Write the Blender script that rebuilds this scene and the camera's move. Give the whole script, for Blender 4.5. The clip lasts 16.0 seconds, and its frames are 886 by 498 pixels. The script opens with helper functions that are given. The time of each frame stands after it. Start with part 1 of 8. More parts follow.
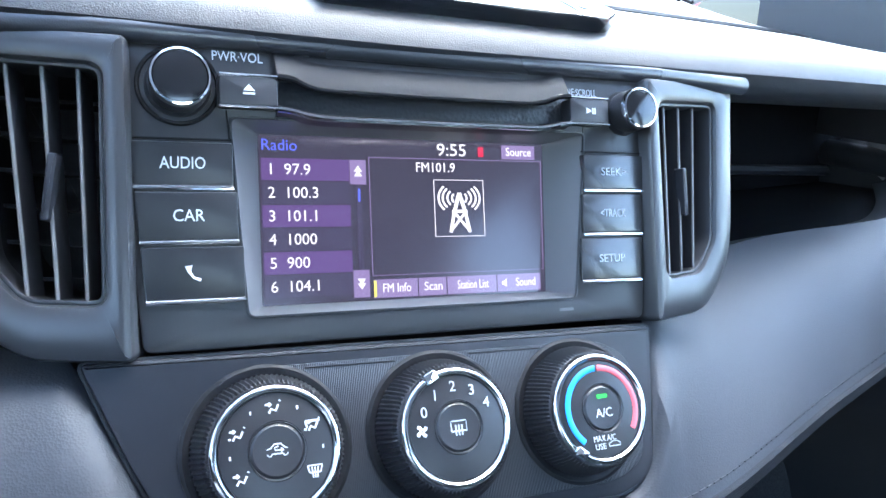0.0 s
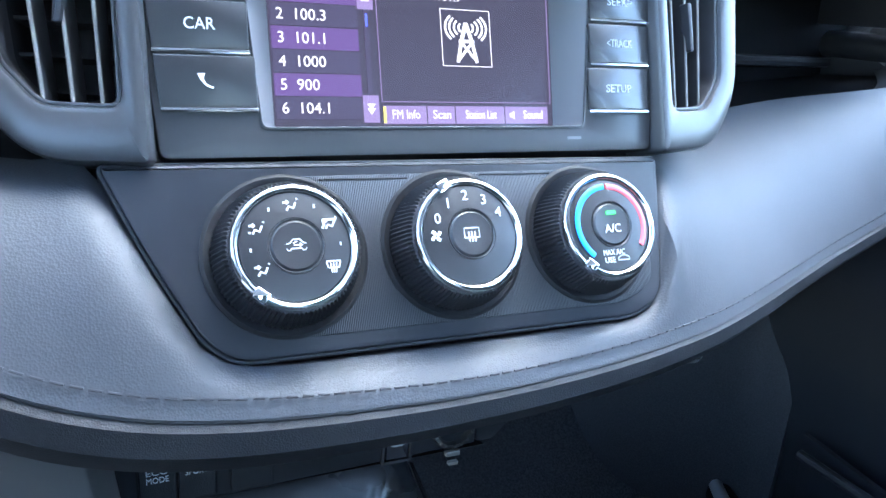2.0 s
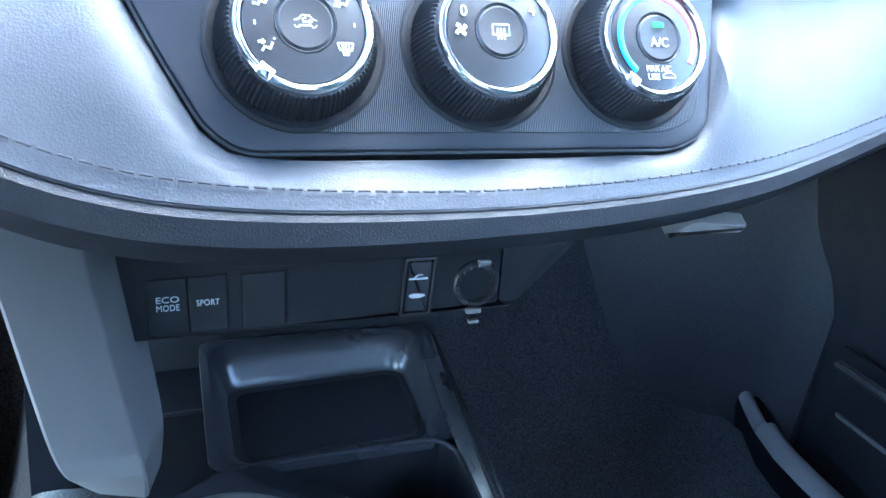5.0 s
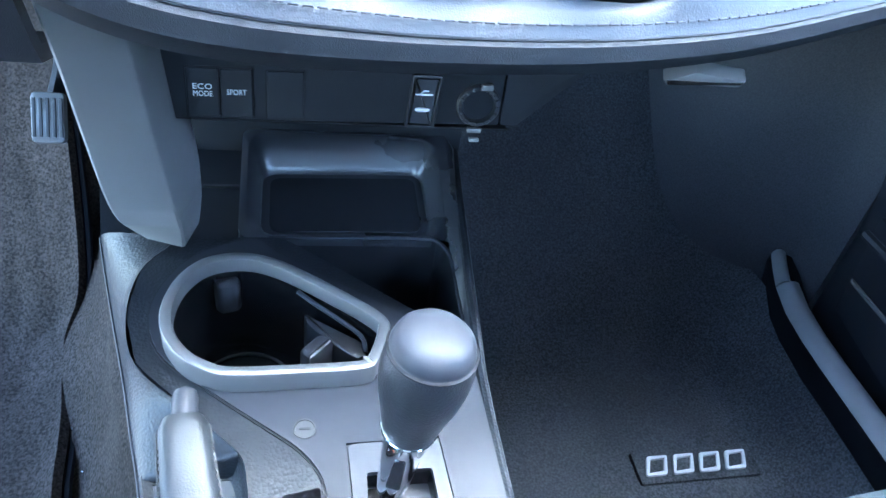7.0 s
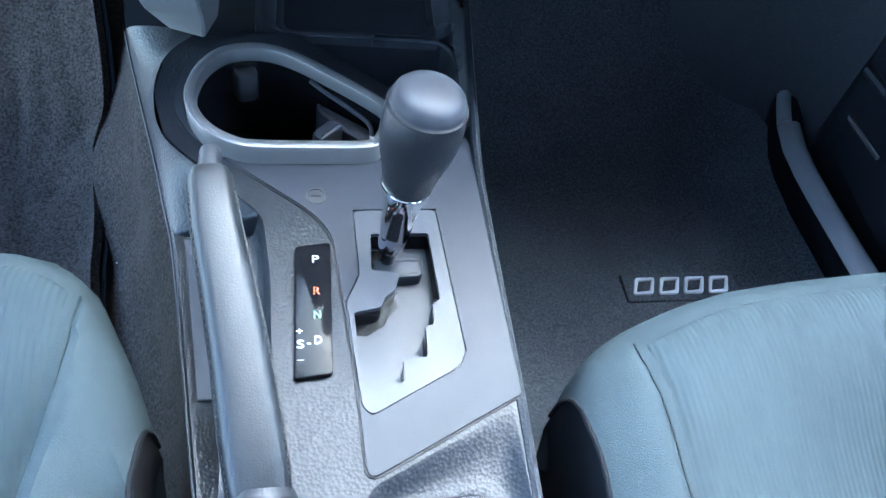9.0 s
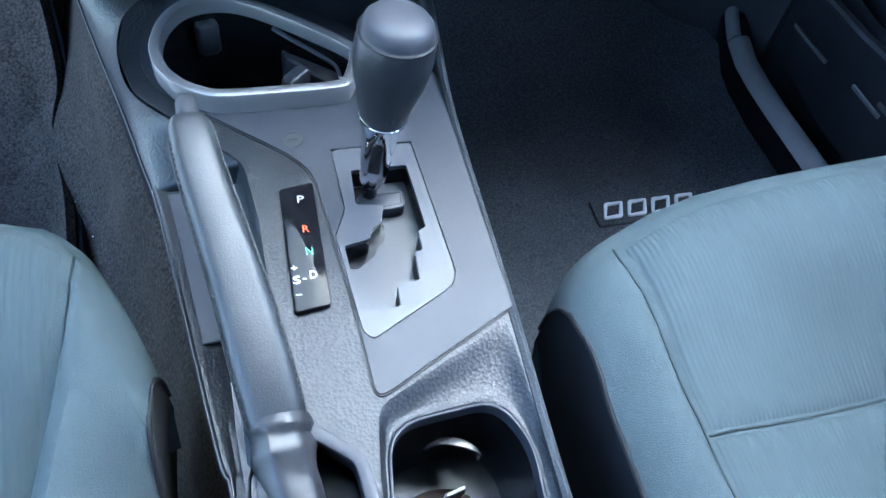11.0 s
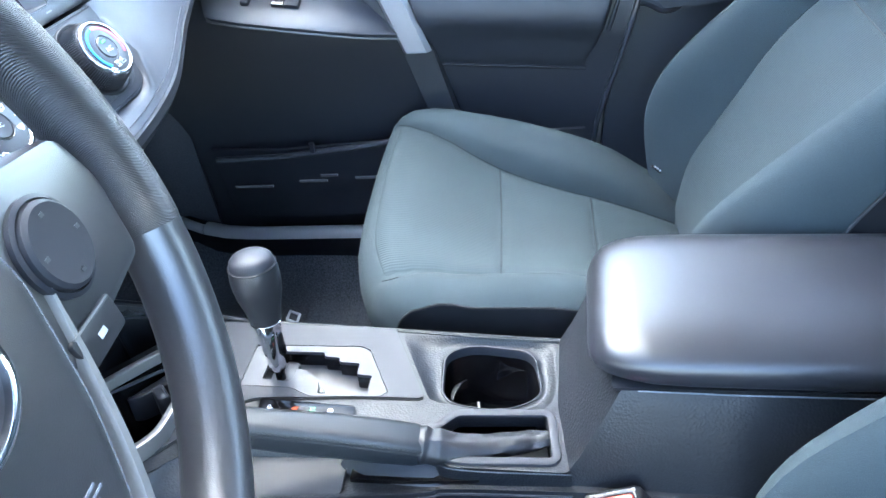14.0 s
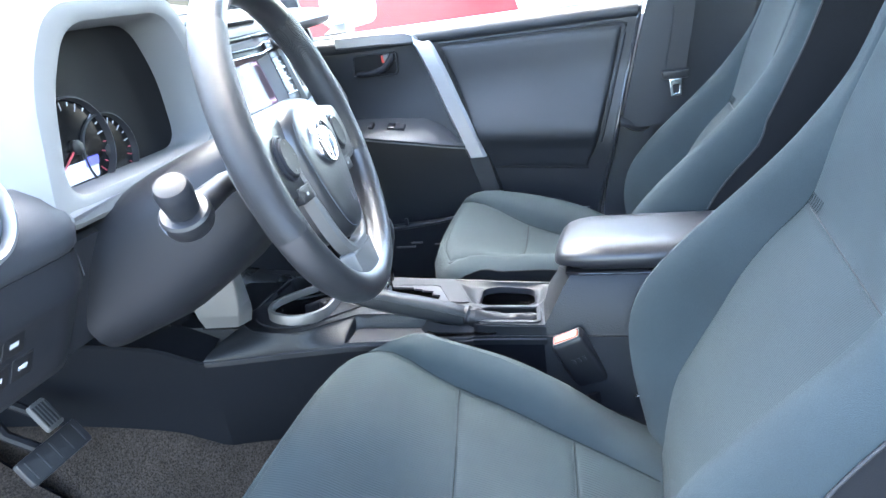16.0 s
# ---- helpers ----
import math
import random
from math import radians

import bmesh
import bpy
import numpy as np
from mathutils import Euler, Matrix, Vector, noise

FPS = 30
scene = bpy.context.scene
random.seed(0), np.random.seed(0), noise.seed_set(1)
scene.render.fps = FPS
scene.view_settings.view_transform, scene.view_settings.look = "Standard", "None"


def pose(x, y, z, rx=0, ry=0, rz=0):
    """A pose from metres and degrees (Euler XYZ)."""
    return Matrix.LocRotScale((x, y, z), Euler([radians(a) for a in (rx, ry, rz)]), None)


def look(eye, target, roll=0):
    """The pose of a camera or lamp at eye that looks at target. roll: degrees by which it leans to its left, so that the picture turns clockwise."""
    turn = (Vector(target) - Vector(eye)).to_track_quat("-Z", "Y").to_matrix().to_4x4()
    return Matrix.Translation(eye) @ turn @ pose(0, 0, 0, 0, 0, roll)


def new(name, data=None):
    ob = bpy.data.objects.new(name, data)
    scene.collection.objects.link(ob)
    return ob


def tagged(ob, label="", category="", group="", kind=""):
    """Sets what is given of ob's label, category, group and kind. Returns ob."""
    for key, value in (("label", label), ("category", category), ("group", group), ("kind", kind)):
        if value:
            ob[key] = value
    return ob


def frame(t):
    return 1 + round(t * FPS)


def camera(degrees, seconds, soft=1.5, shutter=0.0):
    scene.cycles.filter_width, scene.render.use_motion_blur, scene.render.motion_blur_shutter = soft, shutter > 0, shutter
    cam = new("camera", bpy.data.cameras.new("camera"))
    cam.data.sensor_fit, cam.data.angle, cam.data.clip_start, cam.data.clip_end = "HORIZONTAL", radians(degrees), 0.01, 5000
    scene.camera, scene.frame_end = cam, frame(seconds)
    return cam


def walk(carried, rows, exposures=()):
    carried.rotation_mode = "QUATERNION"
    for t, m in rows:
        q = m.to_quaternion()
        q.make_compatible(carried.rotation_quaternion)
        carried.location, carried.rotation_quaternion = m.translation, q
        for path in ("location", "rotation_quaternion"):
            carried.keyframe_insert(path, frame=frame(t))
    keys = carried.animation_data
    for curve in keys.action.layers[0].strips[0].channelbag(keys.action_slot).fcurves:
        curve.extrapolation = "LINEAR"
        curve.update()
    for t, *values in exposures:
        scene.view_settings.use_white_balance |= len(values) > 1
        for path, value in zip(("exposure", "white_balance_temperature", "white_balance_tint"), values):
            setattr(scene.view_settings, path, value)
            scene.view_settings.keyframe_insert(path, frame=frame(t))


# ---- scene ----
cam = camera(62.0, 16.0)
PATH = [
    (0, (-0.126, -0.248, 0.793), (0.665, 1.511, 0.261), 5.3),
    (0.5, (-0.123, -0.258, 0.777), (0.666, 1.481, 0.185), 6.5),
    (1, (-0.122, -0.263, 0.764), (0.653, 1.462, 0.115), 6.4),
    (1.5, (-0.128, -0.264, 0.754), (0.655, 1.447, 0.076), 5.6),
    (2, (-0.136, -0.268, 0.735), (0.655, 1.452, 0.088), 4.1),
    (2.5, (-0.147, -0.265, 0.702), (0.663, 1.456, 0.083), 4.1),
    (3, (-0.155, -0.26, 0.678), (0.658, 1.45, 0.036), 5.1),
    (3.5, (-0.156, -0.256, 0.66), (0.641, 1.448, -0.018), 5.1),
    (3.7, (-0.158, -0.253, 0.654), (0.639, 1.446, -0.036), 4.8),
    (5.8, (-0.093, -0.291, 0.705), (0.465, 1.343, -0.304), 7.7),
    (6, (-0.088, -0.298, 0.71), (0.438, 1.31, -0.358), 8.3),
    (6.5, (-0.079, -0.315, 0.714), (0.377, 1.223, -0.481), 9.7),
    (7, (-0.077, -0.331, 0.712), (0.337, 1.163, -0.552), 10.0),
    (7.5, (-0.075, -0.348, 0.711), (0.315, 1.098, -0.615), 10.0),
    (8, (-0.076, -0.365, 0.709), (0.31, 1.025, -0.677), 10.7),
    (8.5, (-0.076, -0.38, 0.711), (0.302, 0.93, -0.753), 12.0),
    (9, (-0.075, -0.4, 0.708), (0.297, 0.841, -0.816), 12.8),
    (9.5, (-0.074, -0.417, 0.704), (0.296, 0.77, -0.863), 13.6),
    (9.7, (-0.073, -0.423, 0.702), (0.296, 0.744, -0.88), 13.9),
    (11.8, (-0.143, -0.422, 0.711), (0.512, 0.618, -0.866), 4.2),
    (12, (-0.169, -0.411, 0.712), (0.594, 0.574, -0.852), 3.2),
    (12.5, (-0.223, -0.39, 0.719), (0.83, 0.447, -0.762), 0.2),
    (13, (-0.311, -0.404, 0.727), (1.015, 0.328, -0.579), -6.1),
    (13.5, (-0.412, -0.393, 0.794), (1.108, 0.073, -0.42), -7.1),
    (14, (-0.485, -0.395, 0.828), (1.107, -0.022, -0.323), -8.3),
    (14.5, (-0.581, -0.414, 0.827), (1.087, -0.041, -0.211), -7.8),
    (15, (-0.714, -0.464, 0.812), (1.031, -0.027, -0.062), -8.8),
    (15.5, (-0.894, -0.52, 0.818), (0.888, -0.009, 0.069), -8.7),
    (16, (-1.079, -0.548, 0.823), (0.72, 0.013, 0.152), -8.7),
]
EXPOSURES = [(0, 4.0, 6050, 7), (1.5, 4.38, 5950, 6), (2.0, 4.45, 5850, 5), (2.5, 4.45, 5750, 4), (3.5, 4.8, 5650, 4), (7, 5.4, 5550, 3), (8, 5.15, 5500, 2), (9, 4.75, 5550, 2), (10, 4.55, 5500, 2), (12, 4.5, 5400, 2), (13.5, 4.72, 5950, 5), (14.5, 4.84, 6500, 7), (15.5, 4.75, 6700, 8), (16, 4.6, 6800, 8)]
walk(cam, [(t, look(eye, target, roll)) for t, eye, target, roll in PATH], EXPOSURES)

# ---- light ----
SUN_EL, SUN_AZ = 64.0, 52.0
world = bpy.data.worlds.new("sky")
scene.world = world
world.use_nodes = True
wn = world.node_tree
sky = wn.nodes.new("ShaderNodeTexSky")
sky.sky_type, sky.sun_disc = "NISHITA", False
sky.sun_elevation, sky.sun_rotation = radians(SUN_EL), radians(SUN_AZ)
sky.air_density, sky.dust_density = 1.0, 1.4
wn.links.new(sky.outputs[0], wn.nodes["Background"].inputs[0])
wn.nodes["Background"].inputs[1].default_value = 0.15
sun = new("sun", bpy.data.lights.new("sun", "SUN"))
sun.data.energy, sun.data.angle, sun.data.color = 0.6, radians(65), (0.97, 0.98, 1.0)
se, sa = radians(SUN_EL), radians(SUN_AZ)
sun.matrix_world = look((0, 0, 0), (-math.cos(se) * math.sin(sa), -math.cos(se) * math.cos(sa), -math.sin(se)))
sun.location = (0, 0, 6)


# ---- materials ----
def material(name, color, rough=0.5, metal=0.0, bump=0.0, bump_scale=300.0, vary=0.12, vary_scale=6.0, kind="noise", spec=0.5, coat=0.0, emit=None, sheen=0.0, fleck=0.0, stretch=None):
    m = bpy.data.materials.new(name)
    m.use_nodes = True
    nt = m.node_tree
    b = nt.nodes["Principled BSDF"]
    b.inputs["Roughness"].default_value = rough
    b.inputs["Metallic"].default_value = metal
    b.inputs["Specular IOR Level"].default_value = spec
    b.inputs["Coat Weight"].default_value = coat
    b.inputs["Coat Roughness"].default_value = 0.2
    b.inputs["Sheen Weight"].default_value = sheen
    tc = nt.nodes.new("ShaderNodeTexCoord")
    src = tc.outputs["Object"]
    if stretch:
        mp = nt.nodes.new("ShaderNodeMapping")
        mp.inputs["Scale"].default_value = stretch
        nt.links.new(src, mp.inputs[0])
        src = mp.outputs[0]
    n1 = nt.nodes.new("ShaderNodeTexNoise")
    n1.inputs["Scale"].default_value = vary_scale
    n1.inputs["Detail"].default_value = 6
    nt.links.new(src, n1.inputs["Vector"])
    mix = nt.nodes.new("ShaderNodeMix")
    mix.data_type = "RGBA"
    c0 = [max(0.0, c * (1 - vary)) for c in color]
    c1 = [min(1.0, c * (1 + vary)) for c in color]
    mix.inputs["A"].default_value = (*c0, 1)
    mix.inputs["B"].default_value = (*c1, 1)
    nt.links.new(n1.outputs[0], mix.inputs["Factor"])
    out = mix.outputs["Result"]
    if fleck:
        n2 = nt.nodes.new("ShaderNodeTexNoise")
        n2.inputs["Scale"].default_value = bump_scale
        n2.inputs["Detail"].default_value = 3
        nt.links.new(src, n2.inputs["Vector"])
        rm = nt.nodes.new("ShaderNodeMapRange")
        rm.inputs["From Min"].default_value, rm.inputs["From Max"].default_value = 0.35, 0.7
        rm.inputs["To Min"].default_value, rm.inputs["To Max"].default_value = 1 - fleck, 1 + fleck
        nt.links.new(n2.outputs[0], rm.inputs[0])
        mul = nt.nodes.new("ShaderNodeVectorMath")
        mul.operation = "SCALE"
        nt.links.new(out, mul.inputs[0])
        nt.links.new(rm.outputs[0], mul.inputs["Scale"])
        out = mul.outputs[0]
    nt.links.new(out, b.inputs["Base Color"])
    rr = nt.nodes.new("ShaderNodeMapRange")
    rr.inputs["To Min"].default_value, rr.inputs["To Max"].default_value = max(0.02, rough - 0.045), min(1, rough + 0.045)
    nt.links.new(n1.outputs[0], rr.inputs[0])
    nt.links.new(rr.outputs[0], b.inputs["Roughness"])
    if bump:
        if kind == "leather":
            tx = nt.nodes.new("ShaderNodeTexVoronoi")
            tx.inputs["Scale"].default_value = bump_scale
        elif kind == "rib":
            tx = nt.nodes.new("ShaderNodeTexWave")
            tx.bands_direction = "DIAGONAL"
            tx.inputs["Scale"].default_value = bump_scale
            tx.inputs["Distortion"].default_value = 0.4
        elif kind == "check":
            tx = nt.nodes.new("ShaderNodeTexWave")
            tx.bands_direction = "X"
            tx.inputs["Scale"].default_value = bump_scale
        else:
            tx = nt.nodes.new("ShaderNodeTexNoise")
            tx.inputs["Scale"].default_value = bump_scale
            tx.inputs["Detail"].default_value = 4
        nt.links.new(src, tx.inputs["Vector"])
        bp = nt.nodes.new("ShaderNodeBump")
        bp.inputs["Strength"].default_value = bump
        bp.inputs["Distance"].default_value = 0.0006
        nt.links.new(tx.outputs[0], bp.inputs["Height"])
        nt.links.new(bp.outputs[0], b.inputs["Normal"])
    if emit:
        b.inputs["Emission Color"].default_value = (*emit[0], 1)
        b.inputs["Emission Strength"].default_value = emit[1]
    return m


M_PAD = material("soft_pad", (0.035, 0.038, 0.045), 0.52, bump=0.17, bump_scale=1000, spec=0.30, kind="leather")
M_PLASTIC = material("dash_plastic", (0.012, 0.013, 0.016), 0.45, bump=0.25, bump_scale=1400, kind="leather", spec=0.3)
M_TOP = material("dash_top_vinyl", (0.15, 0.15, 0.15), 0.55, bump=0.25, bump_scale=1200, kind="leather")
M_GRAIN = material("grained_console", (0.0085, 0.0096, 0.0120), 0.38, bump=0.42, bump_scale=480, spec=0.22, kind="leather")
M_SATIN = material("satin_panel", (0.020, 0.021, 0.0255), 0.42, bump=0.08, bump_scale=2000, metal=0.0, spec=0.15)
M_RIBBED = material("ribbed_plate", (0.030, 0.032, 0.037), 0.45, bump=0.55, bump_scale=400, kind="check", spec=0.3)
M_COVER = material("trough_cover_satin", (0.017, 0.019, 0.025), 0.42, bump=0.06, bump_scale=2000, spec=0.28)
M_UNIT = material("unit_plastic", (0.014, 0.014, 0.016), 0.38, bump=0.12, bump_scale=2500)
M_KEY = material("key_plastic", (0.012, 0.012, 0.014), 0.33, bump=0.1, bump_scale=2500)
M_GLOSS = material("gloss_black", (0.006, 0.006, 0.007), 0.14, vary=0.3, coat=0.3)
M_SILVER = material("silver_paint", (0.30, 0.30, 0.31), 0.36, metal=0.7, bump=0.05, bump_scale=3000)
M_BEZEL = material("vent_silver_grey", (0.024, 0.025, 0.028), 0.32, metal=0.0, bump=0.05, bump_scale=3000)
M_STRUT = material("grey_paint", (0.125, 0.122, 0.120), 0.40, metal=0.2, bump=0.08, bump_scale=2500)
M_CHROME = material("chrome", (0.82, 0.83, 0.85), 0.09, metal=1.0, vary=0.03)
M_DIALRING = material("dial_chrome", (0.60, 0.61, 0.63), 0.13, metal=1.0, vary=0.03)
M_DARK = material("dark_cavity_plastic", (0.007, 0.007, 0.0085), 0.55, bump=0.2, bump_scale=800, spec=0.2)
M_KNOB = material("knob_leather", (0.013, 0.013, 0.015), 0.36, bump=0.22, bump_scale=900, kind="leather", spec=0.4)
M_RUBBER = material("knurled_rubber", (0.016, 0.016, 0.018), 0.42, bump=0.2, bump_scale=1500)
M_FABRIC = material("seat_cloth", (0.0236, 0.0332, 0.0374), 0.85, bump=0.7, bump_scale=1300, vary=0.22, vary_scale=11, sheen=0.0, fleck=0.12, spec=0.2)
M_INSERT = material("seat_insert_cloth", (0.0218, 0.0314, 0.0356), 0.85, bump=0.38, bump_scale=78, kind="check", vary=0.22, vary_scale=11, sheen=0.0, spec=0.2)
M_SEATSIDE = material("seat_side_cloth", (0.006, 0.0065, 0.008), 0.8, bump=0.5, bump_scale=1200, spec=0.15)
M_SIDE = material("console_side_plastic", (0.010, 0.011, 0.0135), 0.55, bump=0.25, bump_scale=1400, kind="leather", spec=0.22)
# black plastic taken darker still, to hold the shade of footwell and recesses
M_WALL = material("shaded_wall_black", (0.0050, 0.0056, 0.0075), 0.7, bump=0.2, bump_scale=1400, kind="leather", spec=0.08)
M_CARPET = material("carpet", (0.027, 0.0215, 0.0185), 0.95, bump=1.0, bump_scale=330, fleck=0.6, vary=0.5, vary_scale=14, spec=0.1, sheen=0.0)
M_MAT = material("mat_pile", (0.042, 0.045, 0.051), 0.95, bump=1.0, bump_scale=380, fleck=0.45, vary=0.4, vary_scale=9, spec=0.1)
M_DOOR = material("door_trim", (0.015, 0.016, 0.020), 0.45, bump=0.25, bump_scale=1300, kind="leather")
M_DOORSOFT = material("door_soft_panel", (0.013, 0.0145, 0.0185), 0.52, bump=0.25, bump_scale=1300, kind="leather")
M_WHEEL = material("wheel_urethane", (0.015, 0.015, 0.017), 0.33, spec=0.9, vary=0.06, vary_scale=4, bump=0.12, bump_scale=1600, kind="leather")
M_GRIP = material("knurled_grip", (0.026, 0.026, 0.028), 0.45, spec=0.5, bump=0.8, bump_scale=560, kind="rib")
M_GATE = material("gate_satin", (0.029, 0.030, 0.035), 0.36, spec=0.25, bump=0.05, bump_scale=2500)
M_GATEFLOOR = material("gate_floor_satin", (0.026, 0.027, 0.031), 0.34, spec=0.3, bump=0.03, bump_scale=2500)
M_BEZELWALL = material("bezel_wall_grey", (0.10, 0.10, 0.105), 0.42, bump=0.04, bump_scale=2500)
# lit copy of key_plastic: lighter and glossier, for window light on the right keys
M_KEYR = material("key_plastic_sky_lit", (0.020, 0.021, 0.023), 0.24, spec=0.7, bump=0.04, bump_scale=2500)
# pale base colour stands in for sky reflected on the dark sill's edge
M_SILL = material("sill_highlight_plastic", (0.18, 0.184, 0.192), 0.32, bump=0.1, bump_scale=1500, spec=0.9)
M_BRAKE = material("brake_grip_leather", (0.010, 0.0115, 0.014), 0.44, bump=0.14, bump_scale=1000, spec=0.3, kind="leather")
M_LIP = material("polished_lip", (0.020, 0.021, 0.025), 0.28, bump=0.06, bump_scale=1500, spec=0.75, kind="leather")
M_DOORARM = material("door_switch_panel", (0.028, 0.030, 0.036), 0.36, bump=0.15, bump_scale=1600, kind="leather")
M_RING = material("cup_ring_metal", (0.13, 0.126, 0.124), 0.32, metal=0.5, bump=0.05, bump_scale=2500)
M_IND = material("indicator_black", (0.005, 0.005, 0.006), 0.08, spec=0.10, vary=0.05)
M_KICK = material("kick_carpet", (0.040, 0.041, 0.046), 0.9, bump=0.6, bump_scale=500, fleck=0.2, spec=0.1)
M_ARM = material("armrest_vinyl", (0.011, 0.0115, 0.0145), 0.34, spec=0.52, vary=0.06, vary_scale=3, bump=0.12, bump_scale=1600, kind="leather")
M_WHITE = material("white_print", (0.46, 0.47, 0.49), 0.5, vary=0.03)
M_GREYPRINT = material("grey_print", (0.32, 0.34, 0.37), 0.5, vary=0.03)
M_WELL = material("well_gloss_black", (0.003, 0.003, 0.0033), 0.24, spec=0.3)
M_CUPFLOOR = material("cup_floor_brown", (0.020, 0.012, 0.010), 0.30, spec=0.4, vary=0.25, vary_scale=60)
M_PADTHREAD = material("pad_thread", (0.010, 0.012, 0.018), 0.7)
M_SEAM = material("cloth_seam", (0.011, 0.0145, 0.0165), 0.85, spec=0.1)
M_THREAD = material("dark_thread", (0.012, 0.013, 0.016), 0.7)
M_GREYTHREAD = material("grey_thread", (0.10, 0.11, 0.13), 0.7)
M_BELT = material("belt_webbing", (0.02, 0.02, 0.022), 0.7, bump=0.6, bump_scale=900)
M_RED = material("red_plastic", (0.55, 0.05, 0.03), 0.35)
M_HEADLINER = material("headliner", (0.39, 0.405, 0.42), 0.95, bump=0.5, bump_scale=900)
M_BODY = material("body_paint", (0.5, 0.5, 0.5), 0.3, coat=0.5)
M_WHITEPAINT = material("white_paint", (0.72, 0.72, 0.72), 0.3, coat=0.5)
M_REDCAR = material("red_paint", (0.45, 0.02, 0.03), 0.3, coat=0.6)
M_ASPHALT = material("asphalt", (0.22, 0.22, 0.215), 0.9, bump=0.8, bump_scale=60, fleck=0.3, vary=0.2, vary_scale=0.6)
M_BOOT = material("boot_leather", (0.009, 0.009, 0.011), 0.46, spec=0.35, bump=0.10, bump_scale=1500, kind="leather")


def glow(name, color, strength, base=(0.01, 0.01, 0.012), rough=0.15):
    return material(name, base, rough, vary=0.1, emit=(color, strength))


M_SCREEN = glow("screen_dark", (0.045, 0.038, 0.062), 0.10)
M_ROWA = glow("screen_row_purple", (0.11, 0.06, 0.19), 0.10)
M_ROWB = glow("screen_row_deep", (0.055, 0.045, 0.085), 0.10)
M_KEYP = glow("screen_key_violet", (0.24, 0.17, 0.34), 0.10)
M_SCRTXT = glow("screen_text", (0.92, 0.85, 0.92), 0.10)
M_SCRBLUE = glow("screen_blue", (0.12, 0.15, 0.85), 0.10)
M_SCRRED = glow("screen_red", (0.6, 0.03, 0.08), 0.10)
M_SCRYEL = glow("screen_yellow", (0.8, 0.7, 0.15), 0.10)
M_LEDG = glow("led_green", (0.08, 0.85, 0.15), 0.09)
M_LEDR = glow("letter_orange", (0.9, 0.16, 0.05), 0.10)
M_LEDGN = glow("letter_green", (0.05, 0.62, 0.30), 0.10)
M_BLUEARC = material("blue_print", (0.02, 0.25, 0.72), 0.4, vary=0.03)
M_REDARC = material("red_print", (0.55, 0.08, 0.10), 0.4, vary=0.03)
M_LCD = glow("cluster_lcd", (0.45, 0.6, 0.95), 0.10)


def glass_material(name, rough=0.0):
    m = bpy.data.materials.new(name)
    m.use_nodes = True
    b = m.node_tree.nodes["Principled BSDF"]
    b.inputs["Base Color"].default_value = (0.93, 0.97, 0.95, 1)
    b.inputs["Transmission Weight"].default_value = 1.0
    b.inputs["Roughness"].default_value = rough
    b.inputs["IOR"].default_value = 1.03
    return m


M_GLASS = glass_material("window_glass")


# ---- building helpers ----
def axes(o, u, v):
    """A frame at o: u along the width, v up the face, w out of it."""
    u, v = Vector(u).normalized(), Vector(v)
    v = (v - u * v.dot(u)).normalized()
    w = u.cross(v)
    m = Matrix((u, v, w)).transposed().to_4x4()
    m.translation = Vector(o)
    return m


def thing(name, loc, label, category, group="", kind=""):
    ob = new(name)
    ob.empty_display_size = 0.02
    ob.location = loc
    return tagged(ob, label, category, group, kind)


def part(name, bm, mat, parent=None, label="", smooth=True, mods=()):
    me = bpy.data.meshes.new(name)
    bmesh.ops.remove_doubles(bm, verts=bm.verts, dist=1e-6)
    bmesh.ops.recalc_face_normals(bm, faces=bm.faces)
    bm.to_mesh(me)
    bm.free()
    me.materials.append(mat)
    if smooth:
        for p in me.polygons:
            p.use_smooth = True
        me.set_sharp_from_angle(angle=radians(38))
    ob = new(name, me)
    if parent is not None:
        ob.parent = parent
        ob.matrix_parent_inverse = world_of(parent).inverted()
    return tagged(ob, label)


def world_of(ob):
    m = ob.matrix_basis.copy()
    p = ob
    while p.parent is not None:
        m = p.parent.matrix_basis @ p.matrix_parent_inverse @ m
        p = p.parent
    return m


def structure(name, bm, mat, label, category, smooth=True):
    return tagged(part(name, bm, mat, None, label, smooth), "", category, "", "structure")


def rpoly(pts, r, n=5):
    """A polygon with rounded corners; r is one radius or one for each corner."""
    out = []
    k = len(pts)
    for i in range(k):
        p0, p1, p2 = Vector(pts[i - 1]), Vector(pts[i]), Vector(pts[(i + 1) % k])
        rr = r[i] if isinstance(r, (list, tuple)) else r
        a, b = p0 - p1, p2 - p1
        d = min(rr, a.length * 0.48, b.length * 0.48)
        q0, q1 = p1 + a.normalized() * d, p1 + b.normalized() * d
        for j in range(n):
            t = j / (n - 1)
            out.append(tuple((1 - t) ** 2 * q0 + 2 * t * (1 - t) * p1 + t * t * q1))
    return out


def loft(rings, close=True, cap0=True, cap1=True, bm=None):
    bm = bm or bmesh.new()
    vs = [[bm.verts.new(p) for p in ring] for ring in rings]
    n = len(rings[0])
    for a, b in zip(vs[:-1], vs[1:]):
        for i in range(n if close else n - 1):
            j = (i + 1) % n
            bm.faces.new((a[i], a[j], b[j], b[i]))
    if cap0:
        bm.faces.new(list(reversed(vs[0])))
    if cap1:
        bm.faces.new(vs[-1])
    return bm


def ruled(*lines):
    return loft([list(l) for l in lines], close=False, cap0=False, cap1=False)


def place(M, pts, w=0.0):
    return [M @ Vector((p[0], p[1], p[2] if len(p) > 2 else w)) for p in pts]


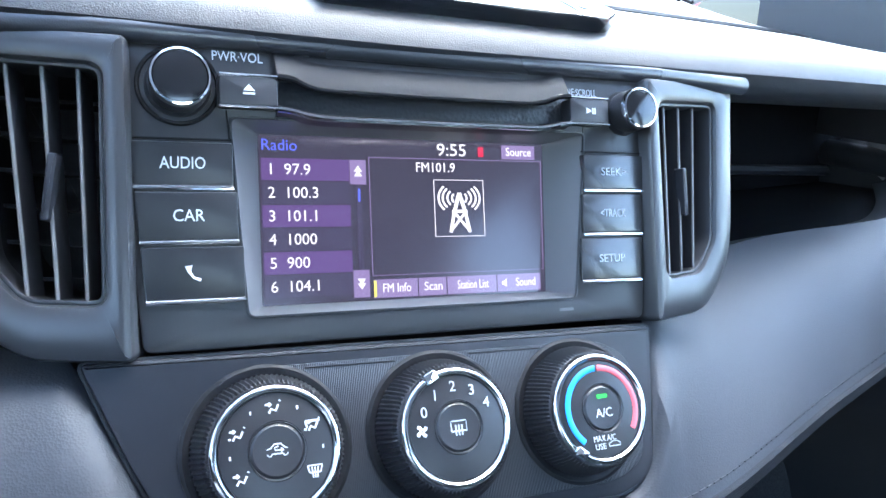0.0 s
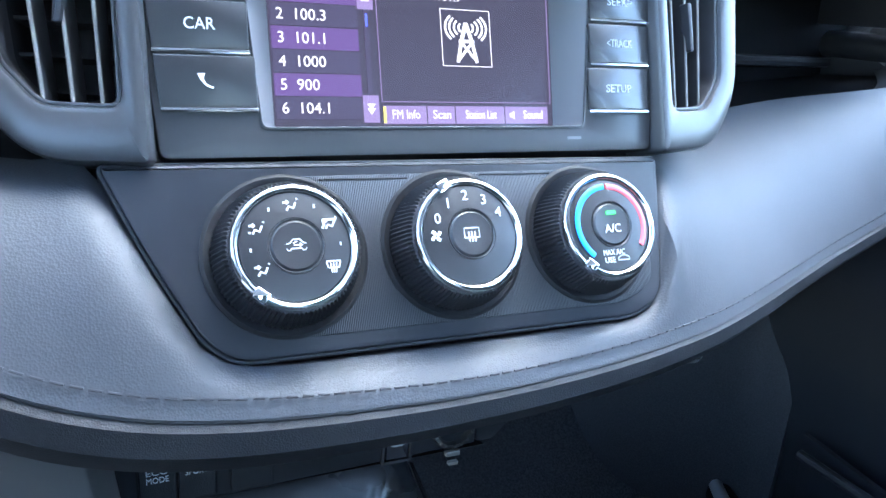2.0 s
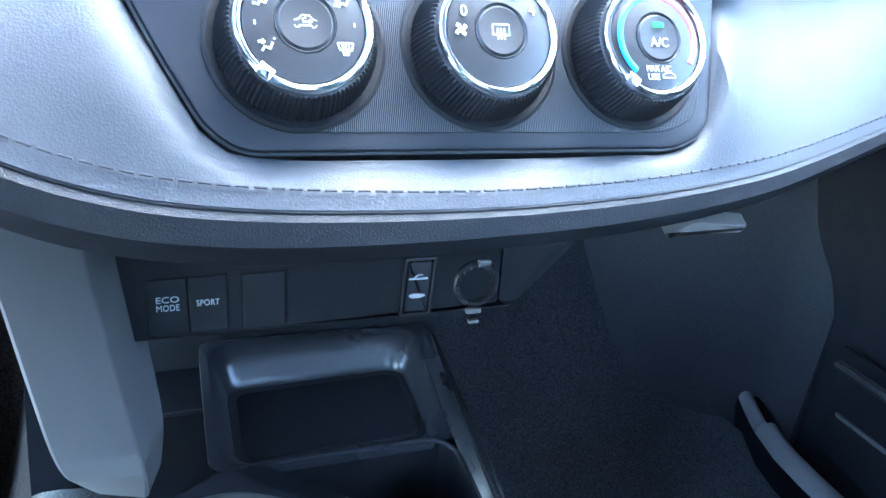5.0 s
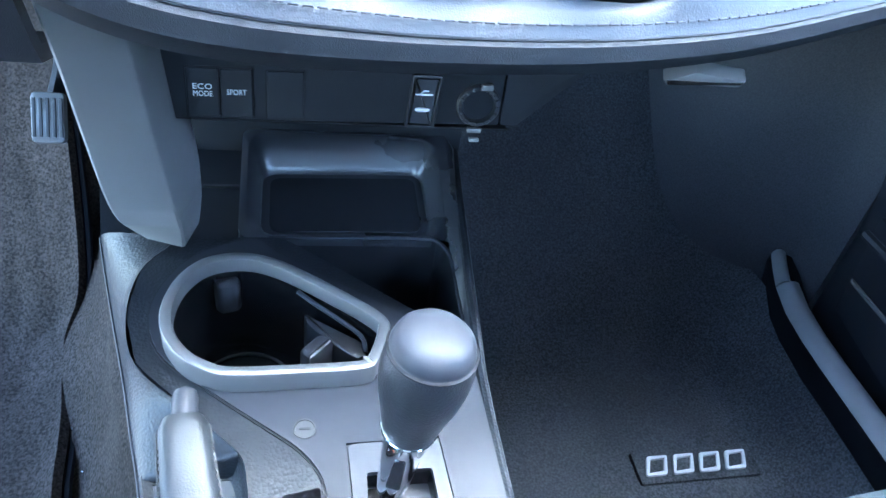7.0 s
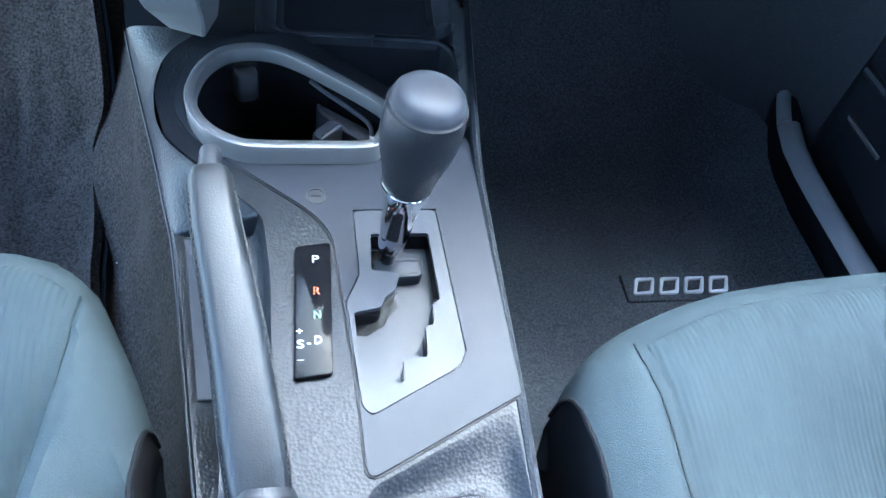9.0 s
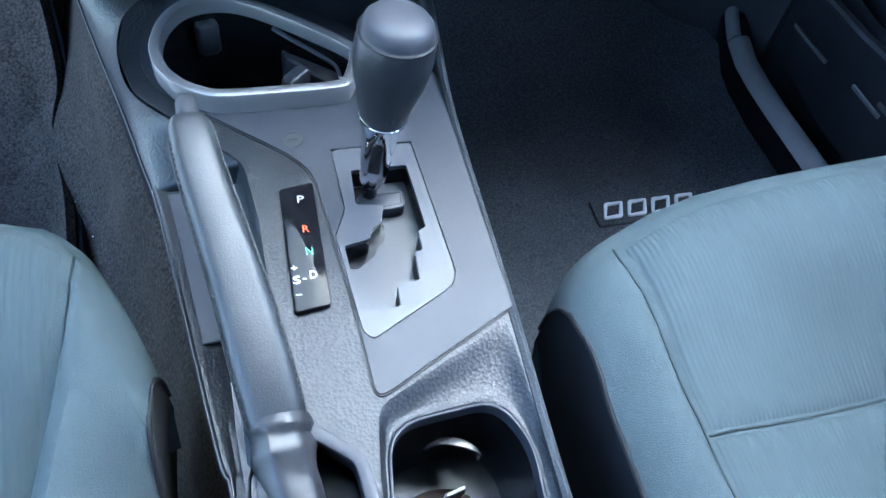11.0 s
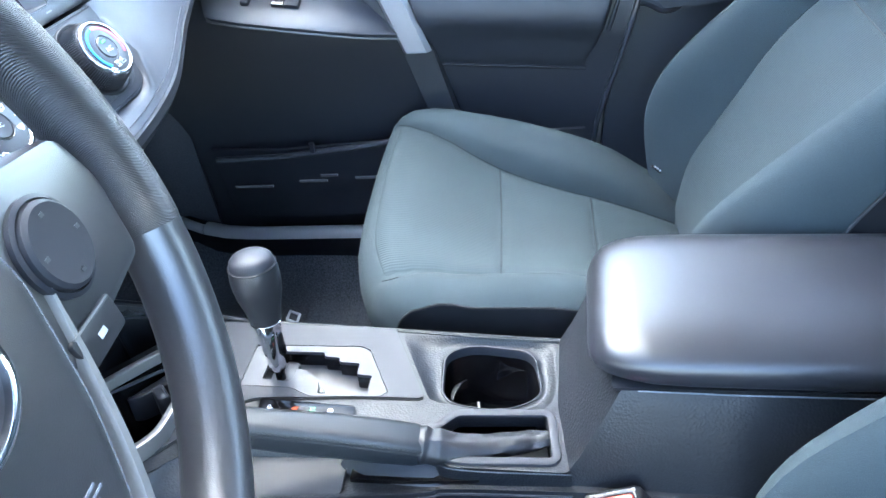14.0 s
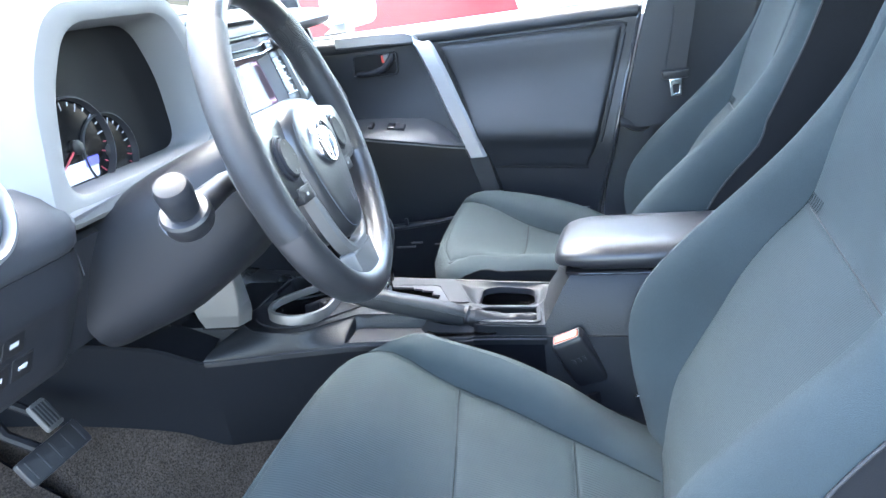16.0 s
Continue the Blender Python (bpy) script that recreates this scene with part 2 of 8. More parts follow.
def shrink(poly, d):
    """A polygon moved inwards by d, about its own edges."""
    out = []
    k = len(poly)
    area = sum(poly[i - 1][0] * poly[i][1] - poly[i][0] * poly[i - 1][1] for i in range(k))
    s = 1 if area > 0 else -1
    for i in range(k):
        p0, p1, p2 = Vector(poly[i - 1][:2]), Vector(poly[i][:2]), Vector(poly[(i + 1) % k][:2])
        e0, e1 = (p1 - p0), (p2 - p1)
        e0 = e0.normalized() if e0.length > 1e-9 else e1.normalized()
        e1 = e1.normalized() if e1.length > 1e-9 else e0
        nn = Vector((-(e0.y + e1.y), e0.x + e1.x)) * s
        nn = nn.normalized() if nn.length > 1e-9 else Vector((0, 0))
        out.append((p1.x + nn.x * d, p1.y + nn.y * d))
    return out


def slab(M, poly, w0, w1, bevel=0.0, bm=None):
    """A plate of that outline from w0 up to w1, its upper rim rounded."""
    rings = [place(M, poly, w0)]
    if bevel:
        rings += [place(M, poly, w1 - bevel), place(M, shrink(poly, bevel * 0.3), w1 - bevel * 0.3), place(M, shrink(poly, bevel), w1)]
    else:
        rings.append(place(M, poly, w1))
    return loft(rings, bm=bm)


def rim(M, outer, inner, w0, w1, bevel=0.0, bm=None):
    """A plate with a hole; both outlines have as many points."""
    rings = [place(M, inner, w0), place(M, outer, w0), place(M, outer, w1 - bevel)]
    if bevel:
        rings += [place(M, shrink(outer, bevel * 0.3), w1 - bevel * 0.3), place(M, shrink(outer, bevel), w1), place(M, shrink(inner, -bevel), w1), place(M, shrink(inner, -bevel * 0.3), w1 - bevel * 0.3)]
        rings += [place(M, inner, w1 - bevel)]
    else:
        rings += [place(M, inner, w1)]
    return loft(rings + [rings[0]], cap0=False, cap1=False, bm=bm)


def circle(r, n=40, c=(0, 0), sx=1.0, a0=0.0):
    return [(c[0] + sx * r * math.cos(a0 + 2 * math.pi * i / n), c[1] + r * math.sin(a0 + 2 * math.pi * i / n)) for i in range(n)]


def lathe(M, profile, n=40, c=(0, 0), bm=None, cap0=True, cap1=True):
    """profile: rows of (radius, w)."""
    return loft([place(M, circle(r, n, c), w) for r, w in profile], bm=bm, cap0=cap0, cap1=cap1)


def tube(path, r, n=10, bm=None, cap=True, flat=1.0, up=(0, 0, 1)):
    path = [Vector(p) for p in path]
    rings = []
    for i, p in enumerate(path):
        d = (path[min(i + 1, len(path) - 1)] - path[max(i - 1, 0)]).normalized()
        s = d.cross(Vector(up))
        s = s.normalized() if s.length > 1e-6 else d.orthogonal().normalized()
        t = s.cross(d)
        rr = r[i] if isinstance(r, (list, tuple)) else r
        rings.append([p + rr * (math.cos(a) * s + flat * math.sin(a) * t) for a in [2 * math.pi * k / n for k in range(n)]])
    return loft(rings, cap0=cap, cap1=cap, bm=bm)


def spline(pts, n=8):
    """A smooth line through points."""
    P = [Vector(p) for p in pts]
    P = [2 * P[0] - P[1]] + P + [2 * P[-1] - P[-2]]
    out = []
    for i in range(1, len(P) - 2):
        for k in range(n):
            t = k / n
            a, b, c, d = P[i - 1], P[i], P[i + 1], P[i + 2]
            out.append(0.5 * ((2 * b) + (c - a) * t + (2 * a - 5 * b + 4 * c - d) * t * t + (3 * b - a - 3 * c + d) * t ** 3))
    out.append(P[-2])
    return out


def box(M, lo, hi, bevel=0.0, bm=None):
    return slab(M, [(lo[0], lo[1]), (hi[0], lo[1]), (hi[0], hi[1]), (lo[0], hi[1])], lo[2], hi[2], bevel, bm)


def lerp(rows, x):
    """A value from rows of (x, value)."""
    return float(np.interp(x, [r[0] for r in rows], [r[1] for r in rows]))


def smooth_lerp(rows, x):
    xs = [r[0] for r in rows]
    if x <= xs[0] or x >= xs[-1]:
        return lerp(rows, x)
    i = max(k for k in range(len(xs)) if xs[k] <= x)
    t = (x - xs[i]) / (xs[i + 1] - xs[i])
    v = [r[1] for r in rows]
    m0 = (v[i + 1] - v[i - 1]) / (xs[i + 1] - xs[i - 1]) if i else (v[1] - v[0]) / (xs[1] - xs[0])
    m1 = (v[i + 2] - v[i]) / (xs[i + 2] - xs[i]) if i + 2 < len(v) else (v[i + 1] - v[i]) / (xs[i + 1] - xs[i])
    h = xs[i + 1] - xs[i]
    return (2 * t ** 3 - 3 * t * t + 1) * v[i] + (t ** 3 - 2 * t * t + t) * h * m0 + (3 * t * t - 2 * t ** 3) * v[i + 1] + (t ** 3 - t * t) * h * m1


def writing(name, text, M, u, v, w, size, mat, parent, width=None, align="CENTER", depth=0.00012, turn=0.0):
    """Letters lying on a face, centred at (u, v); size is the height of a capital."""
    cu = bpy.data.curves.new(name, "FONT")
    cu.body, cu.size, cu.extrude, cu.resolution_u = text, size / 0.7, depth, 3
    cu.align_x, cu.align_y = align, "CENTER"
    tmp = bpy.data.objects.new(name, cu)
    scene.collection.objects.link(tmp)
    bpy.context.view_layer.update()
    me = bpy.data.meshes.new_from_object(tmp.evaluated_get(bpy.context.evaluated_depsgraph_get()))
    bpy.data.objects.remove(tmp)
    me.materials.clear()
    me.materials.append(mat)
    xs = [p.co.x for p in me.vertices]
    k = width / (max(xs) - min(xs)) if width and xs else 1.0
    L = M @ Matrix.Translation((u, v, w)) @ Matrix.Rotation(turn, 4, "Z") @ Matrix.Diagonal((k, 1, 1, 1))
    me.transform(L)
    ob = new(name, me)
    if parent is not None:
        ob.parent = parent
        ob.matrix_parent_inverse = world_of(parent).inverted()
    return ob


def sheet(fn, us, vs, thick=0.0, bm=None, side=1.0):
    """A surface from fn(u, v), given a back of that thickness."""
    bm = bm or bmesh.new()
    g = [[Vector(fn(u, v)) for v in vs] for u in us]
    f = [[bm.verts.new(p) for p in row] for row in g]
    for i in range(len(us) - 1):
        for j in range(len(vs) - 1):
            bm.faces.new((f[i][j], f[i + 1][j], f[i + 1][j + 1], f[i][j + 1]))
    if thick:
        nrm = lambda i, j: ((g[min(i + 1, len(us) - 1)][j] - g[max(i - 1, 0)][j]).cross(g[i][min(j + 1, len(vs) - 1)] - g[i][max(j - 1, 0)])).normalized()
        b = [[bm.verts.new(g[i][j] - side * thick * nrm(i, j)) for j in range(len(vs))] for i in range(len(us))]
        for i in range(len(us) - 1):
            for j in range(len(vs) - 1):
                bm.faces.new((b[i][j], b[i][j + 1], b[i + 1][j + 1], b[i + 1][j]))
        for i in range(len(us) - 1):
            bm.faces.new((f[i][0], b[i][0], b[i + 1][0], f[i + 1][0]))
            bm.faces.new((f[i][-1], f[i + 1][-1], b[i + 1][-1], b[i][-1]))
        for j in range(len(vs) - 1):
            bm.faces.new((f[0][j], f[0][j + 1], b[0][j + 1], b[0][j]))
            bm.faces.new((f[-1][j], b[-1][j], b[-1][j + 1], f[-1][j + 1]))
    return bm


def span(a, b, n):
    return [a + (b - a) * i / n for i in range(n + 1)]


IDENT = Matrix.Identity(4)

# ---- the shell of the car, the ground and what stands outside ----
GROUND_Z = -0.42
bm = bmesh.new()
box(IDENT, (-400, -400, GROUND_Z - 0.5), (400, 400, GROUND_Z), bm=bm)
structure("ground", bm, M_ASPHALT, "sunlit grey asphalt of a parking lot", "ground", False)

FLOOR = [(-1.7, 0.0), (-0.62, 0.0), (-0.6, -0.01), (0.2, -0.01), (0.32, 0.02), (0.75, 0.46), (0.8, 0.6)]
us = span(-0.70, 0.70, 40)
vs = [-1.7, -1.2, -0.8, -0.6, -0.4, -0.2, 0.0, 0.1, 0.2, 0.28, 0.34, 0.42, 0.5, 0.6, 0.7, 0.78]
bm = sheet(lambda u, v: (u, v, smooth_lerp(FLOOR, v) + 0.006 * noise.noise(Vector((u * 9, v * 9, 0)))), us, vs, 0.03)
structure("floor", bm, M_CARPET, "dark grey car floor carpet with lint", "floor carpet")

# roof, pillars, rear walls with windows, windscreen
ROOF_Y = -0.22


def roof_z(u, y):
    return 1.25 - 0.10 * u * u - 0.05 * (y + 0.8) ** 2


bm = sheet(lambda u, v: (u, v, roof_z(u, v)), span(-0.64, 0.64, 12), span(-1.75, ROOF_Y, 12), 0.03, side=-1)
structure("ceiling", bm, M_HEADLINER, "light grey cloth headliner", "headliner")
bm = box(IDENT, (-0.72, -1.78, -0.2), (0.72, -1.74, 0.72))
structure("wall_rear", bm, M_DOOR, "dark tailgate trim of the cabin", "wall", False)


def pillar(pts, w, name, label):
    structure(name, tube([Vector(p) for p in pts], w, 10), M_HEADLINER, label, "pillar")


for s in (-1, 1):
    pillar([(s * 0.71, 0.80, 0.90), (s * 0.69, 0.40, 1.03), (s * 0.64, ROOF_Y, 1.21)], 0.030, "trim_a_pillar", "light grey windscreen pillar")
    pillar([(s * 0.71, -1.2, 0.60), (s * 0.70, -1.25, 0.75), (s * 0.63, -1.32, 1.21)], 0.06, "trim_c_pillar", "light grey rear pillar")
    pillar([(s * 0.70, -1.74, 0.65), (s * 0.62, -1.72, 1.2)], 0.06, "trim_d_pillar", "light grey tailgate pillar")
    pillar([(s * 0.64, -1.75, 1.20), (s * 0.64, ROOF_Y, 1.215)], 0.025, "trim_roof_rail", "light grey roof rail trim")
    bm = box(IDENT, (min(s * 0.70, s * 0.73), -1.75, -0.15), (max(s * 0.70, s * 0.73), -0.72 if s > 0 else -0.95, 0.70))
    structure("wall_side_rear", bm, M_DOOR, "dark rear door panel of the cabin", "door panel", False)
bm = box(IDENT, (-0.72, 0.80, -0.1), (0.72, 0.84, 0.92))
structure("wall_front", bm, M_DARK, "dark firewall behind the dashboard", "firewall", False)
pillar([(-0.70, -0.98, -0.05), (-0.71, -1.0, 0.65), (-0.64, -1.04, 1.20)], 0.05, "trim_b_pillar_driver", "light grey middle pillar on the driver's side")

# glass
bm = sheet(lambda u, v: (u, 0.80 + (ROOF_Y - 0.80) * v, 0.93 + 0.29 * v + 0.02 * math.cos(u * 2.2)), span(-0.66, 0.66, 10), span(0, 1, 6), 0.005)
ws = structure("window_1", bm, M_GLASS, "clear windscreen", "windscreen")
bm = sheet(lambda u, v: (0.675 - 0.035 * v, u, 0.70 + 0.50 * v), span(-0.60, 0.45, 6), span(0, 1, 5), 0.004)
sw = structure("window_2", bm, M_GLASS, "clear passenger door window", "window")
for o in (ws, sw):
    o.visible_shadow = False

CAR_Y = 2.3
# a red car parked beyond the passenger window
car = thing("parked_car", (3.6, CAR_Y, GROUND_Z), "red parked car beyond the passenger window", "car")
side = [(-2.2, 0.40), (2.2, 0.40), (2.25, 1.05), (1.45, 1.28), (0.75, 1.80), (-1.5, 1.84), (-2.1, 1.36), (-2.25, 1.1)]
CM = axes((3.6, CAR_Y, GROUND_Z), (0, 1, 0), (0, 0, 1))
part("body", slab(CM, rpoly(side, 0.18, 6), -0.85, 0.85, 0.08), M_REDCAR, car)
part("side_window", slab(CM, rpoly([(-1.7, 1.28), (1.05, 1.28), (0.62, 1.70), (-1.35, 1.74)], 0.06), 0.84, 0.86), M_GLOSS, car, "dark tinted side windows")
part("side_window", slab(CM, rpoly([(-1.7, 1.28), (1.05, 1.28), (0.62, 1.70), (-1.35, 1.74)], 0.06), -0.86, -0.84), M_GLOSS, car, "dark tinted side windows")
for yy in (-1.3, 1.35):
    for ww in (-0.86, 0.66):
        wheel = part("wheel", lathe(CM, [(0.2, ww), (0.31, ww), (0.33, ww + 0.03), (0.33, ww + 0.17), (0.31, ww + 0.2), (0.2, ww + 0.2)], 28, (yy, 0.33)), M_RUBBER, car, "black tyre")
        part("rim", lathe(CM, [(0.2, ww + 0.03), (0.19, ww + 0.19), (0.05, ww + 0.205)], 20, (yy, 0.33)), M_SILVER, wheel)

# white door mirror outside the passenger window
mirror = thing("door_mirror", (0.80, 0.20, 0.80), "white door mirror outside the passenger window", "door mirror")
MM = axes((0.86, 0.195, 0.805), (0.97, -0.25, 0), (0, 0, 1))
MO = rpoly([(-0.085, -0.060), (0.100, -0.052), (0.105, 0.060), (-0.075, 0.070)], 0.035, 6)
shell = part("shell", loft([place(MM, shrink(MO, 0.006), 0.0), place(MM, MO, -0.006), place(MM, shrink(MO, 0.006), -0.045), place(MM, shrink(MO, 0.030), -0.080)]), M_WHITEPAINT, mirror, "white painted shell")
part("mirror_glass", slab(MM, shrink(MO, 0.014), -0.001, 0.002, 0.001), M_CHROME, shell, "mirror glass")
part("foot", loft([[Vector(p) for p in r] for r in ([(0.70, 0.17, 0.715), (0.70, 0.23, 0.715), (0.70, 0.23, 0.745), (0.70, 0.17, 0.745)], [(0.80, 0.185, 0.735), (0.80, 0.235, 0.735), (0.80, 0.235, 0.765), (0.80, 0.185, 0.765)])]), M_UNIT, mirror, "black mirror foot")

# ---- dashboard ----
# upper dash: hood over the radio, running the whole width, and the top towards the windscreen
HOOD_Y = [(-0.70, 0.16), (-0.30, 0.10), (-0.13, 0.079), (0.13, 0.079), (0.20, 0.088), (0.40, 0.115), (0.53, 0.139), (0.57, 0.155), (0.60, 0.20), (0.64, 0.28), (0.70, 0.36)]
HOOD_SEC = [(0.020, -0.012), (0.004, -0.006), (0.0, 0.000), (-0.002, 0.006), (0.003, 0.014), (0.014, 0.020), (0.032, 0.0245), (0.034, 0.0255)]


def hood(u, k):
    y0 = smooth_lerp(HOOD_Y, u)
    dz = lerp([(0, 0.785), (0.7, 0.790)], abs(u))
    return (u, y0 + HOOD_SEC[k][0], dz + HOOD_SEC[k][1])


dash = thing("dashboard", (0, 0.3, 0.78), "black and grey car dashboard with a soft stitched lower pad", "dashboard")
bm = sheet(hood, span(-0.70, 0.70, 90), range(len(HOOD_SEC)), 0.004)
part("hood", bm, M_PLASTIC, dash, "dark grained hood strip over the radio")


def top(u, v):
    y0 = smooth_lerp(HOOD_Y, u) + 0.034
    y = y0 + (0.80 - y0) * v
    return (u, y, lerp([(0, 0.8105), (0.7, 0.8155)], abs(u)) + 0.20 * (y - y0) - 0.02 * math.sin(v * 3.14))


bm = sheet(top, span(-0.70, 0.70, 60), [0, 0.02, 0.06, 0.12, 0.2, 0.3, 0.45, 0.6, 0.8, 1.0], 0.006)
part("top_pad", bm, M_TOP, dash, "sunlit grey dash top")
for v in (0.30, 0.33):
    part("seam", tube([Vector(top(u, v)) + Vector((0, 0, 0.001)) for u in span(0.16, 0.62, 20)], 0.0016, 6), M_PLASTIC, dash, "dark airbag seam")
# defroster grille near the glass
for k in range(12):
    u0 = 0.30 + 0.024 * k
    part("defroster_slat", tube([Vector(top(u0, 0.62)) + Vector((0, 0, 0.003)), Vector(top(u0 + 0.012, 0.74)) + Vector((0, 0, 0.003))], 0.003, 5), M_DARK, dash)

# lower pad, stitched along its lip
TOPZ = [(-0.70, 0.70), (-0.30, 0.668), (-0.170, 0.662), (-0.146, 0.660), (-0.127, 0.628), (-0.112, 0.600), (-0.098, 0.592), (-0.05, 0.590), (0.07, 0.590), (0.100, 0.592), (0.112, 0.606), (0.120, 0.634), (0.130, 0.660), (0.20, 0.668), (0.30, 0.678), (0.45, 0.690), (0.70, 0.71)]
TOPY = [(-0.70, 0.16), (-0.30, 0.10), (-0.170, 0.064), (-0.146, 0.050), (-0.127, 0.024), (-0.112, 0.006), (-0.098, 0.000), (-0.05, -0.003), (0.07, -0.003), (0.100, 0.000), (0.112, 0.008), (0.120, 0.026), (0.132, 0.056), (0.20, 0.11), (0.30, 0.140), (0.45, 0.150), (0.52, 0.185), (0.60, 0.250), (0.70, 0.34)]
STY = [(-0.70, 0.10), (-0.30, 0.045), (-0.20, 0.008), (-0.15, -0.007), (-0.10, -0.016), (-0.05, -0.020), (0.0, -0.021), (0.05, -0.017), (0.10, -0.010), (0.15, 0.001), (0.20, 0.018), (0.25, 0.037), (0.30, 0.055), (0.45, 0.10), (0.52, 0.130), (0.60, 0.19), (0.70, 0.28)]
STZ = [(-0.70, 0.66), (-0.30, 0.640), (-0.22, 0.626), (-0.19, 0.607), (-0.16, 0.595), (-0.12, 0.587), (-0.05, 0.583), (0.05, 0.582), (0.12, 0.584), (0.20, 0.588), (0.30, 0.596), (0.45, 0.616), (0.70, 0.65)]


def pad(u, k):
    ty, tz, sy, sz = smooth_lerp(TOPY, u), smooth_lerp(TOPZ, u), smooth_lerp(STY, u), smooth_lerp(STZ, u)
    tz = max(tz, sz + 0.006)
    bulge = 0.010 * min(1.0, (tz - sz) / 0.06)
    if k < 0:
        return (u, ty + 0.03, tz - 0.012)
    if k <= 1:
        f = k
        b = math.sin(math.pi * f) * bulge
        return (u, ty + (sy - ty) * f - b * 0.5, tz + (sz - tz) * f + b)
    rows = [(-0.0030, -0.0052), (-0.0022, -0.0062), (-0.0050, -0.0085), (-0.0060, -0.0165), (0.000, -0.0250), (0.012, -0.0300), (0.03, -0.0315), (0.06, -0.031), (0.10, -0.022)]
    a = rows[int(k) - 2]
    fat = lerp([(-0.3, 1.7), (-0.12, 1.25), (0.0, 1.0), (0.25, 0.9)], u)
    return (u, sy + a[0] * (fat if a[0] < 0.02 else 1), sz + a[1] * fat)


ks = [-1] + span(0, 1, 12) + [2, 3]
part("lower_pad", sheet(pad, span(-0.70, 0.70, 150), ks, 0.0), M_PAD, dash, "charcoal soft vinyl pad with a stitched lip")
# the pad's underside takes a darker material in place of the shade there
part("pad_roll", sheet(pad, span(-0.70, 0.70, 150), [3, 4, 5, 6, 7, 8, 9, 10], 0.0), M_SIDE, dash, "rolled edge under the pad, coloured dark for shade")
# stitches just above the lip, each a short raised thread
u = -0.30
stitch = bmesh.new()
while u < 0.62:
    p = [Vector(pad(u + d, 1)) + Vector((0, -0.0007, 0.0010)) for d in (0.0, 0.0022, 0.0044)]
    tube(p, 0.00050, 5, stitch)
    u += 0.0062
tagged(part("stitching", stitch, M_PADTHREAD, dash, "dark twin-needle stitching along the lip"), kind="stuff")
part("lip_groove", tube([Vector(pad(u, 3)) + Vector((0, -0.0001, 0.0002)) for u in span(-0.35, 0.65, 120)], 0.0009, 5), M_THREAD, dash, "fine dark fold above the lip")

# shelf recess ahead of the passenger, its shade put into a near-black colour
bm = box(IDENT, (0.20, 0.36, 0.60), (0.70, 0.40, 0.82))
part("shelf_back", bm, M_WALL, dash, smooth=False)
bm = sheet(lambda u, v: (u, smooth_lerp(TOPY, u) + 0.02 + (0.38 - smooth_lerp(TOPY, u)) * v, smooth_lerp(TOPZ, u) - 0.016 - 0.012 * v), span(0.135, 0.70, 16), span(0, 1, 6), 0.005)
part("shelf_floor", bm, M_WALL, dash, "open shelf over the glovebox, coloured near black for shade")
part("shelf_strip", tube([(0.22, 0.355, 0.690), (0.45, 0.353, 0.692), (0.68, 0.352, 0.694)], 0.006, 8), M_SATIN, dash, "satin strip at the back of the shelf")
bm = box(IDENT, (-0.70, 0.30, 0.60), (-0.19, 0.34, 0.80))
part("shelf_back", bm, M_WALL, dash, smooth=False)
# closing pieces behind the radio and vents
bm = box(IDENT, (-0.24, 0.135, 0.58), (0.24, 0.16, 0.80))
part("carrier", bm, M_DARK, dash, smooth=False)
# dark under-dash, glovebox and driver's knee cover
bm = sheet(lambda u, v: (u, smooth_lerp(STY, u) + 0.045 + 0.22 * v, smooth_lerp(STZ, u) - 0.031 - 0.03 * v - 0.06 * v * v), span(0.06, 0.69, 24), span(0, 1, 8), 0.006)
gb = part("glovebox", bm, M_PLASTIC, dash, "black glovebox lid under the pad")
HK = axes((0.19, 0.080, 0.520), (1, -0.25, 0.02), (0, -0.35, 1))
part("glovebox_handle", slab(HK, rpoly([(-0.026, -0.007), (0.024, -0.003), (0.027, 0.004), (-0.008, 0.006)], 0.003), 0.0, 0.012, 0.003), M_STRUT, gb, "grey glovebox pull catching light")

# dark backing under the dash
bm = sheet(lambda u, v: (u, 0.30 + 0.30 * v, 0.60 - 0.06 * v), span(-0.70, 0.70, 8), span(0, 1, 4), 0.008)
part("under_cover", bm, M_DARK, dash, "dark cover under the dash")
# passenger display slot in the hood
DM = axes((0.04, 0.102, 0.8135), (1, 0, 0), (0, 0.8, 0.25))
slot = part("airbag_display", slab(DM, rpoly([(-0.085, -0.012), (0.068, -0.012), (0.085, 0.006), (0.07, 0.03), (-0.085, 0.03)], 0.006), -0.004, 0.0045, 0.0015), M_GLOSS, dash, "gloss black airbag and seatbelt indicator strip")
writing("letters", "PASSENGER", DM, -0.01, 0.018, 0.0047, 0.0022, M_GREYPRINT, slot)
part("lamp", slab(DM, rpoly([(-0.02, 0.006), (0.0, 0.006), (0.0, 0.0095), (-0.02, 0.0095)], 0.0005), 0.0046, 0.0049), M_LEDR, slot, "orange warning lamp")
part("divider", box(DM, (0.052, -0.011, 0.0046), (0.0528, 0.026, 0.005)), M_GREYPRINT, slot)
part("belt_icon", slab(DM, circle(0.0035, 16, (0.062, 0.004)), 0.0046, 0.0049), M_GREYPRINT, slot)

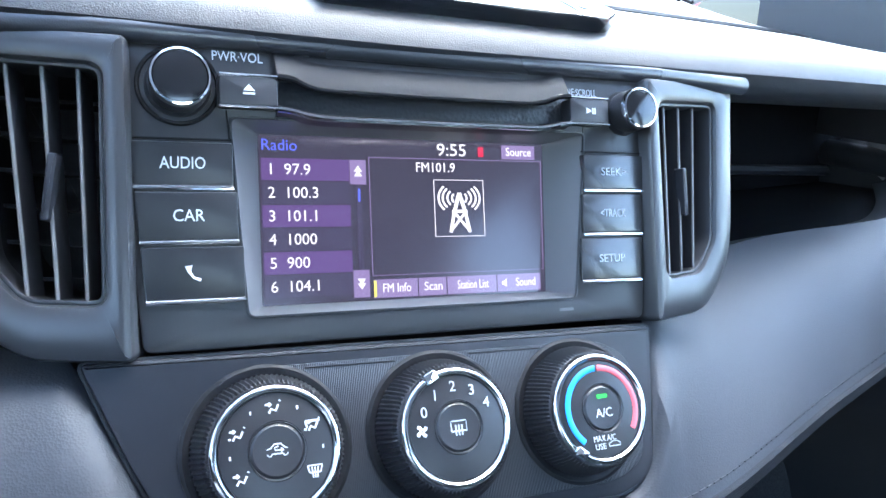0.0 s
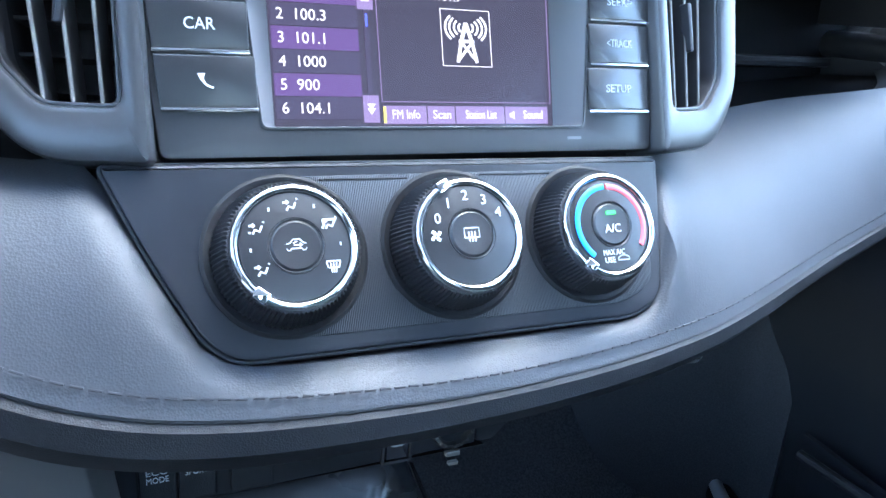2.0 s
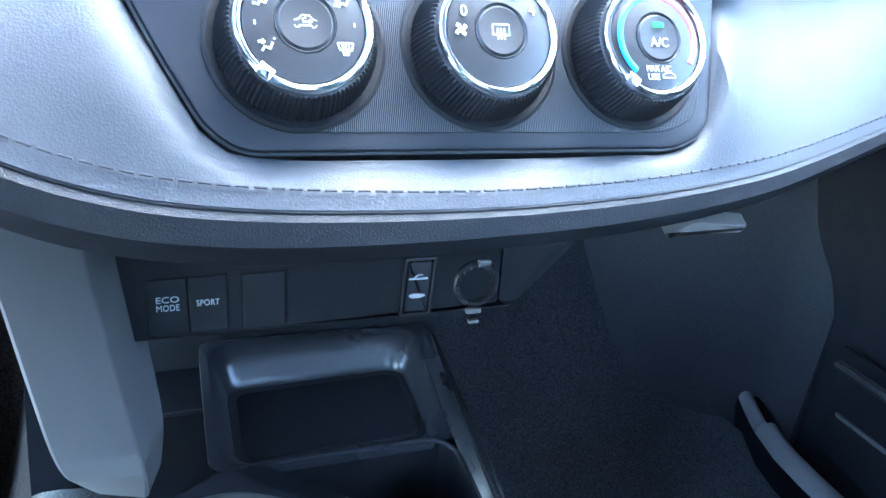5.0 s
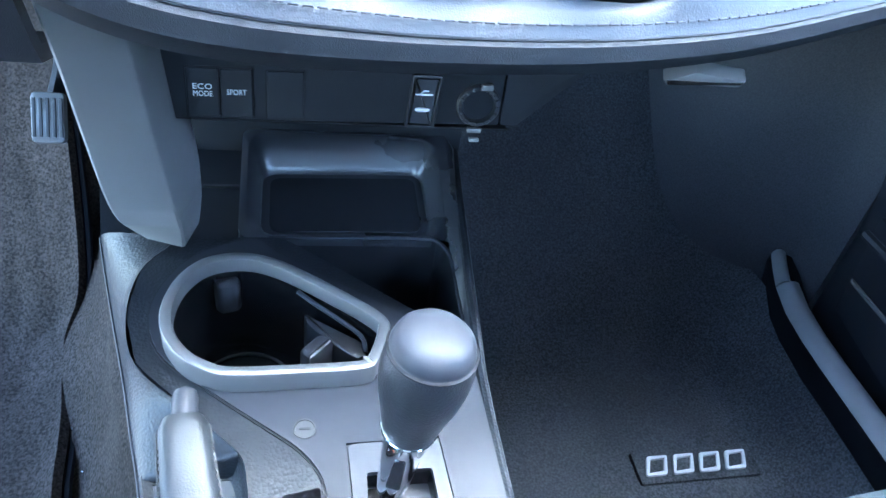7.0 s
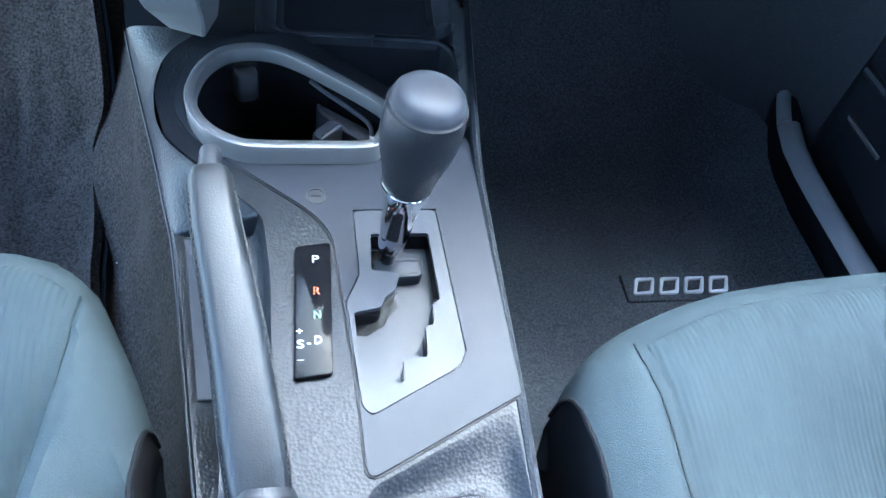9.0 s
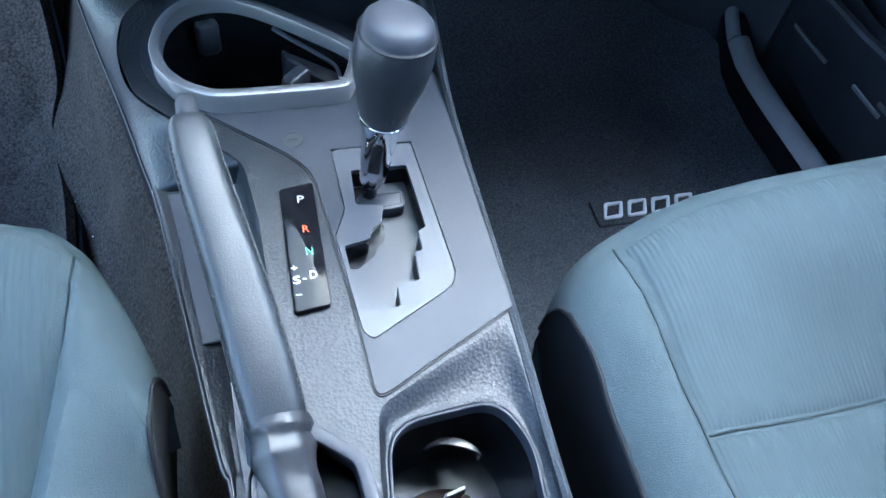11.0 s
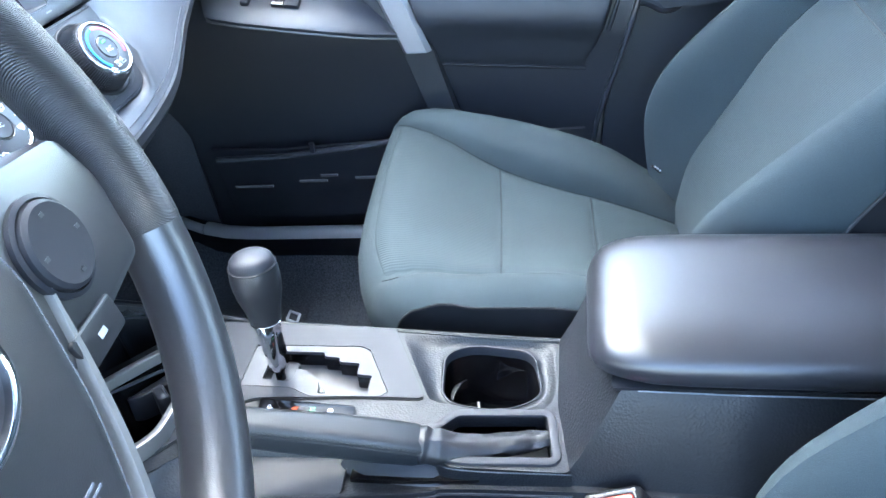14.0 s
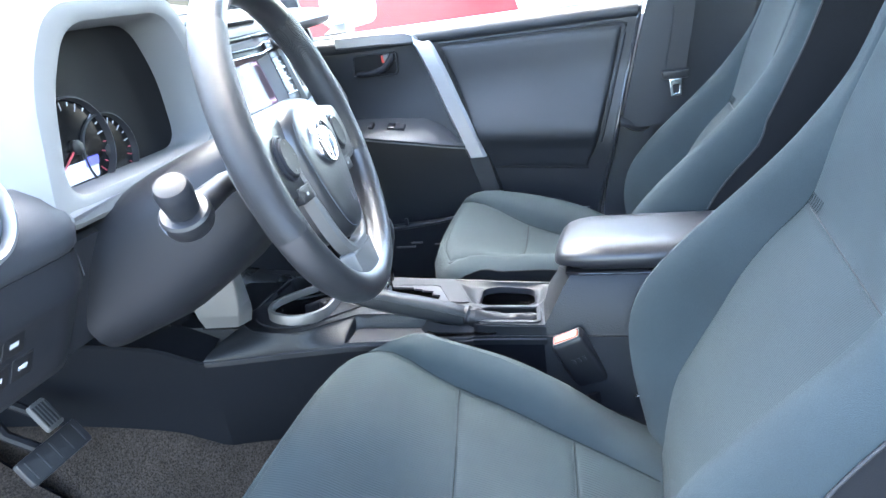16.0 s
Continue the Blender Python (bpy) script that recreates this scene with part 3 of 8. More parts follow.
# ---- radio ----
U = axes((0, 0.041, 0.672), (1, 0, 0), (0, 0.322, 0.947))
radio = thing("car_radio", (0, 0.06, 0.70), "black car radio with a lit touchscreen and chrome-edged keys", "radio")
outer = [(-0.1205, -0.006), (0.1205, -0.006), (0.1305, 0.1185), (-0.1305, 0.1185)]
inner = [(-0.0795, 0.0065), (0.0795, 0.0065), (0.0885, 0.0885), (-0.0845, 0.0885)]
part("body", rim(U, rpoly(outer, 0.004), rpoly(inner, 0.003), -0.035, 0.0, 0.0008), M_UNIT, radio)
scr = [(-0.0710, 0.0095), (0.0735, 0.0095), (0.0750, 0.0860), (-0.0710, 0.0860)]
bm = loft([place(U, rpoly(inner, 0.003), -0.0006), place(U, rpoly(scr, 0.001), -0.0185)], cap0=False, cap1=False)
part("bezel", bm, M_BEZELWALL, radio, "smooth grey bezel sloping to the screen")
part("bezel_edge", rim(U, rpoly(shrink(inner, -0.0012), 0.0032), rpoly(inner, 0.003), -0.001, 0.0006, 0.0003), M_BEZEL, radio, "fine silver edge of the bezel")
screen = part("screen", slab(U, rpoly(scr, 0.001), -0.025, -0.0183), M_SCREEN, radio, "lit touchscreen showing the radio stations")
SW = -0.0181


def pane(name, u0, v0, u1, v1, mat, dw=0.0):
    return part(name, box(U, (u0, v0, SW), (u1, v1, SW + 0.0002 + dw)), mat, screen, smooth=False)


rows = ["1  97.9", "2  100.3", "3  101.1", "4  1000", "5  900", "6  104.1"]
for i, tx in enumerate(rows):
    v1 = 0.0755 - 0.01055 * i
    pane("preset_band", -0.0700, v1 - 0.0100, -0.0295, v1, M_ROWA if i % 2 == 0 else M_ROWB)
    writing("letters", tx, U, -0.0675, v1 - 0.0052, SW + 0.0005, 0.0050, M_SCRTXT, screen, align="LEFT")
pane("scroll_key", -0.0293, 0.0640, -0.0215, 0.0755, M_KEYP)
pane("scroll_key", -0.0293, 0.0112, -0.0215, 0.0240, M_KEYP)
pane("scroll_track", -0.0265, 0.0240, -0.0240, 0.0640, M_ROWB)
pane("scroll_thumb", -0.0257, 0.0560, -0.0247, 0.0620, M_SCRBLUE, 0.0002)
for (v, s) in ((0.0700, 1), (0.0178, -1)):
    for d in (0.0, 0.0022):
        tri = [(-0.0274, v + s * (d - 0.0022)), (-0.0234, v + s * (d - 0.0022)), (-0.0254, v + s * (d + 0.0006))]
        part("arrow", slab(U, tri if s > 0 else tri[::-1], SW + 0.0003, SW + 0.0005), M_SCRTXT, screen, smooth=False)
fr = [(-0.0200, 0.0210), (0.0725, 0.0210), (0.0735, 0.0770), (-0.0200, 0.0770)]
part("frame_line", rim(U, fr, shrink(fr, 0.0004), SW, SW + 0.0003), M_KEYP, screen, smooth=False)
writing("letters", "Radio", U, -0.0700, 0.0812, SW + 0.0003, 0.0050, M_SCRBLUE, screen, align="LEFT")
writing("letters", "9:55", U, 0.0230, 0.0812, SW + 0.0003, 0.0060, M_SCRTXT, screen, width=0.0155)
part("phone_icon", slab(U, rpoly([(0.0375, 0.0785), (0.0405, 0.0785), (0.0405, 0.0835), (0.0375, 0.0835)], 0.0006), SW, SW + 0.0003), M_SCRRED, screen, "small red phone icon")
pane("source_key", 0.0508, 0.0777, 0.0700, 0.0848, M_KEYP)
writing("letters", "Source", U, 0.0604, 0.0812, SW + 0.0005, 0.0042, M_SCRTXT, screen, width=0.0145)
writing("letters", "FM101.9", U, 0.0140, 0.0725, SW + 0.0003, 0.0046, M_SCRTXT, screen, width=0.0205)
x = -0.0195
for tx, w in (("FM Info", 0.0225), ("Scan", 0.0150), ("Station List", 0.0275), ("  Sound", 0.0255)):
    pane("menu_key", x, 0.0106, x + w - 0.0006, 0.0192, M_KEYP)
    writing("letters", tx, U, x + w / 2 + (0.002 if "Sound" in tx else 0.0), 0.0149, SW + 0.0005, 0.0042, M_SCRTXT, screen, width=w * (0.62 if "Sound" not in tx else 0.44))
    x += w
pane("marker", -0.0195, 0.0110, -0.0183, 0.0188, M_SCRYEL, 0.0003)
part("speaker_icon", slab(U, [(0.0480, 0.0140), (0.0492, 0.0140), (0.0505, 0.0128), (0.0505, 0.0170), (0.0492, 0.0158), (0.0480, 0.0158)], SW + 0.0003, SW + 0.0005), M_SCRTXT, screen, smooth=False)
# tower icon: box, mast, braces, waves
TC = (0.0262, 0.0528)
sq = [(TC[0] - 0.0135, TC[1] - 0.0140), (TC[0] + 0.0135, TC[1] - 0.0140), (TC[0] + 0.0135, TC[1] + 0.0140), (TC[0] - 0.0135, TC[1] + 0.0140)]
part("icon_frame", rim(U, sq, shrink(sq, 0.0004), SW, SW + 0.0003), M_SCRTXT, screen, smooth=False)
bm = bmesh.new()


def stroke(a, b, r):
    tube([U @ Vector((TC[0] + a[0], TC[1] + a[1], SW + 0.0002)), U @ Vector((TC[0] + b[0], TC[1] + b[1], SW + 0.0002))], r, 6, bm, flat=0.15, up=U.to_3x3() @ Vector((0, 0, 1)))


for s in (-1, 1):
    stroke((s * 0.0052, -0.0120), (s * 0.0030, -0.0020), 0.0009)
    stroke((s * 0.0030, -0.0020), (0, 0.0075), 0.0010)
    stroke((s * 0.0048, -0.0110), (-s * 0.0030, -0.0020), 0.0007)
stroke((-0.0042, -0.0016), (0.0042, -0.0016), 0.0008)
for r in (0.0040, 0.0065, 0.0090, 0.0112):
    for s in (-1, 1):
        pts = [(s * r * math.cos(a), 0.0050 + r * 0.75 * math.sin(a)) for a in span(-0.75, 0.75, 8)]
        for a, b in zip(pts[:-1], pts[1:]):
            stroke(a, b, 0.00055)
part("tower_icon", bm, M_SCRTXT, screen, "pink radio mast icon")

# keys with chrome strips
KEYROWS = [("AUDIO", 0.0605, 0.0780), ("CAR", 0.0383, 0.0578), (None, 0.0146, 0.0356)]


def edge_u(v, side_):
    return side_ * (0.1205 + (v + 0.006) * 0.0803 - 0.0030)


for side_, names in ((-1, ("AUDIO", "CAR", "")), (1, ("SEEK>", "<TRACK", "SETUP"))):
    inn = 0.0845 if side_ < 0 else 0.0865
    for (nm, (_, v0, v1)) in zip(names, KEYROWS):
        ua, ub = edge_u(v0, side_), edge_u(v1, side_)
        ia = side_ * (inn - (0.0035 if v0 < 0.03 else 0.0015 if v0 < 0.05 else 0.0))
        poly = [(ua, v0), (ia, v0), (ia, v1), (ub, v1)]
        if side_ > 0:
            poly = poly[::-1]
        # right-hand keys get the lighter copy, with fainter letters, for reflected sky
        key = part("key", slab(U, rpoly(poly, 0.0008, 3), -0.004, 0.0016, 0.0006), M_KEY if side_ < 0 else M_KEYR, radio, "black push key with white letters" if side_ < 0 else "black push key coloured lighter for reflected sky")
        cu, cv = (ua + ub + 2 * ia) / 4, (v0 + v1) / 2
        if nm:
            writing("letters", nm, U, cu, cv, 0.0018, 0.0048 if side_ < 0 else 0.0040, M_WHITE if side_ < 0 else M_GREYPRINT, key, width={"AUDIO": 0.0175, "CAR": 0.0120}.get(nm, 0.0155))
        else:
            ph = [U @ Vector((cu + a, cv + b, 0.0019)) for a, b in ((-0.0024, 0.0030), (-0.0022, 0.0006), (-0.0006, -0.0018), (0.0020, -0.0028))]
            part("phone_glyph", tube(ph, [0.0017, 0.0011, 0.0011, 0.0017], 8, flat=0.3), M_WHITE, key)
        part("chrome_strip", tube([U @ Vector((ua, v0 - 0.0009, 0.0012)), U @ Vector((ia, v0 - 0.0009, 0.0012))], 0.0010, 8), M_CHROME, key, "thin chrome strip")
    part("seam", tube([U @ Vector((edge_u(0.0795, side_), 0.0795, 0.0001)), U @ Vector((side_ * inn, 0.0795, 0.0001))], 0.0005, 5), M_DARK, radio)
    part("seam", tube([U @ Vector((side_ * (inn + 0.001), 0.0795, 0.0)), U @ Vector((side_ * (inn + 0.002), 0.094, 0.0))], 0.0005, 5), M_DARK, radio)


def radio_knob(u, v, r, label):
    k = part("knob", lathe(U, [(r * 1.12, 0), (r * 1.10, 0.002), (r * 1.02, 0.003), (r * 1.02, 0.012), (r * 0.96, 0.0145), (r * 0.90, 0.0150)], 48, (u, v), cap1=True), M_RUBBER, radio, label)
    part("ring", lathe(U, [(r * 0.99, 0.0125), (r * 1.01, 0.0140), (r * 0.97, 0.0158), (r * 0.90, 0.0160), (r * 0.88, 0.0150)], 48, (u, v), cap0=False, cap1=False), M_CHROME, k, "polished rim")
    part("cap", lathe(U, [(r * 0.89, 0.0145), (r * 0.86, 0.0156), (r * 0.6, 0.0162), (r * 0.2, 0.0164)], 40, (u, v)), M_GLOSS, k, "dark glossy cap")


radio_knob(-0.1050, 0.1010, 0.0116, "black volume knob with a chrome rim")
radio_knob(0.1130, 0.1000, 0.0103, "black tuning knob with a chrome rim")
part("knob_recess", lathe(U, [(0.0165, 0.0001), (0.0160, 0.0009), (0.0150, 0.0009), (0.0145, 0.0001)], 48, (-0.1050, 0.1010), cap0=False, cap1=False), M_GLOSS, radio)
writing("letters", "PWR·VOL", U, -0.0815, 0.1140, 0.0012, 0.0040, M_WHITE, radio, width=0.0205)
writing("letters", "TUNE·SCROLL", U, 0.0860, 0.1095, 0.0002, 0.0034, M_GREYPRINT, radio, width=0.0225)
# disc slot between two chrome-lipped rails, and the keys at its ends
for (ua, ub, glyph) in ((-0.0900, -0.0665, "eject"), (0.0760, 0.0985, "play")):
    kp = [(ua, 0.0925), (ub, 0.0925), (ub, 0.1045), (ua, 0.1045)]
    key = part("slot_key", slab(U, rpoly(kp, 0.001), -0.002, 0.0085, 0.0008), M_UNIT, radio, "black disc key with a pale symbol")
    part("chrome_strip", tube([U @ Vector((ua, 0.1050, 0.0085)), U @ Vector((ub, 0.1050, 0.0085))], 0.0006, 6), M_CHROME, key)
    part("chrome_strip", tube([U @ Vector((ua, 0.0920, 0.0085)), U @ Vector((ub, 0.0920, 0.0085))], 0.0006, 6), M_CHROME, key)
    c = (ua + ub) / 2
    if glyph == "eject":
        part("glyph", slab(U, [(c - 0.0024, 0.0985), (c + 0.0024, 0.0985), (c, 0.1012)], 0.0085, 0.0088), M_WHITE, key, smooth=False)
        part("glyph", box(U, (c - 0.0024, 0.0970, 0.0085), (c + 0.0024, 0.0978, 0.0088)), M_WHITE, key, smooth=False)
    else:
        part("glyph", slab(U, [(c - 0.002, 0.0970), (c + 0.001, 0.0985), (c - 0.002, 0.1000)], 0.0085, 0.0088), M_WHITE, key, smooth=False)
        for d in (0.0014, 0.0026):
            part("glyph", box(U, (c + d, 0.0970, 0.0085), (c + d + 0.0006, 0.1000, 0.0088)), M_WHITE, key, smooth=False)
part("slot_panel", box(U, (-0.066, 0.0890, -0.004), (0.0755, 0.1050, 0.0015), 0.0005), M_GRAIN, radio, "grained disc slot panel")
upper = [(-0.0665, 0.1052, 0.0082), (-0.060, 0.1045, 0.0080), (-0.050, 0.1015, 0.0065), (-0.03, 0.1008, 0.0060), (0.04, 0.1008, 0.0060), (0.060, 0.1015, 0.0065), (0.070, 0.1045, 0.0080), (0.0762, 0.1052, 0.0082)]
lower = [(-0.0665, 0.0918, 0.0082), (-0.060, 0.0912, 0.0080), (-0.050, 0.0892, 0.0078), (-0.03, 0.0888, 0.0078), (0.04, 0.0888, 0.0078), (0.060, 0.0892, 0.0078), (0.070, 0.0912, 0.0080), (0.0762, 0.0918, 0.0082)]
part("slot_rail", tube([U @ p for p in spline(upper, 5)], 0.0013, 8), M_GLOSS, radio, "glossy upper rail of the slot")
part("slot_rail", tube([U @ p for p in spline(lower, 5)], 0.0014, 8), M_CHROME, radio, "chrome lower rail of the slot")
bm = loft([[U @ Vector((p[0], p[1] + a, b)) for p in spline(lower, 5)] for a, b in ((0.0, 0.0075), (-0.0012, 0.0050), (-0.0020, -0.0005))], close=False, cap0=False, cap1=False)
part("slot_chin", bm, M_UNIT, radio)
bm = loft([[U @ Vector((p[0], p[1] + a, b)) for p in spline(upper, 5)] for a, b in ((0.0, 0.0070), (0.005, 0.0060), (0.013, 0.0005))], close=False, cap0=False, cap1=False)
part("slot_brow", bm, M_DARK, radio)
part("top_roll", tube([U @ Vector((u, lerp([(-0.22, 0.1225), (0, 0.1218), (0.22, 0.1225)], u), lerp([(-0.22, -0.010), (-0.13, 0.0), (0.13, 0.0), (0.22, -0.010)], u))) for u in span(-0.205, 0.205, 30)], 0.0052, 14), M_LIP, radio, "smooth roll along the top of the fascia")
part("model_print", box(U, (0.070, 0.0000, 0.0), (0.078, 0.0014, 0.0002)), M_BEZELWALL, radio, smooth=False)

# ---- air vents beside the radio ----
def vent(s):
    V = axes((s * 0.1285, 0.0405, 0.672), (0.972, 0.235 * s, 0), (0, 0.322, 0.947))
    ob = thing("air_vent", (s * 0.165, 0.06, 0.72), "silver-grey framed air vent with black upright vanes", "air vent", "vents beside the radio")
    f = lambda pts: [(s * p[0], p[1]) for p in (pts if s > 0 else pts[::-1])]
    out_ = rpoly(f([(-0.0065, -0.008), (0.036, -0.008), (0.064, 0.020), (0.080, 0.1175), (0.0035, 0.1185)]), [0.004, 0.014, 0.02, 0.005, 0.003] if s > 0 else [0.003, 0.005, 0.02, 0.014, 0.004], 6)
    inn_ = rpoly(f([(0.005, 0.0135), (0.034, 0.0135), (0.050, 0.030), (0.062, 0.106), (0.0115, 0.106)]), 0.006, 6)
    part("frame", rim(V, out_, inn_, -0.02, 0.0065, 0.003), M_BEZEL, ob, "silver-grey vent frame")
    part("inner_frame", rim(V, shrink(inn_, -0.0002), shrink(inn_, 0.0018), -0.02, 0.0035, 0.0008), M_UNIT, ob)
    part("cavity", loft([place(V, shrink(inn_, 0.001), 0.0), place(V, shrink(inn_, 0.004), -0.05)], cap0=False), M_DARK, ob)
    for k in range(3):
        ub, ut = s * (0.0125 + 0.0105 * k), s * (0.0210 + 0.0130 * k)
        bm = loft([[V @ Vector((a + dx, b, w)) for dx, w in ((-0.0008, 0.0005), (0.0008, 0.0005), (0.0012, -0.014), (-0.0012, -0.014))] for a, b in ((ub, 0.014), (ut, 0.105))])
        vane = part("vane", bm, M_UNIT, ob)
        # edge highlight of the black vane, painted as a thin pale grey tube
        part("vane_edge", tube([V @ Vector((ub, 0.014, 0.0008)), V @ Vector((ut, 0.105, 0.0008))], 0.0008, 6), M_STRUT, vane, "front edge highlight in pale grey")
        if k == 1:
            part("tab", slab(V, rpoly([((ub + ut) / 2 - 0.0026 + 0.0008, 0.045), ((ub + ut) / 2 + 0.0014, 0.045), ((ub + ut) / 2 + 0.0032, 0.071), ((ub + ut) / 2 - 0.0006, 0.071)], 0.0012), -0.001, 0.0045, 0.001), M_SATIN, vane, "grey sliding tab")
    for k in range(6):
        v = 0.022 + 0.0145 * k
        part("cross_vane", box(V, (min(s * 0.006, s * 0.062), v, -0.030), (max(s * 0.006, s * 0.062), v + 0.0015, -0.018)), M_DARK, ob, smooth=False)
    return ob


vent(1)
vent(-1)

# ---- round vents at the ends of the dash ----
def round_vent(c, aim):
    ob = thing("air_vent", c, "round air vent with a pale ring at the dash end", "air vent", "round vents at the dash ends")
    N = Matrix.Translation(c) @ Vector(aim).to_track_quat("Z", "Y").to_matrix().to_4x4()
    part("ring", lathe(N, [(0.044, -0.03), (0.044, 0.002), (0.0425, 0.006), (0.039, 0.007), (0.0365, 0.004), (0.035, -0.004)], 48, cap0=False, cap1=False), M_SILVER, ob, "pale silver ring")
    ball = part("ball", lathe(N, [(0.0345, -0.020), (0.0345, -0.006), (0.032, -0.001), (0.030, -0.003), (0.029, -0.014)], 40), M_UNIT, ob, "black swivelling ball")
    for k in range(5):
        v = -0.020 + 0.010 * k
        w = math.sqrt(0.029 ** 2 - v * v)
        part("vane", box(N, (-w, v - 0.0008, -0.013), (w, v + 0.0008, -0.003), 0.0004), M_UNIT, ball, smooth=False)
    part("tab", box(N, (-0.006, -0.004, -0.004), (0.006, 0.004, 0.003), 0.001), M_SATIN, ball, "small grey tab")


round_vent((-0.628, -0.014, 0.700), (0.05, -1, 0.12))
round_vent((0.648, 0.270, 0.714), (-0.25, -1, 0.12))

# ---- heater panel with three dials ----
H = axes((0, 0.020, 0.631), (1, 0, 0), (0, 0.5, 0.866))
heater = thing("heater_panel", (0, 0.03, 0.63), "dark heater panel with three round dials", "climate control")
hp = [(-0.098, -0.0435), (0.094, -0.0445), (0.1115, -0.036), (0.1235, 0.0360), (-0.1440, 0.0385), (-0.127, -0.002), (-0.110, -0.0345)]
hp_r = rpoly(hp, [0.014, 0.012, 0.012, 0.003, 0.004, 0.02, 0.012], 5)
part("panel", slab(H, hp_r, -0.03, 0.0015, 0.0025), M_SATIN, heater, "satin dark grey panel")
part("edge", rim(H, shrink(hp_r, -0.0012), shrink(hp_r, 0.0006), -0.02, -0.0005, 0.0006), M_PLASTIC, heater)
gp = rpoly([(-0.078, -0.0365), (0.088, -0.0375), (0.107, -0.029), (0.107, 0.020), (0.090, 0.0305), (-0.092, 0.0315), (-0.104, 0.010), (-0.100, -0.022)], 0.012, 5)
part("mesh_plate", slab(H, gp, 0.0, 0.0021, 0.0006), M_RIBBED, heater, "finely ribbed dark plate")
for u0, u1 in ((-0.058, -0.018), (0.018, 0.056)):
    part("plate_line", tube([H @ Vector((u0, 0.0295, 0.0021)), H @ Vector((u1, 0.0290, 0.0021))], 0.0004, 5), M_DARK, heater)
part("top_lip", tube([H @ Vector((-0.135, 0.0375, -0.002)), H @ Vector((0.122, 0.0355, -0.002))], 0.002, 6), M_PLASTIC, heater)


def dial(u, label, pointer):
    v = -0.0022
    D = H @ Matrix.Translation((u, v, 0))
    base = part("dial", lathe(D, [(0.0345, 0.0015), (0.0345, 0.0026), (0.0330, 0.0034), (0.0312, 0.0030), (0.0300, 0.0026)], 64), M_DARK, heater, label)
    # knurled skirt: many small ridges
    n = 184
    rings = []
    for r0, w in ((0.0300, 0.002), (0.0294, 0.006), (0.0268, 0.0165), (0.0256, 0.0185)):
        rings.append([D @ Vector(((r0 + (0.0007 if i % 2 else -0.0002)) * math.cos(2 * math.pi * i / n), (r0 + (0.0007 if i % 2 else -0.0002)) * math.sin(2 * math.pi * i / n), w)) for i in range(n)])
    part("grip", loft(rings), M_RUBBER, base, "finely ridged grip", smooth=False)
    part("chrome_ring", lathe(D, [(0.0248, 0.0180), (0.0253, 0.0194), (0.0252, 0.0208), (0.0247, 0.0219), (0.0239, 0.0225), (0.0230, 0.0226), (0.0223, 0.0221), (0.0218, 0.0212), (0.0216, 0.0200)], 72, cap0=False, cap1=False), M_DIALRING, base, "bright half-round chrome ring")
    part("face", lathe(D, [(0.0217, 0.0190), (0.0216, 0.0212), (0.0160, 0.0222), (0.0112, 0.0226), (0.0106, 0.0220)], 64), M_KEY, base, "black dial face")
    part("centre_key", lathe(D, [(0.0103, 0.0205), (0.0103, 0.0222), (0.0092, 0.0230), (0.003, 0.0226)], 40), M_KEY, base, "round centre push key")
    part("key_ring", lathe(D, [(0.0109, 0.0224), (0.0107, 0.0229), (0.0102, 0.0224)], 48, cap0=False, cap1=False), M_BEZEL, base)
    a = radians(pointer)
    P = D @ Matrix.Rotation(a, 4, "Z")
    part("pointer", slab(P, rpoly([(-0.0033, 0.0212), (0.0033, 0.0212), (0.0030, 0.0262), (-0.0030, 0.0262)], 0.001), 0.0195, 0.0240, 0.001), M_CHROME, base, "chrome pointer block")
    return base, D


def mark(D, name, a, r, mat, base, pts, wid=0.0004):
    """A small pictogram of strokes, upright, at an angle on the face."""
    c = (r * math.sin(radians(a)), r * math.cos(radians(a)))
    bm = bmesh.new()
    up = D.to_3x3() @ Vector((0, 0, 1))
    for line in pts:
        tube([D @ Vector((c[0] + p[0], c[1] + p[1], 0.0222 + (0.0170 - r) * 0.00 + 0.0004)) for p in line], wid, 5, bm, flat=0.3, up=up)
    return part(name, bm, mat, base)


FIG = [[(0.0020, 0.0010), (0.0009, -0.0013), (-0.0008, -0.0005), (-0.0017, -0.0021)], [(0.0024, 0.0022), (0.0027, 0.0026)], [(-0.0030, 0.0012), (-0.0012, 0.0012)], [(-0.0017, 0.0019), (-0.0008, 0.0012), (-0.0017, 0.0005)]]
FIG2 = FIG + [[(-0.0034, -0.0014), (-0.0024, -0.0016)]]
FROST = [[(-0.0028, 0.0016), (0.0028, 0.0016)], [(-0.0028, 0.0016), (-0.0022, -0.0010)], [(0.0028, 0.0016), (0.0022, -0.0010)], [(-0.0022, -0.0010), (0.0022, -0.0010)], [(-0.0012, 0.0010), (-0.0008, -0.0030)], [(0.0, 0.0010), (0.0, -0.0030)], [(0.0012, 0.0010), (0.0008, -0.0030)]]
b1, D1 = dial(-0.0752, "black airflow dial with white pictograms, set to the feet", 140)
for a, f in ((-122, FIG), (-62, FIG2), (-2, FIG), (60, FIG2 + FROST[:2]), (122, FROST)):
    mark(D1, "pictogram", a, 0.0162, M_WHITE, b1, f, 0.00046 if f is not FROST else 0.00030)
for a in (-92, -32, 29, 91):
    mark(D1, "tick", a, 0.0175, M_WHITE, b1, [[(0, -0.0007), (0, 0.0007)]])
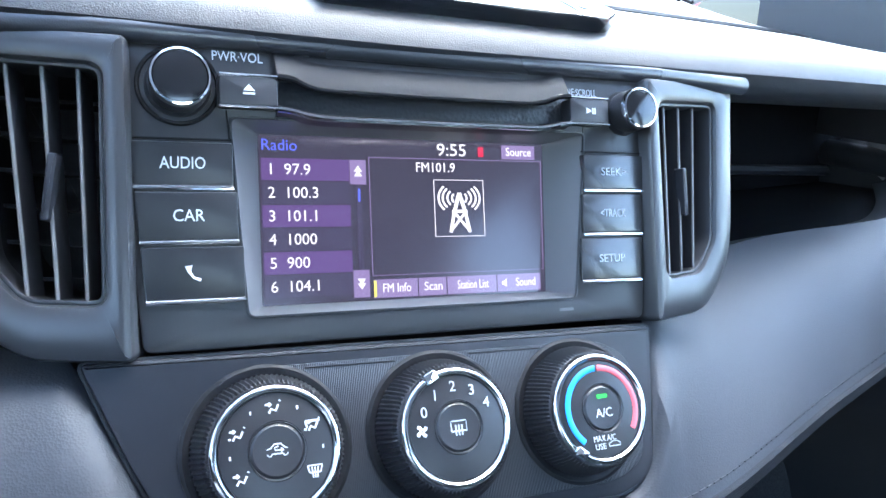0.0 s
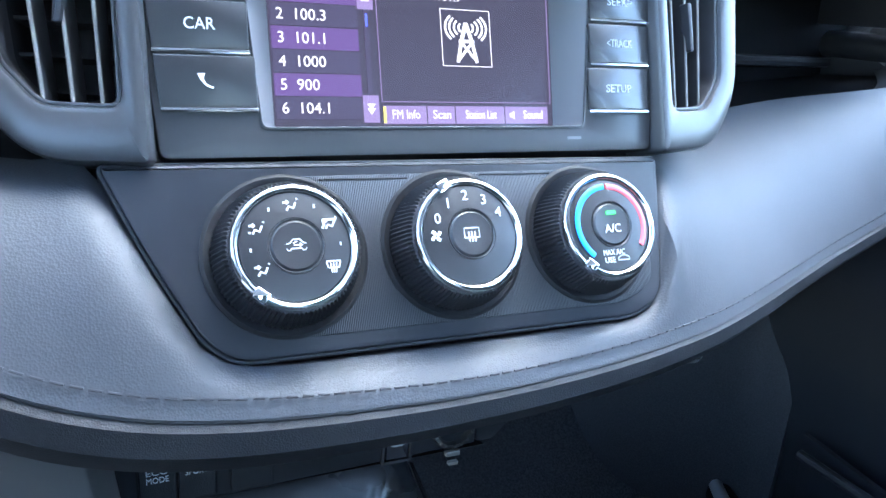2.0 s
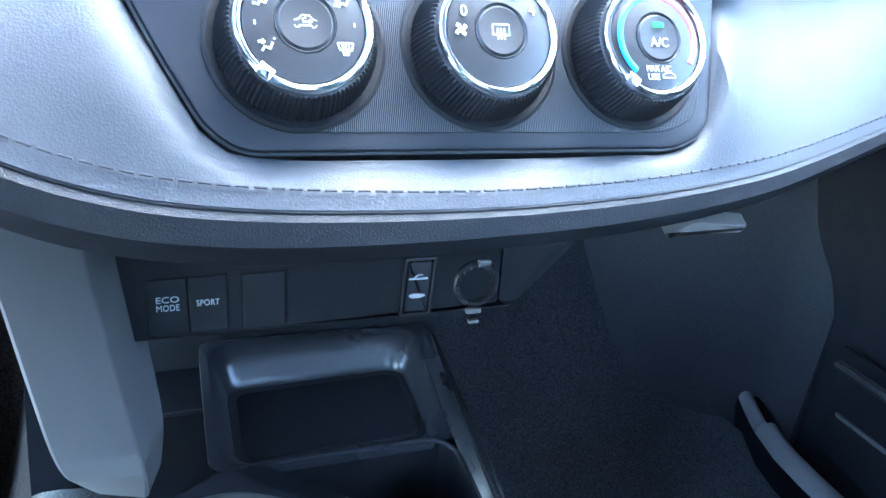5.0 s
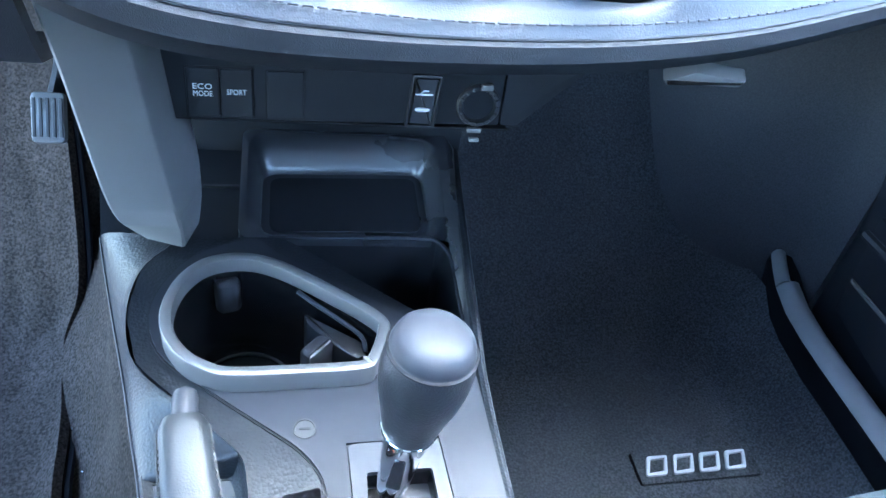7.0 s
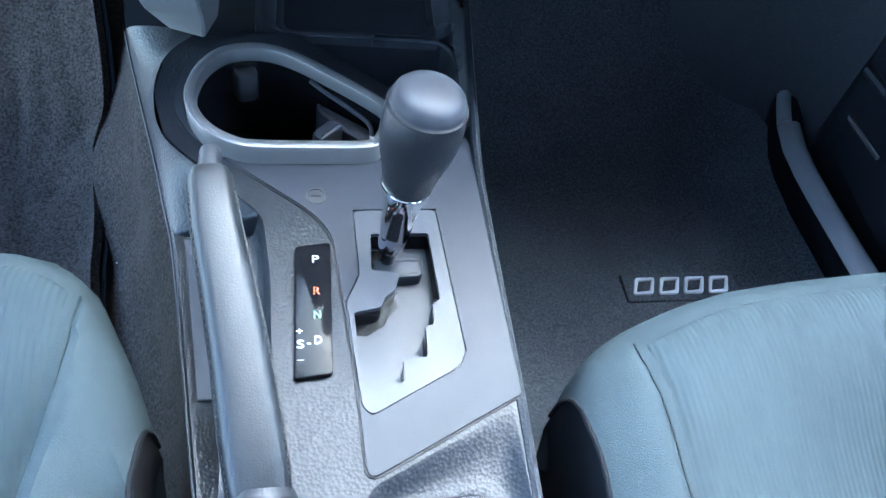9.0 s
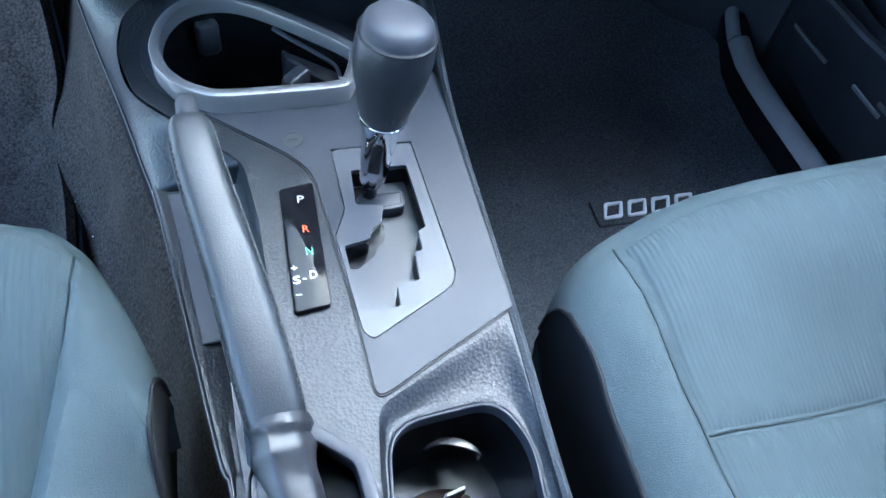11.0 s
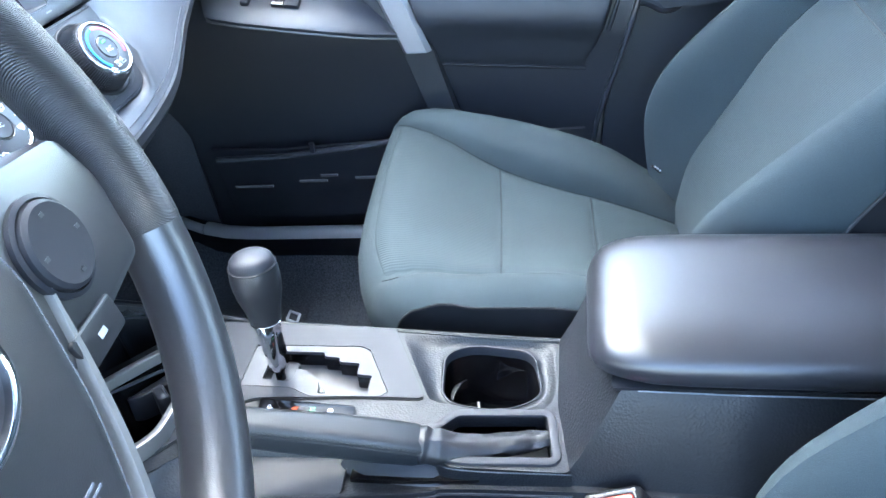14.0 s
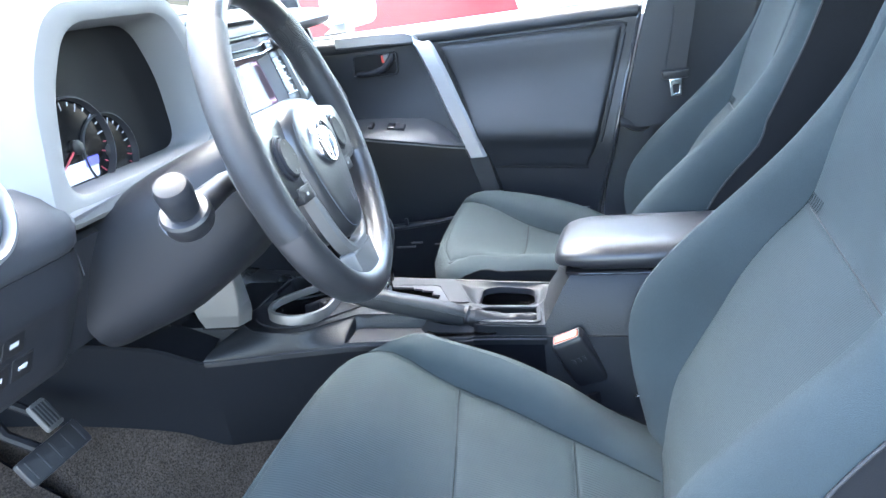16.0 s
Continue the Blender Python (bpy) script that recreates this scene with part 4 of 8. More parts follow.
mark(D1, "car_glyph", 0, 0.0, M_WHITE, b1, [
    [(-0.0040, -0.0010), (-0.0050, -0.0010), (-0.0050, 0.0002), (-0.0040, 0.0008), (-0.0024, 0.0012), (-0.0012, 0.0026), (0.0014, 0.0026), (0.0030, 0.0010), (0.0046, 0.0006), (0.0050, -0.0002), (0.0048, -0.0010), (0.0040, -0.0010)],
    [(-0.0040, -0.0010), (-0.0034, -0.0018), (-0.0026, -0.0018), (-0.0020, -0.0010), (0.0020, -0.0010), (0.0026, -0.0018), (0.0034, -0.0018), (0.0040, -0.0010)],
    [(0.0004, 0.0017), (-0.0010, 0.0012), (-0.0008, 0.0003), (0.0022, 0.0003)], [(0.0013, 0.0010), (0.0024, 0.0003), (0.0013, -0.0004)]], 0.00030)
LAMPS = [[(-0.0027 + 0.0009 * k, -0.0006), (-0.0027 + 0.0009 * k, 0.0006)] for k in range(7)]
mark(D1, "lamp_bar", 0, 0.0066, M_STRUT, b1, LAMPS, 0.00025)
b2, D2 = dial(0.0, "black fan dial with white numbers, set between off and one", 26)
for tx, a, r in (("0", -64, 0.0165), ("1", -34, 0.0165), ("2", -3, 0.0168), ("3", 28, 0.0165), ("4", 58, 0.0165)):
    writing("letters", tx, D2, r * math.sin(radians(a)), r * math.cos(radians(a)), 0.0226, 0.0044, M_WHITE, b2)
mark(D2, "fan_glyph", -90, 0.0165, M_WHITE, b2, [[(0.0003, 0.0003), (0.0014, 0.0008), (0.0019, 0.0018)], [(-0.0003, 0.0003), (-0.0008, 0.0014), (-0.0018, 0.0019)], [(-0.0003, -0.0003), (-0.0014, -0.0008), (-0.0019, -0.0018)], [(0.0003, -0.0003), (0.0008, -0.0014), (0.0018, -0.0019)]], 0.0008)
mark(D2, "defrost_glyph", 0, 0.0, M_GREYPRINT, b2, [[(-0.0035, -0.0016), (-0.0035, 0.0026), (0.0035, 0.0026), (0.0035, -0.0016), (-0.0035, -0.0016)], [(-0.0014, 0.0010), (-0.0014, -0.0034)], [(0, 0.0010), (0, -0.0034)], [(0.0014, 0.0010), (0.0014, -0.0034)]])
mark(D2, "lamp_bar", 0, 0.0066, M_STRUT, b2, LAMPS, 0.00025)
b3, D3 = dial(0.0722, "black temperature dial, blue and red arc, set fully cold", 141)
for mat, a0, a1 in ((M_BLUEARC, -140, -3), (M_REDARC, 1, 125)):
    bm = bmesh.new()
    tube([D3 @ Vector((0.0182 * math.sin(radians(a)), 0.0182 * math.cos(radians(a)), 0.0221)) for a in span(a0, a1, 30)], 0.0014, 6, bm, flat=0.3, up=D3.to_3x3() @ Vector((0, 0, 1)))
    part("arc", bm, mat, b3, "blue cold arc" if mat is M_BLUEARC else "red warm arc")
writing("letters", "A/C", D3, 0, -0.0022, 0.0231, 0.0040, M_WHITE, b3, width=0.0088)
part("lamp", slab(D3, rpoly([(-0.0028, 0.0044), (0.0028, 0.0044), (0.0028, 0.0064), (-0.0028, 0.0064)], 0.0005), 0.0226, 0.0234), M_LEDG, b3, "lit green lamp")
writing("letters", "MAX A/C", D3, -0.0015, -0.0133, 0.0227, 0.0026, M_WHITE, b3, width=0.0118)
writing("letters", "USE", D3, -0.0042, -0.0168, 0.0226, 0.0026, M_WHITE, b3, width=0.0056)
mark(D3, "car_glyph", 168, 0.0166, M_GREYPRINT, b3, [[(-0.003, -0.0008), (-0.003, 0.0004), (-0.0010, 0.0014), (0.0012, 0.0014), (0.003, 0.0004), (0.003, -0.0008), (-0.003, -0.0008)]], 0.0003)

# ---- lower switch panel ----
L = axes((0, 0.100, 0.478), (1, 0, 0), (0, 0.06, 1))
lower_panel = thing("switch_panel", (-0.05, 0.10, 0.46), "black lower panel with mode switches, socket and data port", "switch panel")
lp = rpoly([(-0.160, -0.022), (0.0655, -0.018), (0.0640, 0.09), (-0.160, 0.09)], 0.002)
part("panel", slab(L, lp, -0.02, 0.0, 0.001), M_SIDE, lower_panel)
part("end_panel", slab(L, rpoly([(0.0665, -0.018), (0.0790, -0.018), (0.1220, 0.024), (0.1900, 0.09), (0.0650, 0.09)], 0.003), -0.02, -0.0006, 0.001), M_SIDE, lower_panel, "slanted end of the lower panel")
part("underside", ruled(*[[Vector((x_, y_, z_)) for x_ in span(-0.165, 0.075, 10)] for y_, z_ in ((0.0985, 0.4580), (0.104, 0.4535), (0.14, 0.4500), (0.21, 0.4480))]), M_SIDE, lower_panel, "shadowed underside of the panel")
for u, tx in ((-0.1285, ("ECO", "MODE")), (-0.1080, ("SPORT",)), (-0.078, ())):
    w2 = 0.0098 if tx else 0.0115
    key = part("switch", slab(L, rpoly([(u - w2, -0.0185), (u + w2, -0.0175), (u + w2, 0.0145), (u - w2, 0.0140)], 0.001), -0.004, 0.0016, 0.0008), M_SIDE, lower_panel, "black mode switch" if tx else "blank switch cover", smooth=False)
    part("gap", rim(L, rpoly([(u - w2 - 0.001, -0.0195), (u + w2 + 0.001, -0.0185), (u + w2 + 0.001, 0.0155), (u - w2 - 0.001, 0.0150)], 0.001), rpoly([(u - w2, -0.0185), (u + w2, -0.0175), (u + w2, 0.0145), (u - w2, 0.0140)], 0.001), -0.002, 0.0004), M_DARK, lower_panel, smooth=False)
    for i, t_ in enumerate(tx):
        writing("letters", t_, L, u, (0.0022 - 0.0048 * i) if len(tx) > 1 else -0.001, 0.0018, 0.0036, M_WHITE, key, width=0.0115 if t_ != "SPORT" else 0.0120)
up_ = rpoly([(0.0000, -0.021), (0.0205, -0.021), (0.0230, 0.017), (0.0025, 0.017)], 0.002)
usb = part("data_port", rim(L, up_, shrink(up_, 0.0022), -0.003, 0.0022, 0.0008), M_UNIT, lower_panel, "grey-framed data and audio port cover")
part("cover", slab(L, shrink(up_, 0.0030), -0.003, 0.0014, 0.0006), M_SATIN, usb, "grey flap")
part("glyph", tube([L @ Vector((0.0055, 0.0035, 0.0018)), L @ Vector((0.0170, 0.0035, 0.0018))], 0.0007, 5), M_WHITE, usb)
part("glyph", tube([L @ Vector((0.0080, 0.0035, 0.0018)), L @ Vector((0.0110, 0.0060, 0.0018)), L @ Vector((0.0140, 0.0060, 0.0018))], 0.0005, 5), M_WHITE, usb)
part("glyph", tube([L @ Vector((0.0060, -0.0075, 0.0018)), L @ Vector((0.0080, -0.0075, 0.0018)), L @ Vector((0.0130, -0.0075, 0.0018)), L @ Vector((0.0160, -0.0075, 0.0018))], [0.0006, 0.0016, 0.0016, 0.0006], 6), M_WHITE, usb)
SK = L @ Matrix.Translation((0.0490, -0.003, 0))
sock = part("power_socket", lathe(SK, [(0.0150, -0.004), (0.0152, 0.002), (0.0140, 0.0036), (0.0118, 0.0036), (0.0108, 0.001), (0.0100, -0.018)], 36), M_UNIT, lower_panel, "round black power socket")
for k in range(16):
    a = 2 * math.pi * k / 16
    part("rib", tube([SK @ Vector((0.0142 * math.cos(a), 0.0142 * math.sin(a), 0.0032)), SK @ Vector((0.0118 * math.cos(a), 0.0118 * math.sin(a), 0.0040))], 0.0008, 5), M_UNIT, sock)
part("tab", slab(SK, rpoly([(-0.0005, 0.0125), (0.0075, 0.0125), (0.0075, 0.0165), (-0.0005, 0.0165)], 0.001), 0.002, 0.0055, 0.0008), M_STRUT, sock, "small grey tab")
part("tab", slab(SK, rpoly([(-0.0060, -0.0190), (0.0040, -0.0190), (0.0040, -0.0155), (-0.0060, -0.0155)], 0.001), 0.002, 0.0050, 0.0008), M_STRUT, sock, "small grey tab")
part("tab", slab(SK, rpoly([(-0.0030, -0.0270), (0.0040, -0.0270), (0.0040, -0.0245), (-0.0030, -0.0245)], 0.001), 0.000, 0.0030, 0.0008), M_STRUT, sock, "small grey tab")

# ---- centre console ----
def holed(M, outer, holes, w0, w1, bm=None):
    """A plate with any number of holes through it."""
    bm = bm or bmesh.new()
    tops = []
    for loop in [outer] + holes:
        a = [bm.verts.new(M @ Vector((p[0], p[1], w1))) for p in loop]
        b = [bm.verts.new(M @ Vector((p[0], p[1], w0))) for p in loop]
        for i in range(len(a)):
            j = (i + 1) % len(a)
            bm.faces.new((a[i], a[j], b[j], b[i]))
        tops += [bm.edges.get((a[i], a[(i + 1) % len(a)])) for i in range(len(a))]
    bmesh.ops.triangle_fill(bm, edges=tops, use_beauty=True, use_dissolve=False)
    return bm


K = axes((0, 0, 0.3625), (1, 0, 0), (0, 1, 0.07))
console = thing("centre_console", (-0.05, -0.15, 0.0), "dark grained centre console with cup holders and a shift gate", "console")
RING = [(-0.1058, 0.0572), (-0.1306, 0.0518), (-0.1463, 0.0341), (-0.1528, 0.0100), (-0.1495, -0.0118), (-0.1384, -0.0288), (-0.1236, -0.0394), (-0.1079, -0.0440), (-0.0668, -0.0437), (-0.0320, -0.0420), (-0.0226, -0.0351), (-0.0143, -0.0134), (-0.0165, 0.0006), (-0.0439, 0.0240), (-0.0800, 0.0491)]
RING = [tuple(p[:2]) for p in spline([(a, b, 0) for a, b in RING[-1:] + RING + RING[:2]], 8)][8:-8][:-1]
GATE = [(-0.0338, -0.1005), (0.0030, -0.0998), (0.0057, -0.1497), (0.0006, -0.1513), (0.0003, -0.1661), (-0.0050, -0.1672), (-0.0055, -0.1870), (-0.0194, -0.1877), (-0.0202, -0.2026), (-0.0431, -0.2024), (-0.0462, -0.1572), (-0.0300, -0.1540), (-0.0281, -0.1474), (-0.0208, -0.1418), (-0.0175, -0.1303), (-0.0345, -0.1276)]
PLATE = [(-0.0435, -0.0823), (0.0093, -0.0809), (0.0165, -0.1832), (0.0125, -0.1934), (-0.0388, -0.2206), (-0.0440, -0.2153), (-0.0500, -0.1500), (-0.0415, -0.1304)]
CUP2 = rpoly([(-0.0400, -0.2690), (0.0230, -0.2640), (0.0370, -0.2900), (0.0330, -0.3500), (-0.0250, -0.3620), (-0.0460, -0.3250)], [0.02, 0.018, 0.02, 0.018, 0.02, 0.03], 6)
PANEL = rpoly([(-0.0979, 0.0885), (-0.1440, 0.0710), (-0.1642, 0.0250), (-0.1560, -0.0130), (-0.1113, -0.0504), (-0.0700, -0.0830), (-0.0575, -0.1000), (-0.0463, -0.1981), (-0.0430, -0.2560), (0.0450, -0.2118), (0.0415, -0.1000), (0.0400, -0.0180), (0.0300, -0.0080), (-0.0860, 0.0740)], [0.01, 0.03, 0.03, 0.03, 0.03, 0.03, 0.012, 0.02, 0.008, 0.002, 0.02, 0.01, 0.01, 0.01], 5)
part("centre_panel", holed(K, PANEL, [shrink(RING, 0.003), shrink(PLATE, -0.0008)], -0.006, 0.0), M_SATIN, console, "satin dark grey panel round the shifter")
part("panel_seam", rim(K, shrink(PANEL, -0.0012), shrink(PANEL, -0.0001), -0.006, -0.0012), M_DARK, console, smooth=False)
part("gate_plate", holed(K, rpoly(PLATE, 0.004, 4), [rpoly(GATE, 0.0018, 3)], -0.004, -0.0004), M_GATE, console, "satin silver shift gate plate with a stepped slot")
lining = rpoly(GATE, 0.0018, 3)
part("gate_lining", loft([place(K, lining, -0.0035), place(K, lining, -0.0185)], cap0=False, cap1=False), M_WELL, console, "black wall of the stepped slot")
part("gate_floor", slab(K, shrink(lining, -0.002), -0.022, -0.0180), M_GATEFLOOR, console, "smooth grey sliding cover under the slot")
hole = rpoly([(-0.0462, -0.1530), (-0.0300, -0.1500), (-0.0275, -0.1440), (-0.0215, -0.1400), (-0.0200, -0.1330), (-0.0170, -0.1330), (-0.0185, -0.1450), (-0.0240, -0.1500), (-0.0265, -0.1560), (-0.0380, -0.1640), (-0.0462, -0.1625)], 0.002, 3)
part("gate_hole", slab(K, hole, -0.0182, -0.0175), M_WELL, console, "black gap beside the sliding cover", smooth=False)
part("gate_hole", slab(K, rpoly([(-0.0330, -0.1180), (-0.0200, -0.1180), (-0.0200, -0.1015), (-0.0330, -0.1015)], 0.002, 3), -0.0182, -0.0175), M_WELL, console, smooth=False)
slider = rpoly([(-0.0320, -0.1290), (-0.0020, -0.1270), (-0.0010, -0.1130), (-0.0320, -0.1140)], 0.004)
part("slide_cover", slab(K, slider, -0.0180, -0.0085, 0.0012), M_SATIN, console, "small rounded slider round the stem")
part("slide_cover_line", rim(K, shrink(slider, 0.0022), shrink(slider, 0.0028), -0.0088, -0.0082), M_DARK, console, smooth=False)
# indicator strip with gear letters
IND = axes((-0.0695, -0.153, 0.3520), (0.995, 0.0, 0.0), (0.10, 1, 0.07))
ind = part("gear_indicator", slab(IND, rpoly([(-0.0108, -0.0460), (0.0105, -0.0435), (0.0105, 0.0450), (-0.0108, 0.0415)], 0.003), -0.004, 0.0016, 0.0008), M_IND, console, "gloss black strip with lit gear letters")
for tx, u, v, m in (("P", -0.0022, 0.0320, M_WHITE), ("R", -0.0016, 0.0095, M_LEDR), ("N", -0.0012, -0.0065, M_LEDGN), ("D", -0.0010, -0.0228, M_WHITE), ("S", -0.0107, -0.0252, M_WHITE)):
    writing("letters", tx, IND, u + 0.0035, v, 0.0018, 0.0052, m, ind, width=0.0040)
for tx, u, v in (("+", -0.0078, -0.0170), ("–", -0.0070, -0.0345), ("-", -0.0026, -0.0242)):
    writing("letters", tx, IND, u, v, 0.0018, 0.0042, M_WHITE, ind, width=0.0036 if tx != "-" else 0.0022)
KH = K @ Matrix.Translation((-0.0671, -0.0711, 0))
kh = part("lock_release", lathe(KH, [(0.0066, 0.0002), (0.0066, 0.0006), (0.0056, 0.0007), (0.0054, -0.0002)], 28), M_UNIT, console, "round shift lock cover with a slot")
part("slot", box(KH, (-0.0032, -0.0006, 0.0000), (0.0032, 0.0006, 0.0004)), M_DARK, kh, smooth=False)
# front cup holder
RM = K @ Matrix.Translation((0, 0, 0.013))
ring = part("cup_ring", rim(RM, RING, shrink(RING, 0.0075), -0.016, 0.003, 0.0022), M_RING, console, "silver-grey rim of the front cup holder")
part("cup_well", loft([place(RM, shrink(RING, 0.0072), -0.004), place(RM, shrink(RING, 0.0100), -0.045), place(RM, shrink(RING, 0.013), -0.085)], cap0=False), M_WELL, console, "black cup well")
part("well_floor_ring", lathe(RM, [(0.036, -0.0845), (0.036, -0.0835), (0.034, -0.0835), (0.034, -0.0845)], 40, (-0.105, 0.004), cap0=False, cap1=False), M_UNIT, console)
for (u, v, ang, w, h) in ((-0.1165, 0.0465, 0.25, 0.0085, 0.020), (-0.0580, -0.012, -2.35, 0.0110, 0.026)):
    F_ = RM @ Matrix.Translation((u, v, -0.020)) @ Matrix.Rotation(ang, 4, "Z")
    flap = [(-w, -0.004), (-w * 0.7, -0.0075), (w * 0.7, -0.0075), (w, -0.004), (w, 0.004), (-w, 0.004)]
    part("cup_flap", loft([place(F_, shrink(rpoly(flap, 0.002, 3), a_), w_) for a_, w_ in ((0.002, -h), (0.0, -h + 0.003), (0.0, 0.003), (0.0012, 0.006), (0.003, 0.007))]), M_RUBBER, console, "rubber cup gripper")
part("coin_slot", slab(RM, rpoly([(-0.066, 0.0225), (-0.030, -0.0025), (-0.0245, -0.0125), (-0.0330, -0.0175), (-0.0460, -0.0070), (-0.0640, 0.0120)], 0.003), -0.050, -0.020, 0.002), M_UNIT, console, "small coin slot beside the cup")
part("coin_slot_lip", tube(spline([RM @ Vector(p) for p in ((-0.0700, 0.0300, -0.0075), (-0.0600, 0.0215, -0.0095), (-0.0440, 0.0090, -0.0120), (-0.0300, -0.0030, -0.0150), (-0.0275, -0.0130, -0.0190))], 5), 0.0016, 8), M_SATIN, console, "worn satin lip of the coin slot")
# grained body round it
DECK = rpoly([(-0.150, 0.090), (-0.172, 0.060), (-0.176, 0.020), (-0.165, -0.020), (-0.130, -0.055), (-0.100, -0.085), (-0.094, -0.130), (-0.090, -0.260), (-0.112, -0.285), (-0.108, -0.385), (0.043, -0.385), (0.0445, -0.2), (0.0425, -0.02), (0.0300, 0.0), (-0.080, 0.090)], 0.008, 4)
BOOT = rpoly([(-0.0870, -0.2650), (-0.0600, -0.2880), (-0.0520, -0.3640), (-0.0960, -0.3700), (-0.1020, -0.3000), (-0.1000, -0.2700)], 0.004, 4)
B = K @ Matrix.Translation((0, 0, -0.0022))


def radial(poly, c, n=72):
    """The outline as n points at even angles about c."""
    out = []
    for i in range(n):
        a = 2 * math.pi * i / n
        d = Vector((math.cos(a), math.sin(a)))
        best = 0.01
        for k in range(len(poly)):
            p, q = Vector(poly[k - 1][:2]) - Vector(c), Vector(poly[k][:2]) - Vector(c)
            e = q - p
            den = d.x * e.y - d.y * e.x
            if abs(den) < 1e-12:
                continue
            t = (p.x * e.y - p.y * e.x) / den
            f = (p.x * d.y - p.y * d.x) / den
            if t > 0 and -1e-6 <= f <= 1 + 1e-6:
                best = max(best, t)
        out.append((c[0] + d.x * best, c[1] + d.y * best))
    return out


CUPC = (-0.004, -0.315)
BOWL = radial(rpoly([(-0.0435, -0.2600), (0.0405, -0.2190), (0.0420, -0.3000), (0.0415, -0.3690), (-0.0200, -0.3730), (-0.0455, -0.3640), (-0.0500, -0.3100)], [0.006, 0.006, 0.03, 0.012, 0.02, 0.02, 0.02], 5), CUPC)
part("deck", holed(B, DECK, [shrink(RING, 0.0062), BOWL, BOOT, [(-0.047, -0.205), (0.007, -0.205), (0.007, -0.098), (-0.047, -0.098)]], -0.012, 0.0), M_GRAIN, console, "grained charcoal deck")
# rear cup holder
CM2 = B @ Matrix.Translation((0, 0, -0.0055))
CUP2R = radial(CUP2, CUPC)
mixed = lambda f: [(a[0] + (b[0] - a[0]) * f, a[1] + (b[1] - a[1]) * f) for a, b in zip(BOWL, CUP2R)]
part("cup_bowl", loft([place(B, mixed(f), w) for f, w in ((0.0, 0.0), (0.08, -0.0004), (0.2, -0.0017), (0.4, -0.0040), (0.65, -0.0058), (0.85, -0.0060), (0.95, -0.0054), (1.0, -0.0062))], cap0=False, cap1=False), M_GRAIN, console, "hollowed deck round the rear cup holder")
part("cup_rim", rim(CM2, shrink(CUP2R, -0.0002), shrink(CUP2R, 0.0014), -0.010, 0.0008, 0.0005), M_SATIN, console, "fine edge of the rear cup holder")
part("cup_well", loft([place(CM2, shrink(CUP2R, 0.0010), -0.001), place(CM2, shrink(CUP2R, 0.002), -0.03), place(CM2, shrink(CUP2R, 0.005), -0.075)], cap0=False), M_WELL, console, "glossy black cup well")
part("well_floor", lathe(CM2, [(0.033, -0.0748), (0.033, -0.0715), (0.030, -0.0700), (0.006, -0.0700)], 40, (-0.010, -0.322)), M_CUPFLOOR, console, "brown-tinted round cup floor")
for c, r, a0, a1, z0 in (((-0.006, -0.2935), 0.0205, 20, 125, -0.024), ((0.0130, -0.3330), 0.0225, -55, 55, -0.024)):
    lip = [[Vector((c[0] + (r + dr) * math.cos(radians(a)), c[1] + (r + dr) * math.sin(radians(a)), z0 + dz)) for dr, dz in ((0.0, 0.0), (-0.0040 * math.sin(math.pi * (a - a0) / (a1 - a0)) - 0.0006, 0.0004), (-0.0010, -0.010), (0.0012, -0.010))] for a in span(a0, a1, 14)]
    part("cup_gripper", loft([[CM2 @ p for p in ring_] for ring_ in lip]), M_GLOSS, console, "glossy curved gripper in the cup")
part("cup_flap", box(CM2 @ Matrix.Translation((-0.0020, -0.2990, -0.052)) @ Matrix.Rotation(radians(12), 4, "Z"), (-0.0062, -0.0012, -0.009), (0.0062, 0.0012, 0.009), 0.0008), M_STRUT, console, "pale gripper tab in the cup")
# brake trough, flat cover, sides
deck_l = [(-0.150, 0.090), (-0.172, 0.060), (-0.176, 0.020), (-0.165, -0.020), (-0.130, -0.055), (-0.100, -0.085), (-0.094, -0.130), (-0.090, -0.260), (-0.112, -0.285), (-0.108, -0.385)]
ledge = [(-0.214, 0.130, 0.335), (-0.205, 0.095, 0.334), (-0.190, 0.040, 0.333), (-0.176, -0.010, 0.332), (-0.166, -0.050, 0.331), (-0.157, -0.085, 0.330), (-0.149, -0.130, 0.328), (-0.128, -0.260, 0.322), (-0.122, -0.285, 0.322), (-0.116, -0.385, 0.318)]
top_l = [B @ Vector((a, b, -0.001)) for a, b in deck_l]
dense = lambda pts: spline([tuple(p) for p in pts], 6)
def edge_band(lo, hi):
    """Flank rows for the stretch of the console between two values of y."""
    tl, ld = dense(top_l), dense([Vector(l) for l in ledge])
    keep = [i for i in range(len(tl)) if lo <= ld[i].y <= hi]
    return [tl[i] for i in keep], [ld[i] for i in keep]


